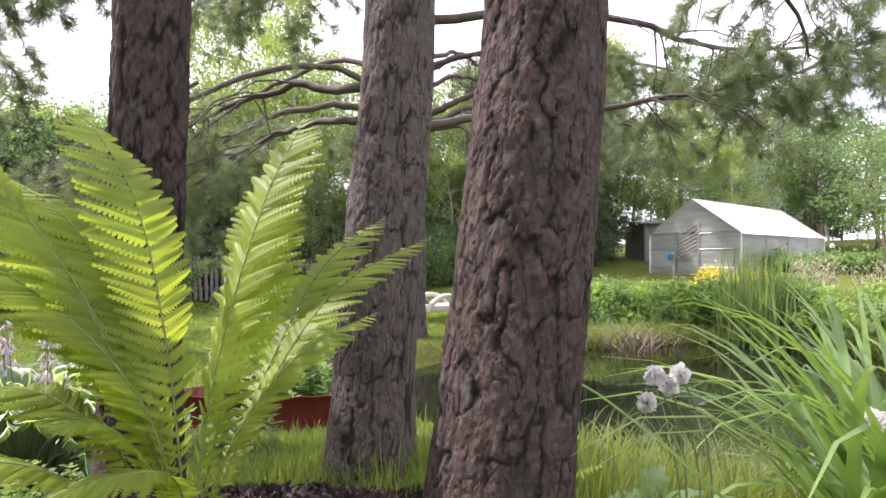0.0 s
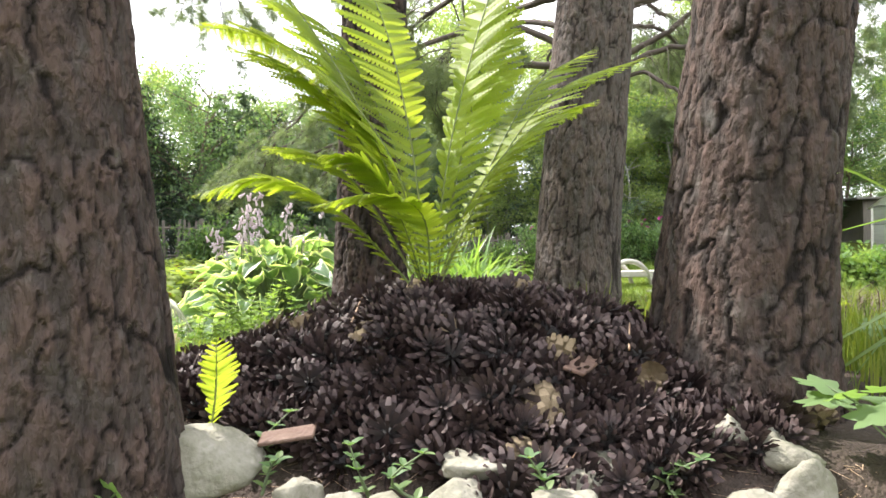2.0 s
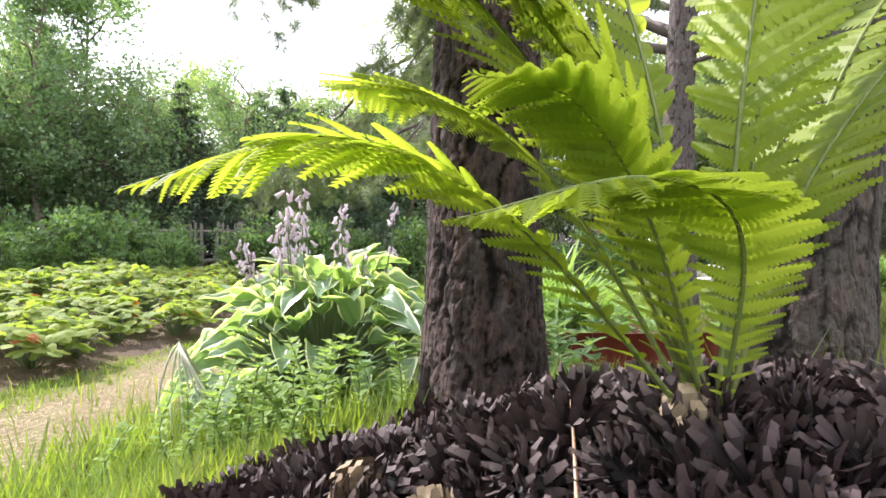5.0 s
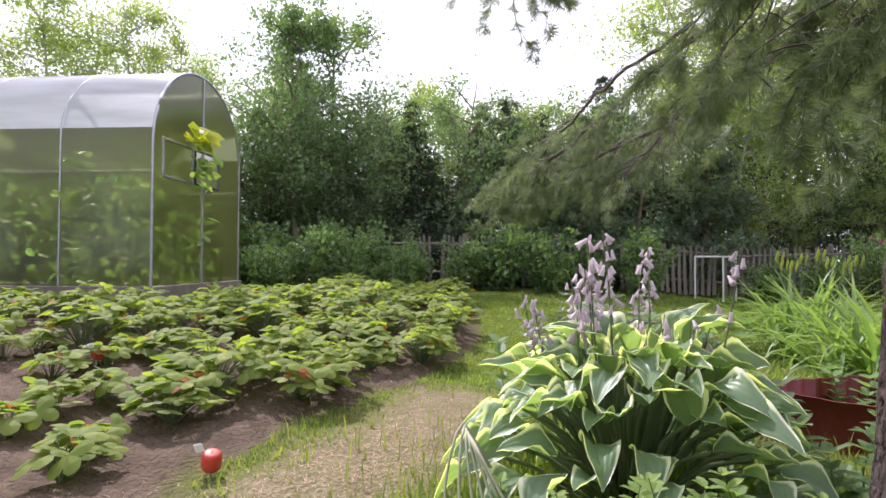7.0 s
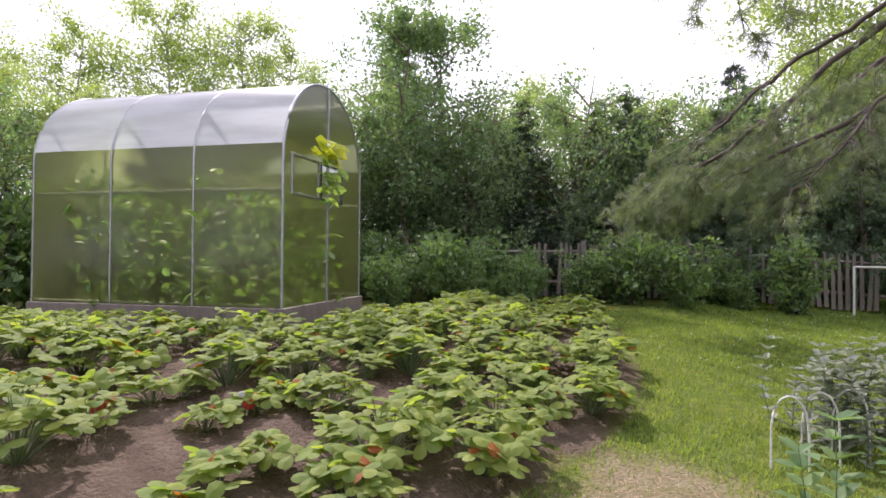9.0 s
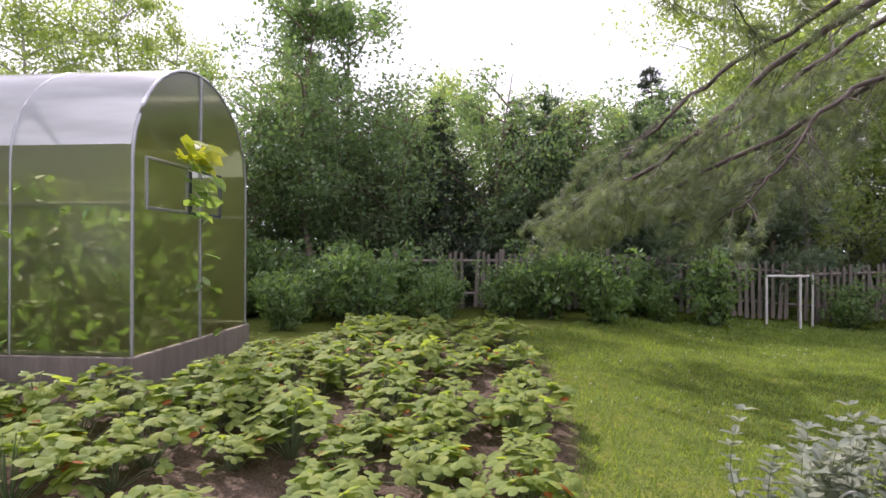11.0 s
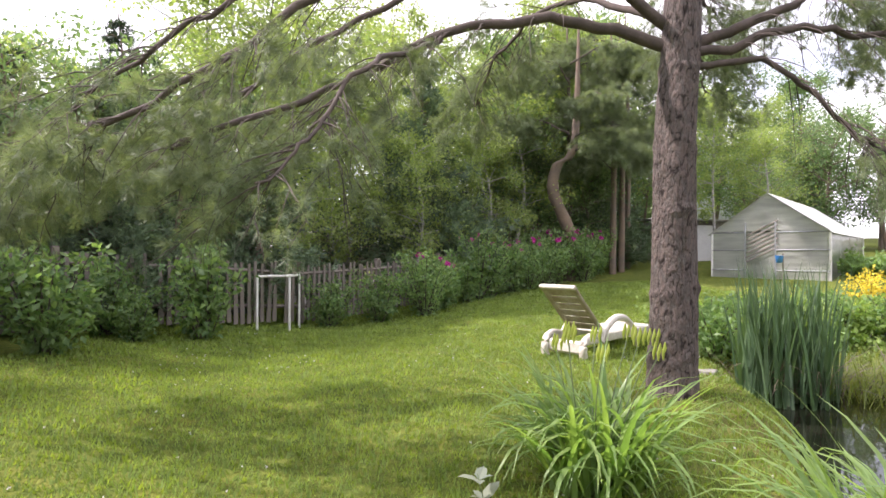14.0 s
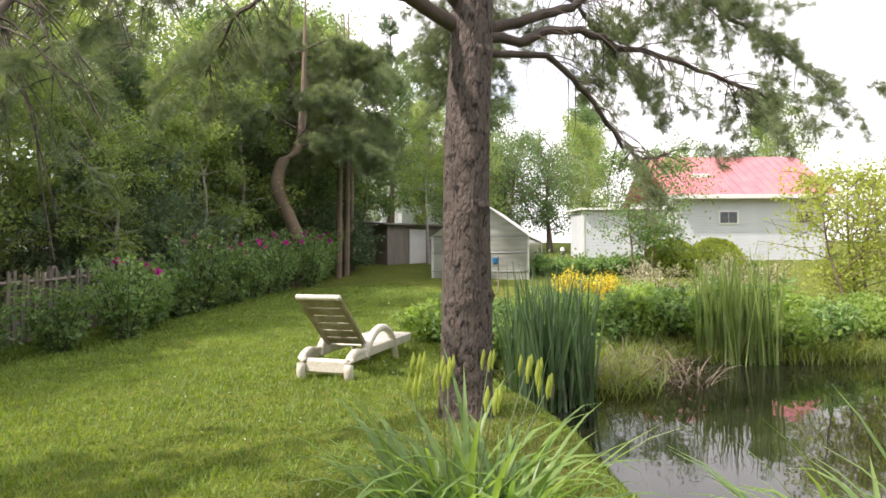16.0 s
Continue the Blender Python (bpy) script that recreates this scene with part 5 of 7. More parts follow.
for y, holes in ((-0.006, True), (GL + 0.006, False)):
    mid = len(sec) // 2
    v, f = [], []
    for i in range(len(sec) - 1):
        (xa, za), (xb, zb) = sec[i], sec[i + 1]
        if abs(xa - xb) < 1e-6:
            continue
        cuts = sorted({xa, xb} | {c for c in (W0, WM, W1) if xa < c < xb})
        for c0, c1 in zip(cuts[:-1], cuts[1:]):
            t0, t1 = (c0 - xa) / (xb - xa), (c1 - xa) / (xb - xa)
            h0, h1 = za + (zb - za) * t0, za + (zb - za) * t1
            spans = [(BASE, BASE, h0, h1)]
            if holes and WM <= (c0 + c1) / 2 <= W1:
                spans = [(BASE, BASE, WZ0, WZ0), (WZ1, WZ1, h0, h1)]
            for a0, a1, b0, b1 in spans:
                k = len(v)
                v += [(c0, y, a0), (c1, y, a1), (c1, y, b1), (c0, y, b0)]
                f.append((k, k + 1, k + 2, k + 3))
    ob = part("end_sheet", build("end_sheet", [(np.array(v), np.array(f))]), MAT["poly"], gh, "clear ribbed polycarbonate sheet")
    ob.visible_shadow = False
    part("end_post", build("end_post", [box(GW / 2 - 0.016, y - 0.02, BASE, GW / 2 + 0.016, y + 0.012, WALL + RISE - 0.03, 0.004)]), MAT["steel"], gh)
for x0, x1 in ((W0, WM - 0.012), (WM + 0.012, W1)):
    fr = [box(x0, -0.035, WZ0, x1, -0.010, WZ0 + 0.03, 0.004), box(x0, -0.035, WZ1 - 0.03, x1, -0.010, WZ1, 0.004),
          box(x0, -0.035, WZ0 + 0.03, x0 + 0.03, -0.010, WZ1 - 0.03, 0.004), box(x1 - 0.03, -0.035, WZ0 + 0.03, x1, -0.010, WZ1 - 0.03, 0.004)]
    part("vent_frame", build("vent_frame", fr), MAT["pane"] if x0 > 0.5 else MAT["steel"], gh, "open vent frame")


def leaf_cloud(n, box_min, box_max, size, template=LEAF6, seed=0):
    r = np.random.default_rng(seed)
    p = r.uniform(box_min, box_max, (n, 3))
    h = unit(r.normal(size=(n, 3)) + [0, 0, -0.2])
    up = unit(r.normal(size=(n, 3)) * 0.6 + [0, 0, 0.8])
    return scatter(template, p, frames(h, up), r.uniform(0.6, 1.2, n) * size)


def vine(name, at, label, tall, n, wide, size, mat, seed):
    r = np.random.default_rng(seed)
    t = thing(name, at, label, "plant")
    ln = spline([(0, 0, 0), (0.04, 0.02, tall * 0.5), (0, 0.03, tall)], 12)
    part("stem", build("stem", [tube(ln, np.linspace(0.008, 0.003, 12), 5)], True), MAT["stem"], t)
    i = r.integers(1, 12, n)
    p = ln[i] + r.normal(size=(n, 3)) * [wide, wide, 0.06]
    h = unit(r.normal(size=(n, 3)) + [0, 0, -0.2])
    part("foliage", build("foliage", [scatter(LEAF6, p, frames(h, unit(r.normal(size=(n, 3)) * 0.5 + [0, 0, 0.8])), r.uniform(0.6, 1.2, n) * size * [1])]), MAT[mat], t)
    return t


for k, (x, y) in enumerate([(0.35, 0.5), (0.35, 1.0), (0.35, 1.55), (0.35, 2.1), (0.35, 2.7), (1.75, 0.6), (1.8, 1.1), (1.8, 1.7), (1.8, 2.3), (1.8, 2.8), (1.1, 2.9)]):
    p = GH @ Vector((x, y, 0.02))
    vine("tomato_plant", (p.x, p.y, p.z), "tall green tomato plant growing inside the greenhouse", 1.5 + 0.25 * math.sin(k * 2.1), 110, 0.17, 0.17, "rasp_leaf", 60 + k)
p = GH @ Vector((1.12, 0.12, 0.3))
vn = vine("cucumber_vine", (p.x, p.y, 0.40), "yellow-green cucumber vine pushing out of the open vent", 1.45, 26, 0.10, 0.16, "rasp_leaf", 90)
base_cv = np.array((p.x, p.y, 0.40))
r_cv = np.random.default_rng(77)
for nm, mt, n, lo, hi, size, lab in (("outer_foliage", "vine", 18, (0.50, -0.20, 2.00), (0.82, -0.03, 2.22), 0.20, "sunlit yellow-green leaves"),
                                     ("hanging_foliage", "straw_green", 26, (0.66, -0.20, 1.55), (1.02, -0.03, 2.05), 0.15, "green leaves hanging over the vent's sill")):
    local = r_cv.uniform(lo, hi, (n, 3))
    pts = np.array([GH @ Vector(v) for v in local]) - base_cv
    turn = GH.to_3x3()
    head = unit(np.array([turn @ Vector(v) for v in r_cv.normal(size=(n, 3)) * [0.7, 0.3, 0.3] + [0, -0.8, -0.4]]))
    nrm = unit(np.array([turn @ Vector(v) for v in r_cv.normal(size=(n, 3)) * 0.4 + [0, -0.5, 0.8]]))
    part(nm, build(nm, [scatter(LEAF6, pts, frames(head, nrm), (size * r_cv.uniform(0.7, 1.2, n))[:, None] * np.array([[1.2, 1.5, 1.2]]))]), MAT[mt], vn, lab)


# ---------------------------------------------------------------- picket fence along the wood
FA, FB = np.array([-14.0, 7.1]), np.array([5.2, 24.4])
FD = (FB - FA) / np.linalg.norm(FB - FA)
FN = np.array([-FD[1], FD[0]])
FLEN = float(np.linalg.norm(FB - FA))
FANG = math.degrees(math.atan2(FD[1], FD[0]))
picket_v, picket_f = box(-0.045, -0.011, 0.0, 0.045, 0.011, 1.08, 0.003)
picket_v = picket_v.copy()
top = picket_v[:, 2] > 1.0
picket_v[top, 0] *= 0.55
picket_v[~top & (picket_v[:, 2] > 0.5), 2] = 1.03
picket_mesh = build("picket", [(picket_v, picket_f)])
picket_mesh.materials.append(MAT["fence"])
post_mesh = build("post", [box(-0.05, -0.05, -0.2, 0.05, 0.05, 1.16, 0.008)])
post_mesh.materials.append(MAT["fence"])
fence = thing("picket_fence", (FA[0], FA[1], ground_at(*FA)), "weathered grey-brown picket fence half hidden by shrubs", "fence")
FO = Vector(fence.location)
r_f = np.random.default_rng(17)
s, k = 0.0, 0
while s < FLEN:
    x, y = FA + FD * s
    z = ground_at(x, y)
    if k % 16 == 0:
        ob = new("post", post_mesh)
        ob.parent = fence
        ob.matrix_basis = pose(x - FO.x + FN[0] * 0.10, y - FO.y + FN[1] * 0.10, z - FO.z + 0.05, 0, 0, FANG)
        if s + 2.0 < FLEN:
            x2, y2 = FA + FD * (s + 2.08)
            z2 = ground_at(x2, y2)
            for hgt in (0.35, 0.98):
                rail = tube([(x - FO.x + FN[0] * 0.035, y - FO.y + FN[1] * 0.035, z - FO.z + hgt), (x2 - FO.x + FN[0] * 0.035, y2 - FO.y + FN[1] * 0.035, z2 - FO.z + hgt)], 0.035, 4)
                part("rail", build("rail", [rail]), MAT["fence"], fence)
    if not (3.2 < s < 5.0) and r_f.random() > 0.03:
        ob = new("picket", picket_mesh)
        ob.parent = fence
        ob.matrix_basis = pose(x - FO.x, y - FO.y, z - FO.z + 0.06 + r_f.normal() * 0.012, r_f.normal() * 1.2, r_f.normal() * 1.5, FANG) @ Matrix.Scale(r_f.uniform(0.97, 1.04), 4)
    s += 0.13
    k += 1

# ---------------------------------------------------------------- small white goal frame
gz = ground_at(-4.9, 14.6)
goal = thing("goal_frame", (-4.9, 14.6, gz), "small white-painted metal goal frame on the lawn", "goal frame")
GA, GC, GD, GT = (-0.50, -0.30), (0.02, -0.10), (0.14, 0.42), 0.97
for x, y in (GA, GC, GD):
    part("post", build("post", [tube([(x, y, -0.05), (x, y, GT)], 0.021, 8)], True), MAT["white_metal"], goal)
for a, b in ((GA, GD), (GC, GD), (GA, GC)):
    part("crossbar", build("crossbar", [tube([(*a, GT), ((a[0] + b[0]) / 2, (a[1] + b[1]) / 2, GT), (*b, GT)], 0.020, 8)], True), MAT["white_metal"], goal)

# ---------------------------------------------------------------- sun lounger
LZ = ground_at(-0.3, 11.6)
lounger = thing("sun_lounger", (0, 0, 0), "old white plastic sun lounger with its slatted back raised", "sun lounger")
lounger.matrix_basis = pose(-0.65, 11.33, LZ - 0.01, 0, 0, 35.6)
for y in (0.0, 0.62):
    part("side_rail", build("side_rail", [turned(box(0.0, -0.03, 0.20, 1.9, 0.03, 0.32, 0.014), pose(0, y, 0))]), MAT["plastic"], lounger)
    heel = spline([(-0.06, y, 0.0), (-0.09, y, 0.10), (-0.05, y, 0.24), (0.10, y, 0.30), (0.30, y, 0.28)], 14)
    part("rear_leg", build("rear_leg", [tube(heel, [0.055] * 10 + [0.05, 0.045, 0.04, 0.02], 10)], True), MAT["plastic"], lounger)
    bow = spline([(0.34, y, 0.20), (0.46, y, 0.36), (0.72, y, 0.50), (1.02, y, 0.48), (1.26, y, 0.30), (1.38, y, 0.0)], 20)
    part("armrest", build("armrest", [tube(bow, np.linspace(0.058, 0.042, 20), 10)], True), MAT["plastic"], lounger)
for k in range(9):
    x = 0.56 + 0.15 * k
    part("seat_slat", build("seat_slat", [box(x, 0.032, 0.30, x + 0.11, 0.588, 0.325, 0.008)]), MAT["plastic"], lounger)
part("rear_bar", build("rear_bar", [box(-0.07, 0.03, 0.06, 0.01, 0.59, 0.24, 0.03)]), MAT["plastic"], lounger)
tilt = pose(0.48, 0.31, 0.33, 0, -138, 0)
back_len = 0.96
for k in range(6):
    x = 0.03 + 0.150 * k
    part("back_slat", build("back_slat", [turned(box(x, -0.215, -0.014, x + 0.126, 0.215, 0.012, 0.010), tilt)]), MAT["plastic_dirty"], lounger)
for y in (-0.29, 0.212):
    part("back_frame", build("back_frame", [turned(box(0.0, y, -0.026, back_len, y + 0.078, 0.022, 0.014), tilt)]), MAT["plastic_dirty"], lounger)
part("back_spine", build("back_spine", [turned(box(0.02, -0.035, -0.030, back_len - 0.03, 0.035, -0.0145, 0.006), tilt)]), MAT["plastic_dirty"], lounger)
part("back_top", build("back_top", [turned(box(back_len - 0.03, -0.29, -0.03, back_len + 0.03, 0.29, 0.03, 0.014), tilt)]), MAT["plastic"], lounger)

# ---------------------------------------------------------------- the pine by the pond
pine("pond_pine", (-0.56, 9.33, -0.05), [(-0.57, 9.33, -0.1), (-0.56, 9.33, 0.8), (-0.55, 9.33, 1.8), (-0.53, 9.32, 2.8), (-0.48, 9.31, 3.7), (-0.38, 9.32, 6.5)],
     [0.24, 0.22, 0.205, 0.20, 0.19, 0.13],
     [([(-0.5, 9.25, 3.40), (0.55, 8.95, 3.55), (1.65, 8.62, 3.52), (2.7, 8.2, 3.1)], 0.052, 0.5), ([(-0.45, 9.25, 3.28), (0.20, 9.0, 3.25), (0.75, 8.85, 2.85), (1.15, 8.75, 2.5), (1.55, 8.55, 2.45)], 0.038, 0.12),
      ([(-0.45, 9.3, 3.45), (0.35, 9.1, 3.9), (1.3, 9.0, 4.4), (2.4, 8.9, 4.5)], 0.06, 0.7), ([(-0.6, 9.35, 3.5), (-1.7, 9.45, 3.78), (-2.9, 9.5, 3.5), (-3.8, 9.1, 2.9), (-5.0, 8.4, 2.2)], 0.07, 0.9),
      ([(-0.6, 9.35, 3.7), (-2.0, 9.0, 4.3), (-3.6, 8.4, 3.8), (-4.8, 8.0, 2.9), (-5.9, 7.8, 2.3)], 0.06, 0.85), ([(-0.55, 9.4, 4.1), (-2.0, 10.1, 4.7), (-3.8, 10.6, 4.0), (-5.2, 10.4, 3.0), (-6.2, 9.9, 2.4)], 0.055, 1.3),
      ([(-2.9, 9.5, 3.5), (-3.4, 8.8, 3.0), (-3.9, 8.3, 2.3), (-4.3, 8.0, 1.8)], 0.03, 0.5), ([(-3.6, 8.4, 3.8), (-4.8, 8.7, 3.3), (-5.9, 8.9, 2.5), (-6.5, 8.9, 1.8)], 0.03),
      ([(-0.5, 9.4, 4.5), (0.3, 10.4, 4.9), (1.4, 11.6, 4.6)], 0.05), ([(-0.5, 9.35, 3.9), (0.2, 10.2, 4.4), (0.9, 11.2, 4.4), (1.5, 12.0, 3.9)], 0.045),
      ([(-0.6, 9.4, 3.8), (-1.1, 10.6, 4.5), (-1.5, 12.0, 4.4), (-1.8, 13.2, 3.7)], 0.045), ([(-0.45, 9.3, 4.2), (0.5, 9.7, 4.7), (1.6, 10.1, 4.6), (2.6, 10.3, 4.0)], 0.045), ([(-0.5, 9.3, 4.9), (-1.4, 8.6, 5.4), (-2.6, 7.8, 5.0), (-3.6, 7.2, 4.2)], 0.05), ([(-0.45, 9.3, 4.3), (1.2, 9.0, 4.6), (2.6, 8.6, 4.4), (4.2, 8.0, 3.7)], 0.045, 0.9)],
     "tall pine with a straight grey trunk and wide arching branches", mat="bark_mid", segs=170, rings=360, flare=0.18, cell=0.05, depth=0.014, twig_n=36, twig_len=1.05, tuft=0.115, per=13, dead=30, seed=20, floor=1.35, crook=0.024, knots=(0.5, 1.16, 1.91, 2.6, 3.4))


# ---------------------------------------------------------------- blades: day lilies, irises, reeds
def blade_mesh(n, spread, length, wide, bend, seed, upright=0.0):
    """Arching strap leaves from one crown."""
    r = np.random.default_rng(seed)
    k = 8
    chunks_v, chunks_f = [], []
    u = np.linspace(0, 1, k)
    for b in range(n):
        a = r.random() * 6.283
        d0 = spread * r.random() ** 0.7
        L = length * r.uniform(0.6, 1.1)
        tilt = (1 - upright) * r.uniform(0.15, 0.75) + upright * r.uniform(0.02, 0.20)
        bd = bend * r.uniform(0.3, 1.3)
        ang = tilt + bd * u ** 1.7
        dx = np.concatenate([[0], np.cumsum(np.sin(ang[:-1]) * L / (k - 1))])
        dz = np.concatenate([[0], np.cumsum(np.cos(ang[:-1]) * L / (k - 1))])
        w = wide * r.uniform(0.7, 1.2) * np.clip(1.15 - u ** 2.2 * 1.12, 0.03, 1)
        a2 = r.random() * 6.283
        ox, oy = d0 * math.cos(a2), d0 * math.sin(a2)
        c, s = math.cos(a), math.sin(a)
        mid = np.stack([ox + dx * c, oy + dx * s, dz], -1)
        sd = np.array([-s, c, 0.0]) * 0.5
        fold = np.stack([np.zeros(k), np.zeros(k), w * 0.22], -1)
        v = np.concatenate([mid - sd * w[:, None] + fold, mid, mid + sd * w[:, None] + fold])
        i = np.arange(k - 1)
        f = np.concatenate([np.stack([i, i + 1, k + i + 1, k + i], -1), np.stack([k + i, k + i + 1, 2 * k + i + 1, 2 * k + i], -1)])
        chunks_v.append(v)
        chunks_f.append(f + b * 3 * k)
    return build("blades", [(np.concatenate(chunks_v), np.concatenate(chunks_f))], True)


def clump(name, x, y, mesh, mat, label, category, z=None, group=""):
    t = thing(name, (x, y, ground_at(x, y) - 0.02 if z is None else z), label, category, group)
    part("foliage", mesh, MAT[mat], t)
    return t


lily_a = blade_mesh(260, 0.30, 1.0, 0.036, 2.3, 1)
lily_b = blade_mesh(130, 0.20, 1.6, 0.036, 2.0, 2)
lily = clump("daylily", -2.25, 7.25, lily_a, "lily", "bushy day lily clump with arching leaves and yellow buds", "day lily")
for k in range(9):
    a = k * 0.7
    ln = spline([(0, 0, 0), (0.18 * math.cos(a), 0.18 * math.sin(a), 0.5), (0.30 * math.cos(a) + 0.05, 0.3 * math.sin(a), 0.88 + 0.06 * math.sin(k * 3))], 9)
    st = part("bud_stem", build("bud_stem", [tube(ln, np.linspace(0.005, 0.003, 9), 5)], True), MAT["stem"], lily)
    for q in range(3):
        o = ln[-1] + np.array([0.03 * math.cos(q * 2.1), 0.03 * math.sin(q * 2.1), 0])
        part("bud", build("bud", [tube([o - [0, 0, 0.02], o + [0, 0, 0.02], o + [0.01, 0, 0.05], o + [0.012, 0, 0.085]], [0.004, 0.010, 0.011, 0.003], 6)], True), MAT["bright_leaf"], st, "yellow-green bud")
clump("daylily", -1.62, 5.70, lily_a, "lily", "day lily clump in the red-edged bed", "day lily")
clump("daylily", 1.38, 1.84, lily_b, "lily", "day lily with long arching leaves at the pond's edge", "day lily")
clump("daylily", 1.85, 2.35, lily_b, "lily", "day lily with long arching leaves at the pond's edge", "day lily").rotation_euler = (0, 0, 2.0)
clump("daylily", 1.95, 1.75, lily_a, "lily", "day lily with long arching leaves at the pond's edge", "day lily").rotation_euler = (0, 0, 1.0)
iris_mesh = blade_mesh(320, 0.52, 1.55, 0.034, 0.30, 4, 1.0)
iris_mesh2 = blade_mesh(230, 0.62, 1.75, 0.034, 0.28, 5, 1.0)
bent, bent_own = blade_mesh(60, 0.40, 1.0, 0.016, 2.2, 6), blade_mesh(60, 0.40, 1.0, 0.018, 2.2, 7)
for x, y, me, mat in ((1.02, 9.75, iris_mesh, "iris"), (5.2, 9.75, iris_mesh2, "reed")):
    t = clump("water_iris", x, y, me, mat, "tall clump of sword-shaped water iris leaves in the pond", "water iris", WATER - 0.08)
    part("fallen_foliage", bent_own, MAT["dead_reed"], t, "dry bent leaves at its foot")
low_reed = blade_mesh(150, 0.55, 0.55, 0.012, 1.8, 9)
for k, (x, y) in enumerate([(1.6, 10.6), (2.0, 10.2), (2.6, 10.8), (3.3, 10.9), (2.3, 9.7), (3.9, 10.6), (4.6, 10.2), (5.9, 9.2), (6.6, 8.7), (7.3, 8.2), (0.9, 4.1), (1.5, 3.8), (2.2, 3.5), (1.4, 10.3), (1.9, 9.6), (2.7, 10.1), (3.4, 10.4), (4.2, 10.5), (5.2, 9.9), (6.2, 8.9), (7.0, 8.3)]):
    t = clump("sedge", x, y, low_reed, "reed" if k % 2 else "grass_tall", "low sedge leaning over the pond", "sedge", WATER - 0.02, "sedges at the pond")
    t.rotation_euler = (0, 0, k * 1.3)

for k, (x, y) in enumerate([(2.3, 9.9), (3.1, 10.0), (2.9, 9.4), (3.7, 10.2), (1.8, 10.1)]):
    t = clump("dead_reeds", x, y, bent, "dead_reed", "flattened dry reed stalks lying in the pond", "dead reeds", WATER - 0.02, "dead reeds at the pond")
    t.rotation_euler, t.scale = (0, 0, k * 1.9), (1.1, 1.1, 0.55)

# ---------------------------------------------------------------- white peonies by the pond
for k, (x, y, z) in enumerate([(0.62, 1.98, 0.80), (0.70, 2.00, 0.85), (0.66, 2.02, 0.88), (0.75, 2.02, 0.89), (1.38, 2.0, 0.74), (1.46, 2.02, 0.73)]):
    zb = ground_at(x + 0.15, y + 0.1)
    t = thing("white_flower", (x + 0.15, y + 0.1, zb), "white double garden flower on a thin stem", "flower", "white flowers by the pond")
    top_p = np.array((-0.15, -0.1, z - zb))
    part("stem", build("stem", [tube(spline([(0, 0, 0), (-0.02, -0.02, (z - zb) * 0.6), top_p], 8), 0.0035, 5)], True), MAT["stem"], t)
    h = any_way(70, 0.0)
    part("petals", build("petals", [scatter(LEAF6, top_p + h * 0.014, frames(unit(h + any_way(70) * 0.5), unit(h + any_way(70) * 0.4)), rng.uniform(0.020, 0.028, 70)[:, None] * np.array([[1, 1.9, 1]]))]), MAT["petal_white"], t)

# ---------------------------------------------------------------- silver plants and low white hoops
silver_spots = [(-3.22 + r_p.normal() * 0.18, 5.45 + r_p.normal() * 0.28) for _ in range(26)]
herb_patch("silver_wormwood", silver_spots, 0.55, 9, 0.09, "silver", "silvery-leaved wormwood at the lawn's edge", "silver border")
for k in range(3):
    x, y = -3.36 + 0.09 * k, 4.68 + 0.20 * k
    z = ground_at(x, y)
    t = thing("hoop_edging", (x, y, z), "low white wire hoop edging the border", "hoop edging", "white hoops")
    part("hoop", build("hoop", [tube(spline([(-0.08, -0.05, -0.03), (-0.07, -0.04, 0.30), (0, 0, 0.40), (0.07, 0.04, 0.30), (0.08, 0.05, -0.03)], 16), 0.006, 6)], True), MAT["white_metal"], t)

# ---------------------------------------------------------------- dark red edging of the round bed
ed = thing("bed_edging", (-1.8, 5.0, 0.0), "dark red corrugated metal edging round a flower bed", "bed edging")
EB = [(-2.28, 4.55), (-2.05, 4.75), (-1.8, 5.08), (-1.6, 5.45), (-1.48, 5.9), (-0.9, 6.1), (-0.4, 5.6), (-0.35, 4.9), (-0.9, 4.45), (-1.6, 4.35)]
eline = spline(np.array([(*p, 0) for p in EB + EB[:1]]), 240)
side_w = 0.012 * np.sin(np.arange(240) * 1.05)
nrm = np.stack([np.gradient(eline[:, 1]), -np.gradient(eline[:, 0])], -1)
nrm /= np.linalg.norm(nrm, axis=1)[:, None]
exy = eline[:, :2] + nrm * side_w[:, None]
lo = np.column_stack([exy, height(exy[:, 0], exy[:, 1]) - 0.05]) - np.array((-1.8, 5.0, 0.0))
hi_ = lo + np.array([0, 0, 0.29])
inn = hi_ - np.column_stack([nrm * 0.012, np.zeros(240)])
ev = np.vstack([lo, hi_, inn])
ei = np.arange(239)
ef = np.concatenate([np.stack([ei, ei + 1, 240 + ei + 1, 240 + ei], -1), np.stack([240 + ei, 240 + ei + 1, 480 + ei + 1, 480 + ei], -1)])
part("edging_strip", build("edging_strip", [(ev, ef)], True), MAT["red_edge"], ed)
herb_patch("garden_herb", [(-1.2 + r_p.normal() * 0.35, 5.2 + r_p.normal() * 0.3) for _ in range(30)], 0.32, 7, 0.09, "shrub_leaf", "low leafy plant in the red-edged bed", "plants in the round bed")
sl = solo("stepping_slab", boulder(77, 0.28, 0.22, 0.05), MAT["slab"], (0.42, 10.35, 0.0), "flat grey stepping stone in the lawn", "stepping stone")


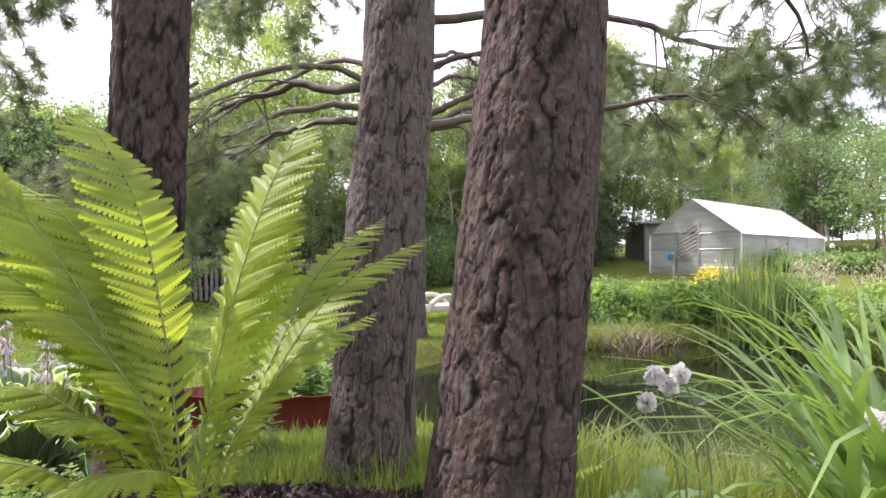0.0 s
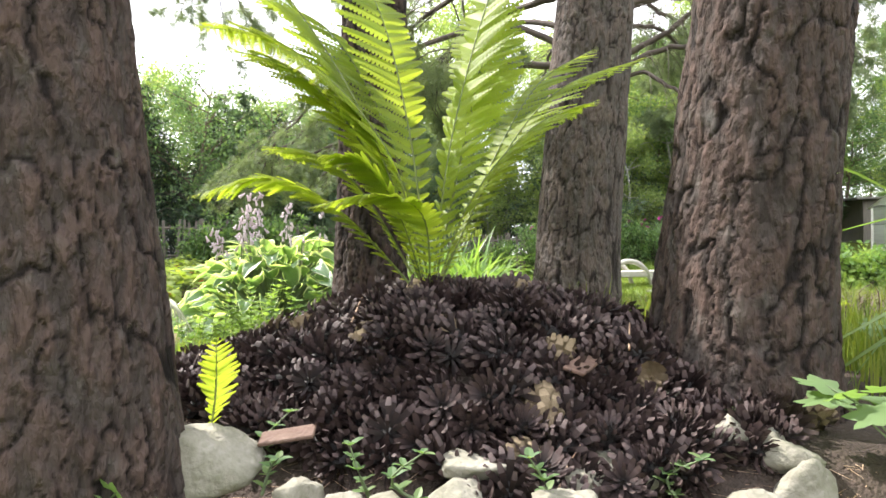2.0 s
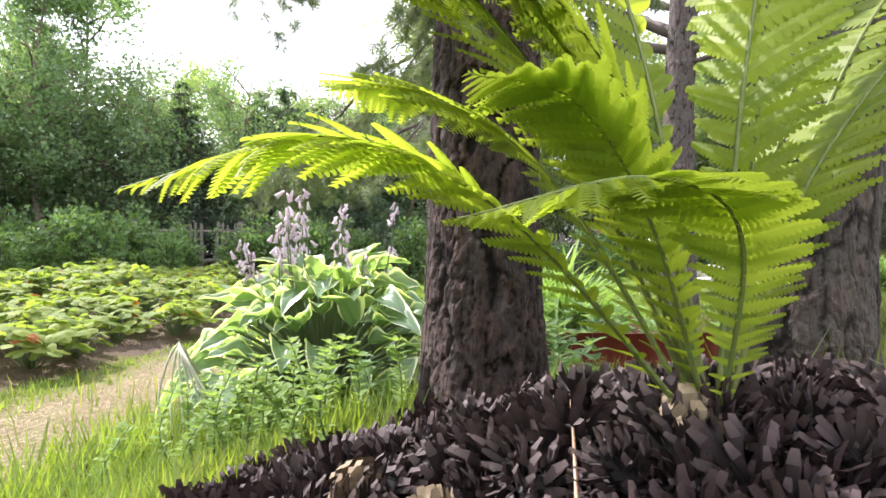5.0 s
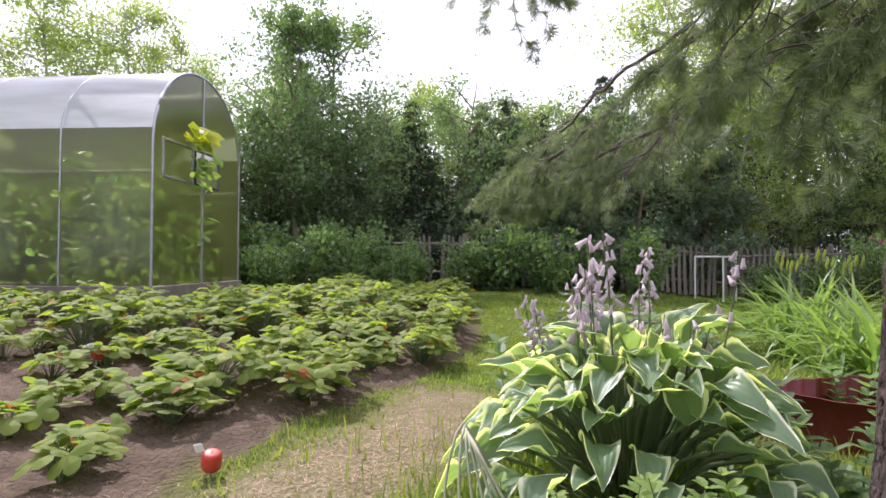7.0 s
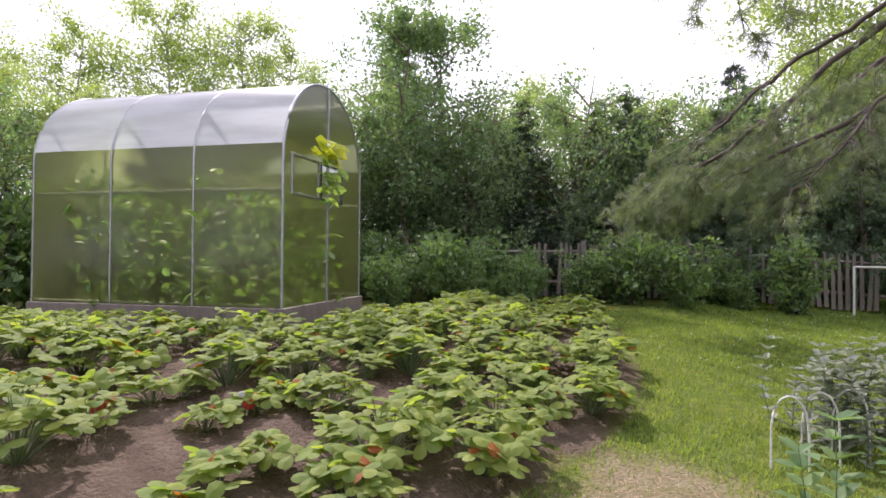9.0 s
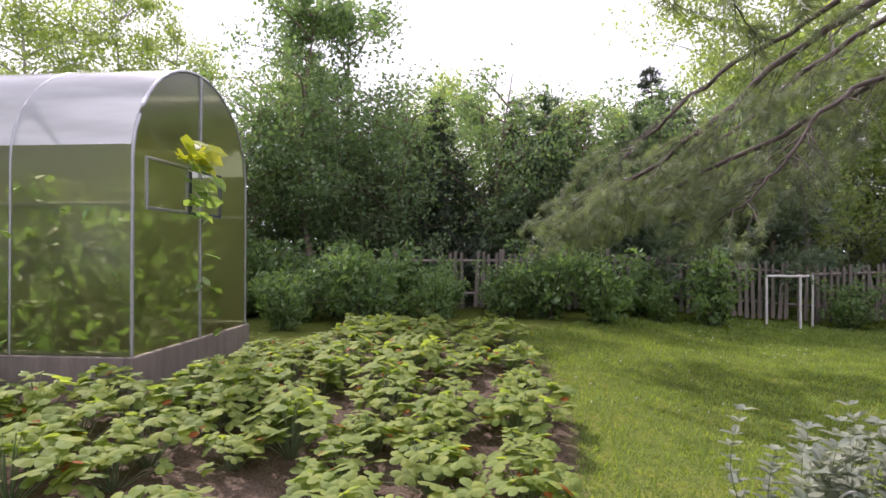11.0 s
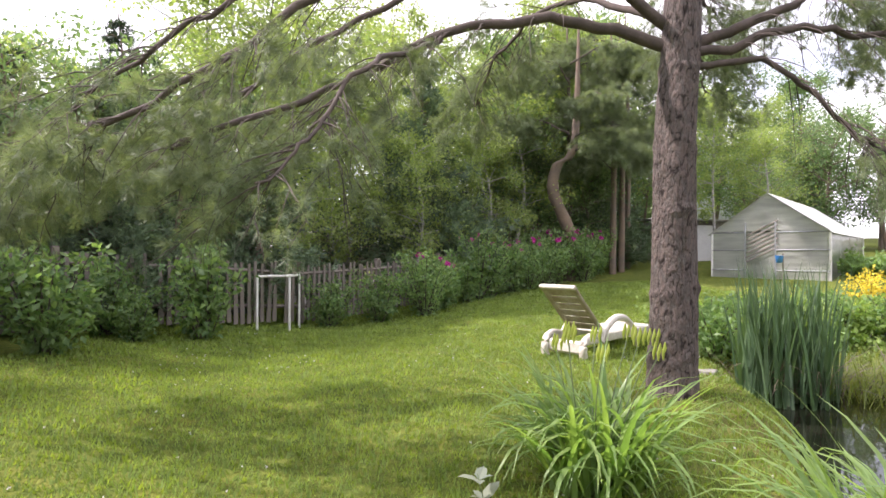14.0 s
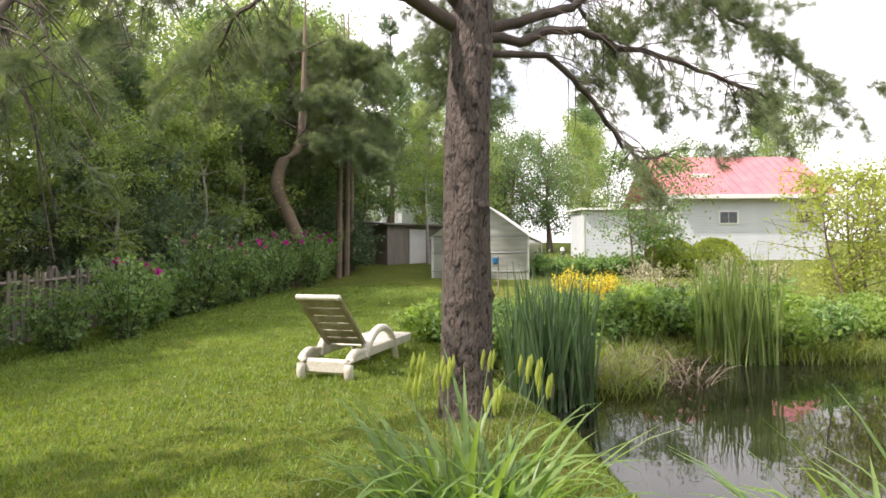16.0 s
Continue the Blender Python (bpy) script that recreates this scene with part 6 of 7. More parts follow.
# ---------------------------------------------------------------- gabled greenhouse beyond the pond
G2 = pose(7.27, 20.6, 0.45, 0, 0, math.degrees(math.atan2(-2.35, 1.99)))
W2, L2, E2, A2 = 3.1, 7.6, 1.62, 2.75
g2 = thing("gabled_greenhouse", (0, 0, 0), "white gabled polycarbonate greenhouse with an open door frame", "greenhouse")
g2.matrix_basis = G2
g2_corner = [(0, 0), (W2, 0), (W2, L2), (0, L2)]
for x, y in g2_corner:
    part("corner_post", build("corner_post", [box(x - 0.03, y - 0.03, -0.3, x + 0.03, y + 0.03, E2, 0.006)]), MAT["white_metal"], g2)
for k in range(6):
    y = L2 * k / 5
    rib = tube([(0, y, E2), (W2 / 2, y, A2), (W2, y, E2)], 0.022, 5)
    part("rafter", build("rafter", [rib]), MAT["white_metal"], g2)


def sheet_part(name, quad, parent, mat, label=""):
    """A thin sheet with two faces 6 mm apart."""
    q = np.array(quad, float)
    n = unit(np.cross(q[1] - q[0], q[-1] - q[0])) * 0.006
    k = len(q)
    v = np.vstack([q, q + n])
    f = [tuple(range(k))[::-1], tuple(range(k, 2 * k))]
    ch = [(v, np.array(f))] + [(v, np.array([(i, (i + 1) % k, k + (i + 1) % k, k + i) for i in range(k)]))]
    return part(name, build(name, ch), MAT[mat], parent, label)


sheet_part("roof_sheet", [(-0.1, -0.1, E2 - 0.06), (W2 / 2, -0.1, A2 + 0.03), (W2 / 2, L2, A2 + 0.03), (-0.1, L2, E2 - 0.06)], g2, "poly_old")
sheet_part("roof_sheet", [(W2 / 2, -0.1, A2 + 0.03), (W2 + 0.1, -0.1, E2 - 0.06), (W2 + 0.1, L2, E2 - 0.06), (W2 / 2, L2, A2 + 0.03)], g2, "white_metal", "white sheet roof with leaf litter")
for k in range(4):
    y0, y1 = L2 * k / 4 + 0.04, L2 * (k + 1) / 4 - 0.04
    sheet_part("side_sheet", [(W2, y0, -0.2), (W2, y1, -0.2), (W2, y1, E2), (W2, y0, E2)], g2, "poly_old")
    sheet_part("side_sheet", [(0, y0, -0.2), (0, y1, -0.2), (0, y1, E2), (0, y0, E2)], g2, "poly_old")
D0, D1 = 0.95, 1.75
sheet_part("front_sheet", [(0.03, 0, -0.2), (D0, 0, -0.2), (D0, 0, E2), (0.03, 0, E2)], g2, "poly_old")
sheet_part("front_sheet", [(D1, 0, -0.2), (W2 - 0.03, 0, -0.2), (W2 - 0.03, 0, E2), (D1, 0, E2)], g2, "poly_old")
sheet_part("door_sheet", [(D0 + 0.03, 0.03, -0.2), (D1 - 0.03, 0.03, -0.2), (D1 - 0.03, 0.03, E2), (D0 + 0.03, 0.03, E2)], g2, "poly_old")
sheet_part("gable_sheet", [(0, -0.01, E2 + 0.04), (W2, -0.01, E2 + 0.04), (W2 / 2, -0.01, A2 - 0.02)], g2, "poly_old")
sheet_part("back_sheet", [(0, L2, -0.2), (W2, L2, -0.2), (W2, L2, E2), (W2 / 2, L2, A2), (0, L2, E2)], g2, "poly_old")
for x in (D0, D1):
    part("door_post", build("door_post", [box(x - 0.025, -0.04, -0.2, x + 0.025, -0.012, E2 + 0.3, 0.005)]), MAT["steel"], g2)
for z in (0.5, 1.1, E2):
    for xa, xb in ((0, D0), (D1, W2)):
        part("cross_rail", build("cross_rail", [tube([(xa, -0.025, z), (xb, -0.025, z)], 0.015, 5)]), MAT["steel"], g2)
for k in range(7):
    x = D0 + 0.08 + 0.10 * k
    part("lath", build("lath", [turned(box(-0.02, -0.008, 0, 0.02, 0.008, 0.95, 0.003), pose(D0 + 0.03, -0.03, 0.75 + 0.13 * k, 0, 62, 0))]), MAT["wood_grey"], g2)

# shed and tall pale house at the back
sh = thing("shed", (10.6, 27.6, ground_at(10.6, 27.6)), "small grey timber shed behind the far greenhouse", "shed")
part("wall", build("wall", [box(-1.6, -1.4, -0.2, 1.6, 1.4, 1.6, 0.02)]), MAT["wood_grey"], sh)
part("roof", build("roof", [turned(box(-1.9, -1.7, 0, 1.9, 1.7, 0.09, 0.02), pose(0, 0, 1.66, 4, 0, 0))]), MAT["slab"], sh)
part("door", build("door", [box(-0.5, -1.46, -0.1, 0.35, -1.405, 1.4, 0.01)]), MAT["trim"], sh)
th = thing("house", (21.9, 43.0, ground_at(21.9, 43.0)), "tall pale house far off behind the trees", "house")
part("wall", build("wall", [box(-3.2, -3, -0.5, 3.2, 3, 6.2, 0.03)]), MAT["siding"], th)
part("roof", build("roof", [(np.array([(-3.6, -3.4, 6.1), (3.6, -3.4, 6.1), (3.6, 3.4, 6.1), (-3.6, 3.4, 6.1), (-3.6, 0, 8.4), (3.6, 0, 8.4)]), np.array([(0, 1, 5, 4), (2, 3, 4, 5)])),
                            (np.array([(-3.6, -3.4, 6.1), (-3.6, 3.4, 6.1), (-3.6, 0, 8.4), (3.6, -3.4, 6.1), (3.6, 3.4, 6.1), (3.6, 0, 8.4)]), np.array([(0, 2, 1), (3, 4, 5)]))]), MAT["trim"], th)
for x in (-1.8, 1.2):
    wd = part("window", build("window", [box(x, -3.06, 3.6, x + 1.0, -3.01, 5.0, 0.01)]), MAT["trim"], th)
    part("pane", build("pane", [box(x + 0.08, -3.08, 3.68, x + 0.92, -3.065, 4.92)]), MAT["pane"], wd)

# ---------------------------------------------------------------- house with the red roof
H0, hd = np.array([16.6, 22.3]), np.array([0.8, -0.6])
hang = math.degrees(math.atan2(hd[1], hd[0]))
hz0 = ground_at(20, 19.5)
hs = thing("house", (0, 0, 0), "low pale-grey clapboard house with a pink-red metal roof", "house")
hs.matrix_basis = pose(H0[0], H0[1], hz0, 0, 0, hang)
X1, EV = 4.1, 2.95
HL = 11.0
part("wall", build("wall", [box(X1, 0.0, -0.5, HL, 5.5, EV, 0.02)]), MAT["siding"], hs)
part("annex_wall", build("annex_wall", [box(0.3, 0.6, -0.5, X1 - 0.01, 3.0, 2.3, 0.02)]), MAT["siding"], hs)
board = build("board", [box(0, -0.022, 0, 1, 0, 0.15, 0.004)])
board.materials.append(MAT["siding"])
for k in range(21):
    for x0, x1, y, top in ((X1, HL, -0.002, EV), (0.3, X1 - 0.01, 0.598, 2.3)):
        z = 0.02 + 0.14 * k
        if z + 0.14 < top:
            ob = new("board", board)
            ob.parent = hs
            ob.matrix_basis = pose(x0, y, z, -4, 0, 0) @ Matrix.Diagonal((x1 - x0, 1, 1, 1))
rf = part("roof", build("roof", [(np.array([(X1 - 0.3, -0.5, EV - 0.05), (HL + 0.4, -0.5, EV - 0.05), (HL + 0.4, 2.75, EV + 2.15), (X1 - 0.3, 2.75, EV + 2.15), (HL + 0.4, 6.0, EV - 0.05), (X1 - 0.3, 6.0, EV - 0.05)]),
                                  np.array([(0, 1, 2, 3), (3, 2, 4, 5)]))]), MAT["roof"], hs)
for k in range(34):
    x = X1 - 0.25 + 0.42 * k
    if x < HL + 0.4:
        part("roof_seam", build("roof_seam", [tube([(x, -0.5, EV - 0.035), (x, 2.75, EV + 2.165)], 0.018, 4)]), MAT["roof"], rf)
part("annex_roof", build("annex_roof", [turned(box(0.1, 0.3, 0, X1 - 0.02, 3.2, 0.10, 0.02), pose(0, 0, 2.31, 2, 0, 0))]), MAT["trim"], hs)
part("fascia", build("fascia", [box(X1 - 0.3, -0.54, EV - 0.22, HL + 0.4, -0.502, EV - 0.04, 0.008)]), MAT["trim"], hs)
part("corner_board", build("corner_board", [box(X1 - 0.06, -0.05, -0.3, X1 + 0.08, -0.026, EV - 0.25, 0.006)]), MAT["trim"], hs)
part("corner_board", build("corner_board", [box(0.24, 0.55, -0.3, 0.38, 0.574, 2.25, 0.006)]), MAT["trim"], hs)
for x, w in ((6.3, 0.75), (9.7, 0.75)):
    wn_ = part("window", build("window", [box(x - 0.08, -0.07, 1.62, x + w + 0.08, -0.03, 2.24, 0.01)]), MAT["trim"], hs)
    for q in range(2):
        part("pane", build("pane", [box(x + q * (w / 2 + 0.01), -0.085, 1.69, x + q * (w / 2 + 0.01) + w / 2 - 0.02, -0.072, 2.17)]), MAT["pane"], wn_)
ch_ = part("roof_hatch", build("roof_hatch", [turned(box(5.5, 0, 0, 6.3, 0.6, 0.35, 0.02), pose(0, 0.9, EV + 0.72, 0, 0, 0))]), MAT["trim"], hs)

# garden lamp post near the house
lp = thing("lamp_post", (13.9, 20.9, ground_at(13.9, 20.9)), "short dark bollard lamp with a white cap", "lamp post")
part("pole", build("pole", [tube([(0, 0, -0.1), (0, 0, 0.62)], 0.06, 10)], True), MAT["pane"], lp)
part("cap", build("cap", [tube([(0, 0, 0.622), (0, 0, 0.7), (0, 0, 0.78)], [0.075, 0.08, 0.03], 10)], True), MAT["trim"], lp)
bk = thing("bucket", (6.4, 16.6, ground_at(6.4, 16.6)), "blue plastic bucket hung on a stake", "bucket")
part("stake", build("stake", [tube([(0.1, 0, -0.1), (0.1, 0, 0.95)], 0.02, 6)]), MAT["wood_grey"], bk)
part("pail", build("pail", [tube([(0, 0, 0.72), (0, 0, 0.73), (0, 0, 0.90)], [0.04, 0.07, 0.09], 14)], True), MAT["blue"], bk)


# ---------------------------------------------------------------- shrubs and forest
def shrub(name, label, wide, tall, leaves, size, mat, seed, category="shrub", bunch=16, cane=False):
    """A rounded but ragged bush: many thin stems, leaves in sprays."""
    r = np.random.default_rng(seed)
    t = thing(name, (0, 0, 0), label, category)
    stems, P, H = [], [], []
    for k in range(bunch):
        a, d = r.random() * 6.283, wide * r.random() ** 0.6
        e = np.array([d * math.cos(a), d * math.sin(a), tall * (1.05 - 0.5 * (d / wide) ** 2) * r.uniform(0.7, 1.15)])
        if cane:
            e = np.array([d * math.cos(a), d * math.sin(a), tall * r.uniform(0.4, 1.25)])
        ln = spline([e * [0.15, 0.15, 0], e * [0.55, 0.55, 0.6], e], 6)
        stems.append(tube(ln, np.linspace(0.012, 0.003, 6), 4))
        m = leaves // bunch
        u = r.random(m) ** 0.7 * 4.99
        i = u.astype(int)
        q = ln[i] + (ln[i + 1] - ln[i]) * (u - i)[:, None]
        fan = np.array([0.085, 0.085, 0.05]) if cane else np.array([0.10 * wide + 0.03, 0.10 * wide + 0.03, 0.07 * tall + 0.02])
        P.append(q + r.normal(size=(m, 3)) * fan)
        H.append(unit(r.normal(size=(m, 3)) + [0, 0, -0.1]))
    P, H = np.concatenate(P), np.concatenate(H)
    P[:, 2] = np.maximum(P[:, 2], 0.02)
    up = unit(r.normal(size=(len(P), 3)) * 0.7 + [0, 0, 0.8])
    part("stalk", build("stalk", stems, True), MAT["twig"], t)
    part("foliage", build("foliage", [scatter(LEAF, P, frames(H, up), r.uniform(0.6, 1.3, len(P)) * size)]), MAT[mat], t)
    return t


def spread(proto, places, r, lo=0.85, hi=1.15):
    """The first place takes the plant itself, the others copies."""
    places = [(x, y) for x, y in places if math.hypot(x + 5.0, (y - 14.1) * 0.8) > 1.15]     # keep the goal frame clear
    for k, (x, y) in enumerate(places):
        s = r.uniform(lo, hi)
        if k == 0:
            put(proto, x, y, r.uniform(0, 6.28), s)
        else:
            repeat(proto, x, y, r.uniform(0, 6.28), s)


r_w = np.random.default_rng(77)


def along(s0, s1, n, off0, off1):
    """Places beside the fence: metres along it and behind it (minus: on the lawn side)."""
    out = []
    for k in range(n):
        s = s0 + (s1 - s0) * (k + r_w.uniform(0.2, 0.8)) / n
        o = r_w.uniform(off0, off1)
        out.append(tuple(FA + FD * s + FN * o))
    return out


rasp = shrub("raspberry_bush", "leafy green raspberry canes in front of the fence", 0.60, 1.12, 1500, 0.11, "rasp_leaf", 1, bunch=20, cane=True)
spread(rasp, along(1.0, 12.0, 12, -1.2, -0.35) + along(6.5, 13.8, 4, -0.6, -0.25), r_w, 0.5, 1.15)
curr = shrub("currant_bush", "dense dark green currant bush beside the fence", 0.7, 0.95, 1900, 0.10, "rasp_leaf", 2, bunch=26, cane=True)
spread(curr, along(0.5, 8.0, 9, -1.9, -0.8) + [(-9.6, 7.9), (-9.0, 8.9), (-10.3, 6.9)] + along(12.0, 14.0, 2, -0.9, -0.4) + along(15.0, 25.0, 9, -1.0, -0.3), r_w, 0.7, 1.15)
rose = shrub("rose_bush", "tall green rose bush with magenta flowers along the fence", 0.75, 1.2, 2800, 0.075, "shrub_leaf", 3, bunch=34, cane=True)
fl = [(0.1, -0.5, 1.25), (-0.35, -0.35, 1.15), (0.4, -0.2, 1.28), (0.0, 0.2, 1.35)]
for q, (x, y, z) in enumerate(fl):
    h = any_way(14, 0.3)
    part("flower", build("flower", [scatter(LEAF6, np.tile([[x, y, z]], (14, 1)), frames(h, any_way(14, 0.5)), rng.uniform(0.06, 0.08, 14)[:, None] * np.array([[1, 1.6, 1]]))]), MAT["petal_pink"], rose, "magenta bloom")
spread(rose, along(14.6, 24.5, 13, -1.2, -0.4), r_w, 0.65, 1.2)

birch = leafy("birch_tree", "slender birch with airy light green leaves at the wood's edge", 7.0, 1.7, 9500, 0.088, "birch_leaf", "birch", low=0.25, limbs=30, seed=1)
birch2 = leafy("birch_tree", "young birch with a loose pale green crown", 5.6, 1.5, 8500, 0.085, "birch_leaf", "birch", low=0.22, limbs=28, seed=2)
alder = leafy("alder_tree", "bushy green alder behind the fence", 4.6, 1.7, 10000, 0.092, "alder_leaf", low=0.2, limbs=30, stems=2, seed=3)
aspen = leafy("aspen_tree", "tall aspen with dense green foliage behind the fence", 6.6, 1.6, 10500, 0.098, "alder_leaf", low=0.22, limbs=32, seed=4, trunk=0.09)
ypine = conifer("young_pine", "bushy young pine with blue-green needles", 4.6, 1.6, "needle_far", 0.9, 0.06, 0.21, seed=5, droop=0.0)
spruce = conifer("spruce_tree", "dark young spruce with drooping boughs", 5.8, 1.6, "spruce", 0.95, 0.02, 0.14, seed=6, droop=0.4, count=40)
tpine = conifer("wood_pine", "tall thin pine rising above the broadleaf trees", 7.6, 1.3, "needle_far", 0.55, 0.35, 0.24, seed=7, droop=-0.1, count=20)

# added filler: dark-leaved bushes stand in for shade beneath the trees
hazel = leafy("hazel_bush", "undergrowth bush with leaves coloured dark as wood shade", 2.6, 1.7, 5000, 0.10, "shade_leaf", low=0.03, limbs=30, stems=3, seed=14, trunk=0.03)
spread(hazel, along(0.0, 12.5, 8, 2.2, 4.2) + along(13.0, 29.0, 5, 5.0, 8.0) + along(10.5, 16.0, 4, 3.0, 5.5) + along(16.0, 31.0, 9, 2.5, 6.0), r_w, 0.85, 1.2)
spread(aspen, [(-12.6, 9.3), (-13.4, 10.8)], r_w, 1.0, 1.1)
spread(alder, along(0.0, 11.0, 8, 0.9, 2.2), r_w, 0.8, 1.1)
spread(ypine, along(7.0, 12.5, 4, 0.9, 2.0) + along(1.0, 6.5, 2, 2.5, 4.0), r_w, 0.85, 1.1)
spread(spruce, along(4.0, 11.5, 4, 1.4, 2.6) + along(12.0, 28.0, 2, 6.0, 8.0), r_w, 0.75, 1.0)
spread(birch2, along(5.0, 12.0, 4, 2.6, 4.5) + along(12.5, 27.0, 9, 0.9, 2.2), r_w, 0.8, 1.08)
spread(birch, along(0.0, 11.0, 3, 4.5, 7.5), r_w, 0.8, 1.0)
spread(tpine, [(-15.2, 10.8)], r_w, 1.0, 1.05)
for k, (x, y) in enumerate(along(12.5, 30.0, 12, 1.2, 3.2) + along(12.0, 31.0, 12, 3.6, 6.8)):
    repeat((birch2, birch, birch2, ypine, birch, birch2, aspen, birch)[k % 8], x, y, k * 1.3, r_w.uniform(1.15, 1.5))
# trees west of the arched greenhouse
for k, (x, y) in enumerate([(-13.5, 5.6), (-14.2, 3.0), (-14.6, 0.4), (-14.0, -2.6), (-16.5, 6.2), (-17.0, 2.0), (-16.5, -1.0)]):
    repeat((birch2, birch2, birch2, birch2, birch, birch, birch)[k], x, y, k * 1.1, 0.72)
for k, (x, y) in enumerate([(-12.2, 3.6), (-12.6, 1.6), (-12.4, -0.4), (-11.9, 5.6), (-12.9, 4.6), (-12.8, 2.6), (-12.9, 0.6), (-13.2, 6.8)]):
    repeat(curr, x, y, k * 1.7, 1.6)
for k, (x, y) in enumerate([(-12.9, 6.4), (-13.4, 4.2), (-13.2, 1.6), (-13.6, -1.0), (-15.2, 4.6), (-15.4, 1.4), (-15.0, -3.4), (-13.0, -4.2)]):
    repeat((alder, ypine, alder, alder, birch2, alder, birch2, alder)[k], x, y, k * 0.9, 0.72)
for k, (x, y, s) in enumerate([(-18.4, 3.8, 0.92), (-18.0, 5.5, 1.05), (-17.6, 7.2, 1.08), (-18.6, 2.0, 0.85), (-17.2, 8.6, 0.95)]):
    repeat(birch, x, y, k * 1.6, s)
# woods behind the far greenhouse and the house, and a ring that closes the garden
VIEWS = [np.array([(-3.9, 5.3), (21.9, 43.0)]), np.array([(0.0, 0.0), (21.9, 43.0)])]
for k in range(46):
    if k < 12:
        x, y = 5.5 + 12 * k / 11, 27.5 + 6.0 * (k % 3) + k * 0.5
    elif k < 26:
        x, y = 17 + 26 * (k - 12) / 13, 40 - 1.3 * (k - 12) + 3 * (k % 3)
    else:
        b = (k - 26) / 19 * math.pi
        x, y = 4 + 26 * math.cos(b), -4 - 15 * math.sin(b)
    big = 1.6 if k >= 12 else 1.25
    if min(to_line(v, np.array([x]), np.array([y]))[0] for v in VIEWS) < 2.2:      # keep the gaps towards the far house
        continue
    repeat((birch, aspen, tpine, alder, birch2, ypine)[k % 6], x, y, k * 1.9, big * (0.9 + 0.25 * math.sin(k * 5.1)))
for k, (x, y, s) in enumerate([(3.6, 25.2, 1.5), (4.9, 25.4, 1.3), (6.2, 26.6, 1.45), (7.6, 29.6, 1.5), (2.2, 24.2, 1.35), (11.4, 30.5, 1.5), (1.2, 22.6, 1.2), (6.0, 24.8, 0.9), (4.0, 23.8, 0.9)]):
    repeat((birch, ypine, aspen, birch, alder, aspen, birch2, ypine, alder)[k], x, y, k * 2.3, s)
for k, (x, y) in enumerate([(6.4, 30.0), (8.6, 33.5), (13.2, 32.5), (16.0, 34.0)]):
    repeat((aspen, birch, tpine, aspen)[k], x, y, k * 1.7, 1.8)
# crooked pine and its neighbours at the end of the fence
cx, cy = 2.9, 21.3
cz = ground_at(cx, cy)
pine("crooked_pine", (cx, cy, cz), [(cx, cy, cz - 0.1), (cx + 0.06, cy, cz + 1.2), (cx - 0.22, cy, cz + 2.0), (cx - 0.55, cy, cz + 2.8), (cx - 0.42, cy, cz + 3.6), (cx + 0.15, cy, cz + 4.4), (cx + 0.3, cy, cz + 8.5)],
     [0.22, 0.20, 0.20, 0.19, 0.17, 0.13, 0.02],
     [([(cx, cy, cz + 4.0), (cx + 0.9, cy - 0.6, cz + 4.4), (cx + 1.9, cy - 1.0, cz + 4.0)], 0.04),
      ([(cx, cy, cz + 4.6), (cx - 1.0, cy + 0.3, cz + 5.1), (cx - 2.0, cy - 0.3, cz + 4.8)], 0.04), ([(cx, cy, cz + 5.2), (cx + 0.3, cy - 1.0, cz + 5.6), (cx + 0.2, cy - 1.9, cz + 5.3)], 0.04),
      ([(cx, cy, cz + 4.3), (cx + 0.2, cy - 0.9, cz + 4.5), (cx + 0.7, cy - 1.7, cz + 4.2)], 0.03),
      ([(cx, cy, cz + 6.2), (cx - 0.8, cy - 0.5, cz + 6.7), (cx - 1.6, cy - 0.8, cz + 6.5)], 0.03), ([(cx, cy, cz + 6.8), (cx + 0.8, cy - 0.6, cz + 7.2), (cx + 1.5, cy - 0.9, cz + 7.0)], 0.03)],
     "pine with an S-bent orange-brown trunk by the fence", segs=40, rings=80, mat="bark_far", flare=0.1, cell=0.12, depth=0.01, twig_n=26, twig_len=1.2, tuft=0.2, per=16, dead=5)
for k, (x, y, h) in enumerate([(4.9, 22.6, 8.5), (5.5, 23.2, 9.0), (6.3, 24.4, 9.6), (3.7, 23.6, 9.2)]):
    z = ground_at(x, y)
    pine("wood_pine", (x, y, z), [(x, y, z - 0.1), (x + 0.05, y, z + h * 0.5), (x - 0.05, y, z + h)], [0.11, 0.09, 0.02],
         [([(x, y, z + h * u), (x + 0.8 * math.cos(a), y + 0.8 * math.sin(a), z + h * u + 0.35), (x + 1.5 * math.cos(a), y + 1.5 * math.sin(a), z + h * u + 0.1)], 0.022)
          for u, a in ((0.42, 3.4), (0.5, 5.2), (0.55, 4.3), (0.62, 0.4), (0.68, 3.6), (0.74, 5.0), (0.8, 4.2), (0.88, 2.6))],
         "slender pine trunk at the wood's corner", segs=24, rings=50, mat="bark_far", flare=0.1, cell=0.12, depth=0.008, twig_n=14, twig_len=1.1, tuft=0.22, per=10, dead=3)

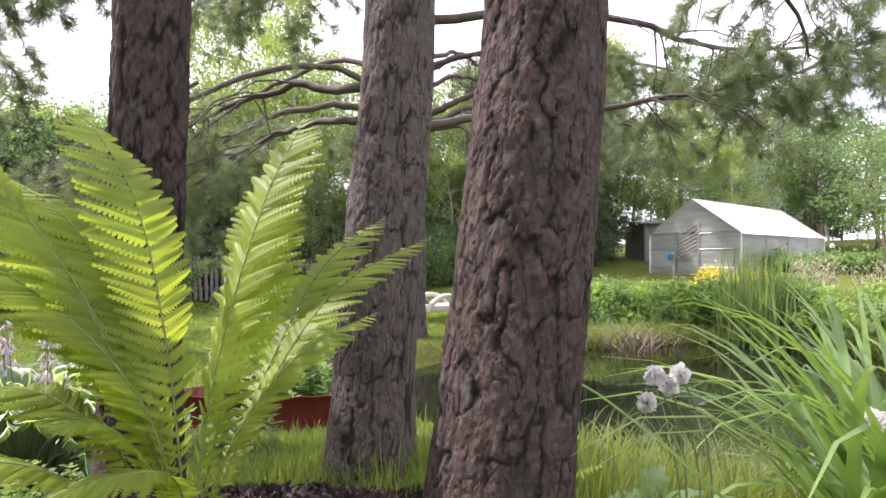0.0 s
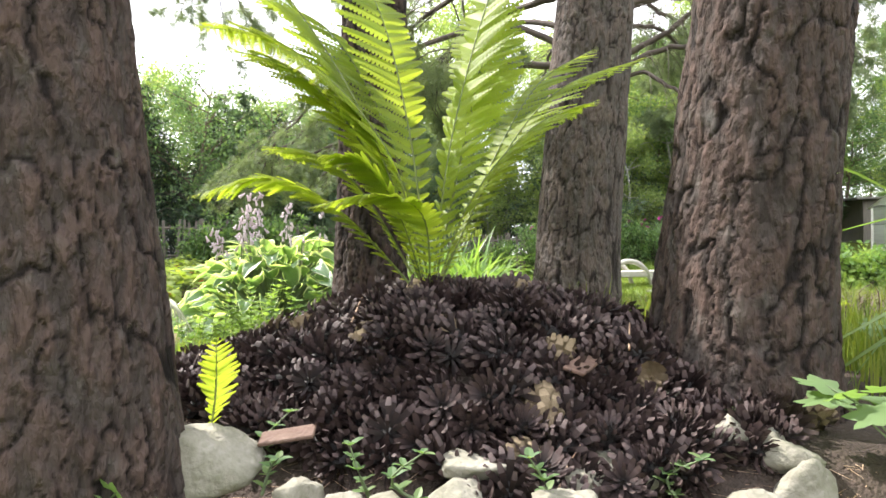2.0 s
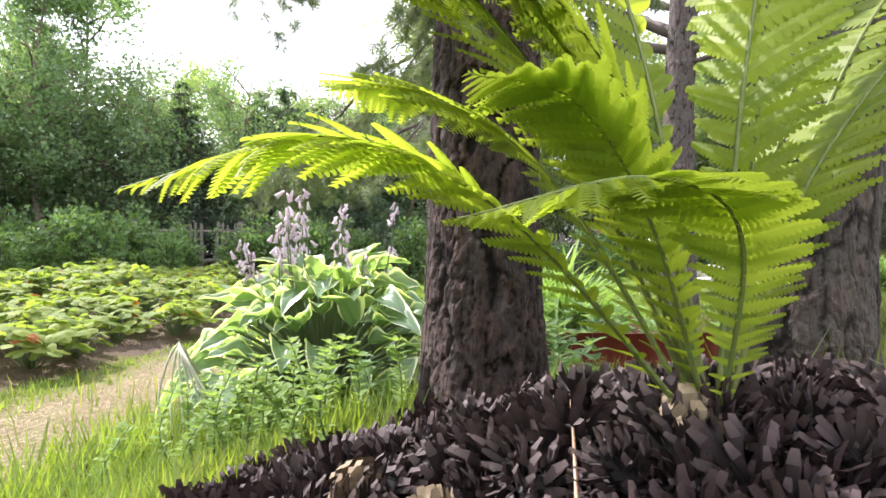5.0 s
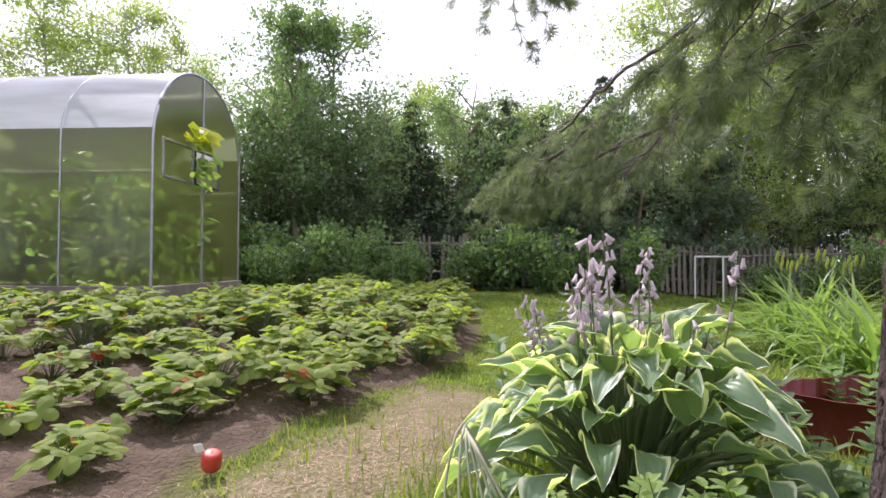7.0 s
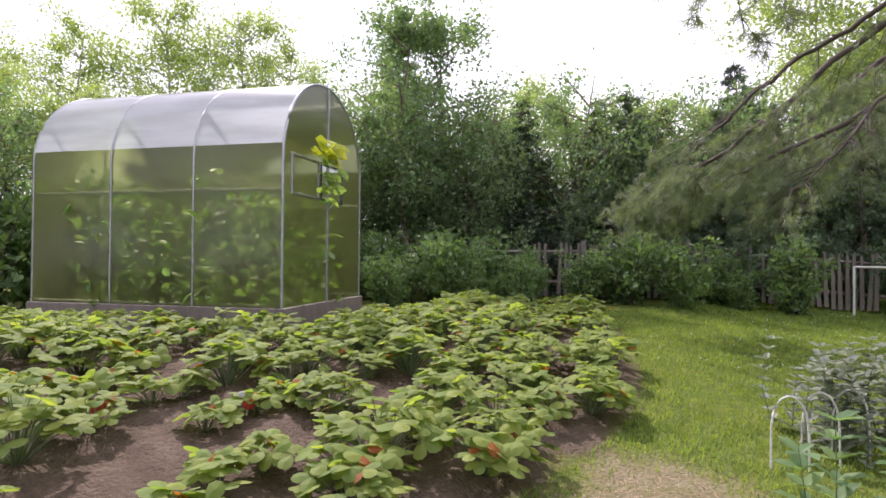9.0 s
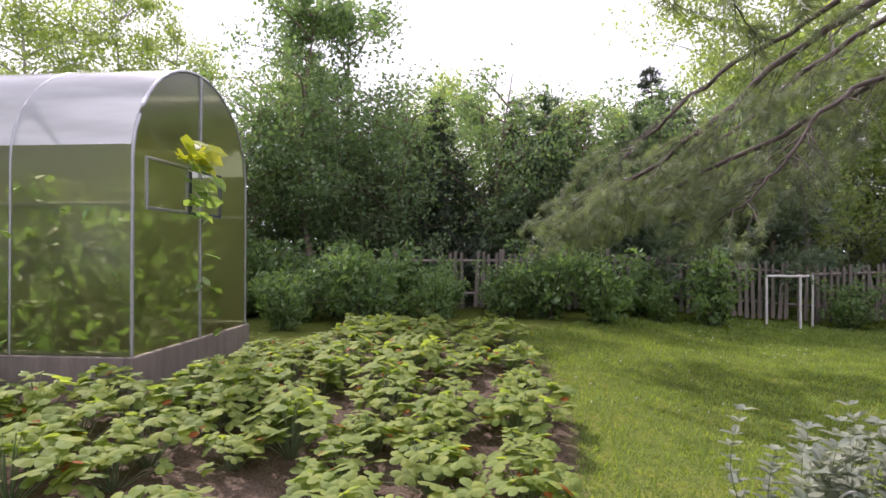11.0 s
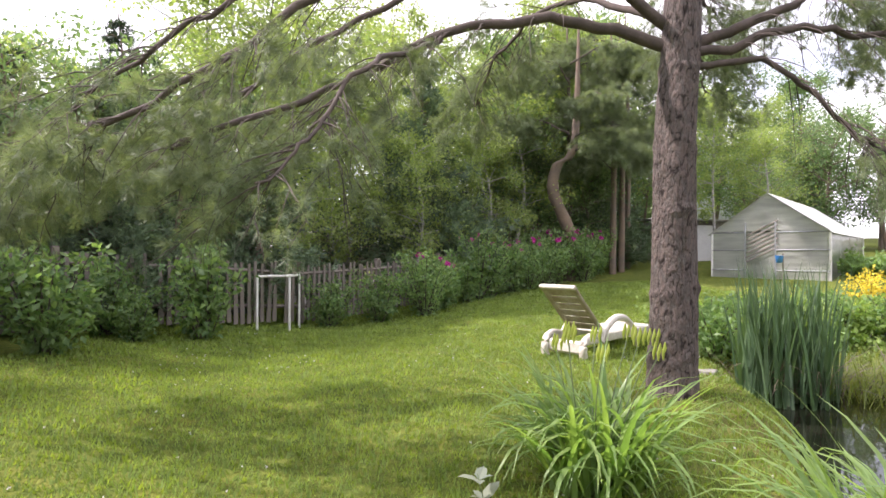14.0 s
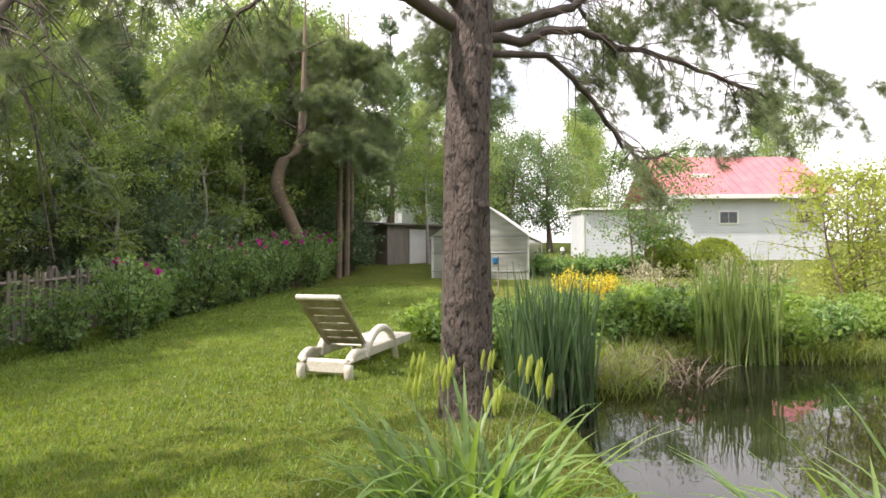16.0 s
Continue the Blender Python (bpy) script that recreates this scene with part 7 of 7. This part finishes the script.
# planting beyond the pond and by the house
low = shrub("perennial", "low green perennials on the pond's far bank", 0.5, 0.45, 1100, 0.085, "straw_green", 31, "plant", 22)
low_dark = shrub("perennial", "leafy mid-green perennials on the pond's far bank", 0.45, 0.6, 900, 0.09, "shrub_leaf", 36, "plant", 16, cane=True)
spread(low, [(3.0, 11.9), (4.0, 11.8), (4.9, 11.2), (5.6, 10.5), (6.4, 9.9), (7.2, 9.3), (8.2, 8.7), (6.0, 12.2), (7.2, 11.4), (8.3, 10.5), (2.2, 12.4), (9.4, 9.4), (3.2, 4.0), (1.6, 12.9), (4.6, 13.2), (3.4, 12.6), (5.4, 11.8), (6.6, 10.8), (7.8, 9.9), (8.9, 9.0), (9.6, 8.0), (10.4, 8.6), (7.0, 12.6), (8.6, 11.6), (5.0, 12.6)], r_w, 0.9, 1.4)
shore = np.array([p for p in POND_LINE if p[0] + p[1] > 11.6 and p[0] > 1.2])
for k in range(0, len(shore), 2):
    o = shore[k] + unit(shore[k] - np.array([3.2, 7.0])) * r_w.uniform(0.3, 0.7)
    if k == 0:
        put(low_dark, o[0], o[1])
    else:
        repeat((low, low_dark)[k // 2 % 2], o[0], o[1], k * 1.1, r_w.uniform(0.7, 1.4))
for k, (x, y) in enumerate([(1.7, 11.3), (2.3, 11.5), (2.9, 11.5), (3.5, 11.45), (4.1, 11.3), (4.7, 10.9), (2.0, 11.9), (2.7, 12.1)]):
    repeat((low_dark, low)[k % 2], x, y, k * 1.3, 0.8 + 0.1 * (k % 4))
pot = shrub("potato_plant", "dark green potato foliage in a row", 0.55, 0.55, 900, 0.13, "shrub_leaf", 32, "plant", 18)
spread(pot, [(10.2 + 0.55 * k, 19.4 - 0.42 * k) for k in range(12)] + [(11.0 + 0.55 * k, 20.2 - 0.42 * k) for k in range(12)], r_w)
gold = shrub("goldenrod", "clump of bright yellow garden flowers", 0.5, 0.75, 1100, 0.07, "petal_yellow", 33, "plant", 20)
spread(gold, [(6.5, 14.2), (7.2, 13.7)], r_w, 0.85, 1.0)
pale = shrub("cream_shrub", "cream-flowered bushy perennials beside the pond", 0.6, 0.8, 1000, 0.06, "plume", 34, "plant", 18, cane=True)
spread(pale, [(8.2, 13.0), (9.0, 12.2), (9.8, 11.4), (9.0, 14.0), (10.8, 12.8)], r_w)


def clipped(name, label, wide, tall, leaves, size, mat, seed):
    """A clipped bush: a dome skinned with small outward leaves over a twiggy core."""
    r = np.random.default_rng(seed)
    t = thing(name, (0, 0, 0), label, "hedge")
    d = unit(r.normal(size=(leaves, 3)))
    d[:, 2] = np.abs(d[:, 2]) * 1.0
    lump = 1 + 0.05 * wobble(d[:, 0] * 3, d[:, 1] * 3, 2.0, seed) + r.normal(size=leaves) * 0.03
    p = d * np.array([wide, wide, tall]) * lump[:, None]
    way = unit(d + r.normal(size=(leaves, 3)) * 0.7)
    twigs = [tube(np.array([(0, 0, 0), q * 0.5, q * 0.95]), [0.015, 0.008, 0.003], 4) for q in p[:60]]
    part("stalk", build("stalk", twigs, True), MAT["twig"], t)
    part("foliage", build("foliage", [scatter(LEAF, p, frames(way, unit(d + r.normal(size=(leaves, 3)) * 0.4)), r.uniform(0.7, 1.3, leaves) * size)]), MAT[mat], t)
    return t


hedge = clipped("round_hedge", "clipped rounded lime-green hedge before the house", 1.0, 1.12, 6500, 0.085, "bright_leaf", 35)
spread(hedge, [(14.3, 16.4), (15.6, 15.6)], r_w, 0.98, 1.08)
lime = leafy("lime_shrub", "yellow-green leafy shrub by the pond", 3.0, 1.5, 5000, 0.09, "bright_leaf", low=0.1, limbs=26, stems=3, seed=41, trunk=0.035)
spread(lime, [(10.2, 9.6), (12.4, 9.4), (13.3, 7.4)], r_w, 0.9, 1.1)
small = leafy("small_tree", "small dark multi-stemmed tree before the house", 4.3, 1.7, 7500, 0.10, "rasp_leaf", low=0.2, limbs=26, stems=3, seed=42, trunk=0.04)
spread(small, [(12.9, 16.6)], r_w, 1.0, 1.0)
red_bed = solo("flower_bed", build("flower_bed", [leaf_cloud(500, (-1.2, -0.25, 0.0), (1.2, 0.25, 0.22), 0.09, LEAF, 50)]), MAT["red_edge"], (4.7, 13.3, ground_at(4.7, 13.3)), "row of low dark red foliage beyond the pond", "plant")
red_bed.rotation_euler = (0, 0, -0.2)


# ---------------------------------------------------------------- litter and tall grass round the pines
def meadow(n, cx0, cy0, sx, sy, lo, hi, wide, seed):
    r = np.random.default_rng(seed)
    x, y = cx0 + r.normal(size=n) * sx, cy0 + r.normal(size=n) * sy
    ok = (signed(POND_LINE, x, y) > 0.05) & (np.hypot((x + 0.62) / 1.0, (y - 1.7) / 0.9) > 1.0)
    ok &= np.hypot(x + 1.2, y - 0.9) > 0.35
    x, y = x[ok], y[ok]
    n = len(x)
    z = height(x, y)
    h = r.uniform(lo, hi, n)
    a = r.random(n) * 6.283
    w = wide * r.uniform(0.7, 1.3, n)
    c, s = np.cos(a), np.sin(a)
    b = r.uniform(0.1, 0.5, n) * h
    v = np.stack([np.stack([x - w * s, y + w * c, z], -1), np.stack([x + w * s, y - w * c, z], -1), np.stack([x + 0.35 * b * c + w * 0.8 * s, y + 0.35 * b * s - w * 0.8 * c, z + h * 0.6], -1),
                  np.stack([x + 0.35 * b * c - w * 0.8 * s, y + 0.35 * b * s + w * 0.8 * c, z + h * 0.6], -1), np.stack([x + b * c, y + b * s, z + h], -1)], 1).reshape(-1, 3)
    k = np.arange(n)[:, None] * 5
    return build("tall_grass", [(v, np.concatenate([k + np.array([[0, 1, 2]]), k + np.array([[0, 2, 3]]), k + np.array([[3, 2, 4]])]))])


solo("tall_grass", meadow(8000, -1.0, 3.1, 0.9, 0.55, 0.05, 0.15, 0.003, 1), MAT["grass_tall"], (0, 0, 0), "uncut bright grass round the pines", "grass", kind="stuff")
solo("tall_grass", meadow(6000, 0.9, 2.7, 0.6, 0.6, 0.10, 0.32, 0.0035, 2), MAT["grass_tall"], (0, 0, 0), "long grass towards the pond", "grass", kind="stuff")
solo("tall_grass", meadow(3000, -1.9, 1.7, 0.35, 0.5, 0.04, 0.12, 0.003, 3), MAT["grass_tall"], (0, 0, 0), "uncut grass beside the path", "grass", kind="stuff")


def clover():
    """White clover heads and tiny leaves dotted over the lawn."""
    r = np.random.default_rng(88)
    n = 420
    x, y = r.uniform(-6, 1.5, n), r.uniform(4.5, 14, n)
    ok = (signed(PATCH, x, y) > 0.15) & (signed(POND_LINE, x, y) > 0.4) & (np.sin(x * 2.1) + np.cos(y * 1.7) > 0.1)
    x, y = x[ok], y[ok]
    p = np.stack([x, y, height(x, y) + 0.04], -1)
    p = np.repeat(p, 6, 0)
    return build("clover", [scatter(LEAF, p, frames(any_way(len(p), 0.4), any_way(len(p), 0.6)), np.full(len(p), 0.013))])


solo("clover", clover(), MAT["petal_white"], (0, 0, 0), "white clover heads dotted over the lawn", "clover", kind="stuff")


def straw_litter():
    """Dry clippings on the trodden path and needles round the heap."""
    r = np.random.default_rng(99)
    n = 5200
    t = r.random(n) * (len(PATH_LINE) - 1.001)
    i = t.astype(int)
    c = PATH_LINE[i] + (PATH_LINE[i + 1] - PATH_LINE[i]) * (t - i)[:, None]
    x, y = c[:, 0] + r.normal(size=n) * 0.22, c[:, 1] + r.normal(size=n) * 0.22
    m = 1500
    x = np.concatenate([x, r.uniform(-1.3, 0.5, m)])
    y = np.concatenate([y, r.uniform(0.75, 1.3, m)])
    n += m
    a, L = r.random(n) * 6.283, r.uniform(0.02, 0.07, n)
    z = height(x, y) + 0.008
    d = np.stack([np.cos(a) * L, np.sin(a) * L, r.normal(size=n) * 0.006], -1)
    s = np.stack([-np.sin(a), np.cos(a), np.zeros(n)], -1) * 0.0013
    p = np.stack([x, y, z], -1)
    v = np.stack([p - s, p + s, p + d], 1).reshape(-1, 3)
    return build("straw_litter", [(v, np.arange(3 * n).reshape(-1, 3))])


solo("straw_litter", straw_litter(), MAT["dry"], (0, 0, 0), "dry grass clippings and needles on the path", "litter", kind="stuff")


def lobed(n=7):
    """A rounded, deeply scalloped leaf, 1 across, facing up."""
    v, f = [(0, 0, 0.02)], []
    m = n * 4
    for i in range(m):
        a = i / m * 2 * math.pi
        r = 0.5 * (0.80 + 0.20 * math.cos(n * a))
        v.append((r * math.cos(a), r * math.sin(a), -0.05 * (1 + math.cos(2 * a))))
    for i in range(m):
        f.append((0, 1 + i, 1 + (i + 1) % m))
    return np.array(v), np.array(f)


LOBED = lobed()


def rosette(name, at, n, spread_, tall, size, mat, label, seed):
    r = np.random.default_rng(seed)
    t = thing(name, at, label, "plant")
    for k in range(n):
        a, d = k * 2.4 + r.normal() * 0.2, spread_ * (0.25 + 0.75 * r.random())
        p = np.array([d * math.cos(a), d * math.sin(a), tall * r.uniform(0.6, 1.1)])
        m = pose(*p, r.normal() * 22, r.normal() * 22, math.degrees(a))
        lf = part("leaf", build("leaf", [turned((LOBED[0] * size * r.uniform(0.7, 1.2), LOBED[1]), m)], True), MAT[mat], t)
        part("stalk", build("stalk", [tube(spline([(0, 0, 0), p * [0.5, 0.5, 0.7], p], 6), 0.002, 4)]), MAT["stem"], lf)


rosette("columbine", (0.32, 1.26, 0.16), 24, 0.20, 0.17, 0.10, "rasp_leaf", "bright green lobed leaves between the stones", 1)
rosette("columbine", (-1.05, 0.72, 0.10), 18, 0.14, 0.12, 0.065, "rasp_leaf", "low green lobed leaves at the foot of the pine", 2)
rosette("columbine", (0.75, 2.15, 0.12), 16, 0.26, 0.30, 0.13, "rasp_leaf", "bright green lobed leaves behind the old pine", 3)
r_q = np.random.default_rng(123)
herb_patch("seedling", [(-0.86, 0.93), (-0.66, 0.97), (-0.54, 0.96), (-0.12, 1.10), (-0.35, 1.02), (-0.93, 1.12), (0.05, 1.42), (-1.08, 0.95), (-0.02, 1.36)], 0.10, 5, 0.03, "rasp_leaf", "tiny green weed sprouting between the stones", "weeds between the stones", 0.16)
for k, (x, y, z, a) in enumerate([(-0.86, 1.02, 0.235, 20), (-0.30, 1.32, 0.35, 70)]):
    ch = solo("bark_flake", build("bark_flake", [turned(box(-0.055, -0.025, -0.004, 0.055, 0.025, 0.004, 0.002), pose(0, 0, 0, 12, -8, a))]), MAT["bark_flake"], (x, y, z), "fallen reddish flake of pine bark on the heap", "bark flake", "bark flakes")
for k in range(4):
    x, y = r_q.uniform(-1.1, 0.0), r_q.uniform(1.0, 1.5)
    L = r_q.uniform(0.1, 0.25)
    a = r_q.random() * 6.28
    z = float(heap_z(x, y)) + 0.05
    e = (L * math.cos(a), L * math.sin(a), float(heap_z(x + L * math.cos(a), y + L * math.sin(a))) + 0.05 - z)
    solo("dry_twig", build("dry_twig", [tube(spline([(0, 0, 0), (e[0] * 0.5, e[1] * 0.5, e[2] * 0.5 + 0.02), e], 7), np.linspace(0.003, 0.0012, 7), 5)], True), MAT["dry"], (x, y, z), "thin dry twig lying on the cone heap", "twig", "twigs on the heap")

# trees between the far greenhouse and the house
for k, (x, y) in enumerate([(12.0, 24.6), (13.6, 27.2), (10.6, 25.4), (18.4, 29.0), (16.6, 30.6), (20.8, 27.8), (22.8, 27.2), (19.6, 31.5)]):
    repeat((birch2, alder, birch, alder, birch2, alder, birch2, aspen)[k], x, y, k * 1.4, 1.0 if k < 3 else 1.45)
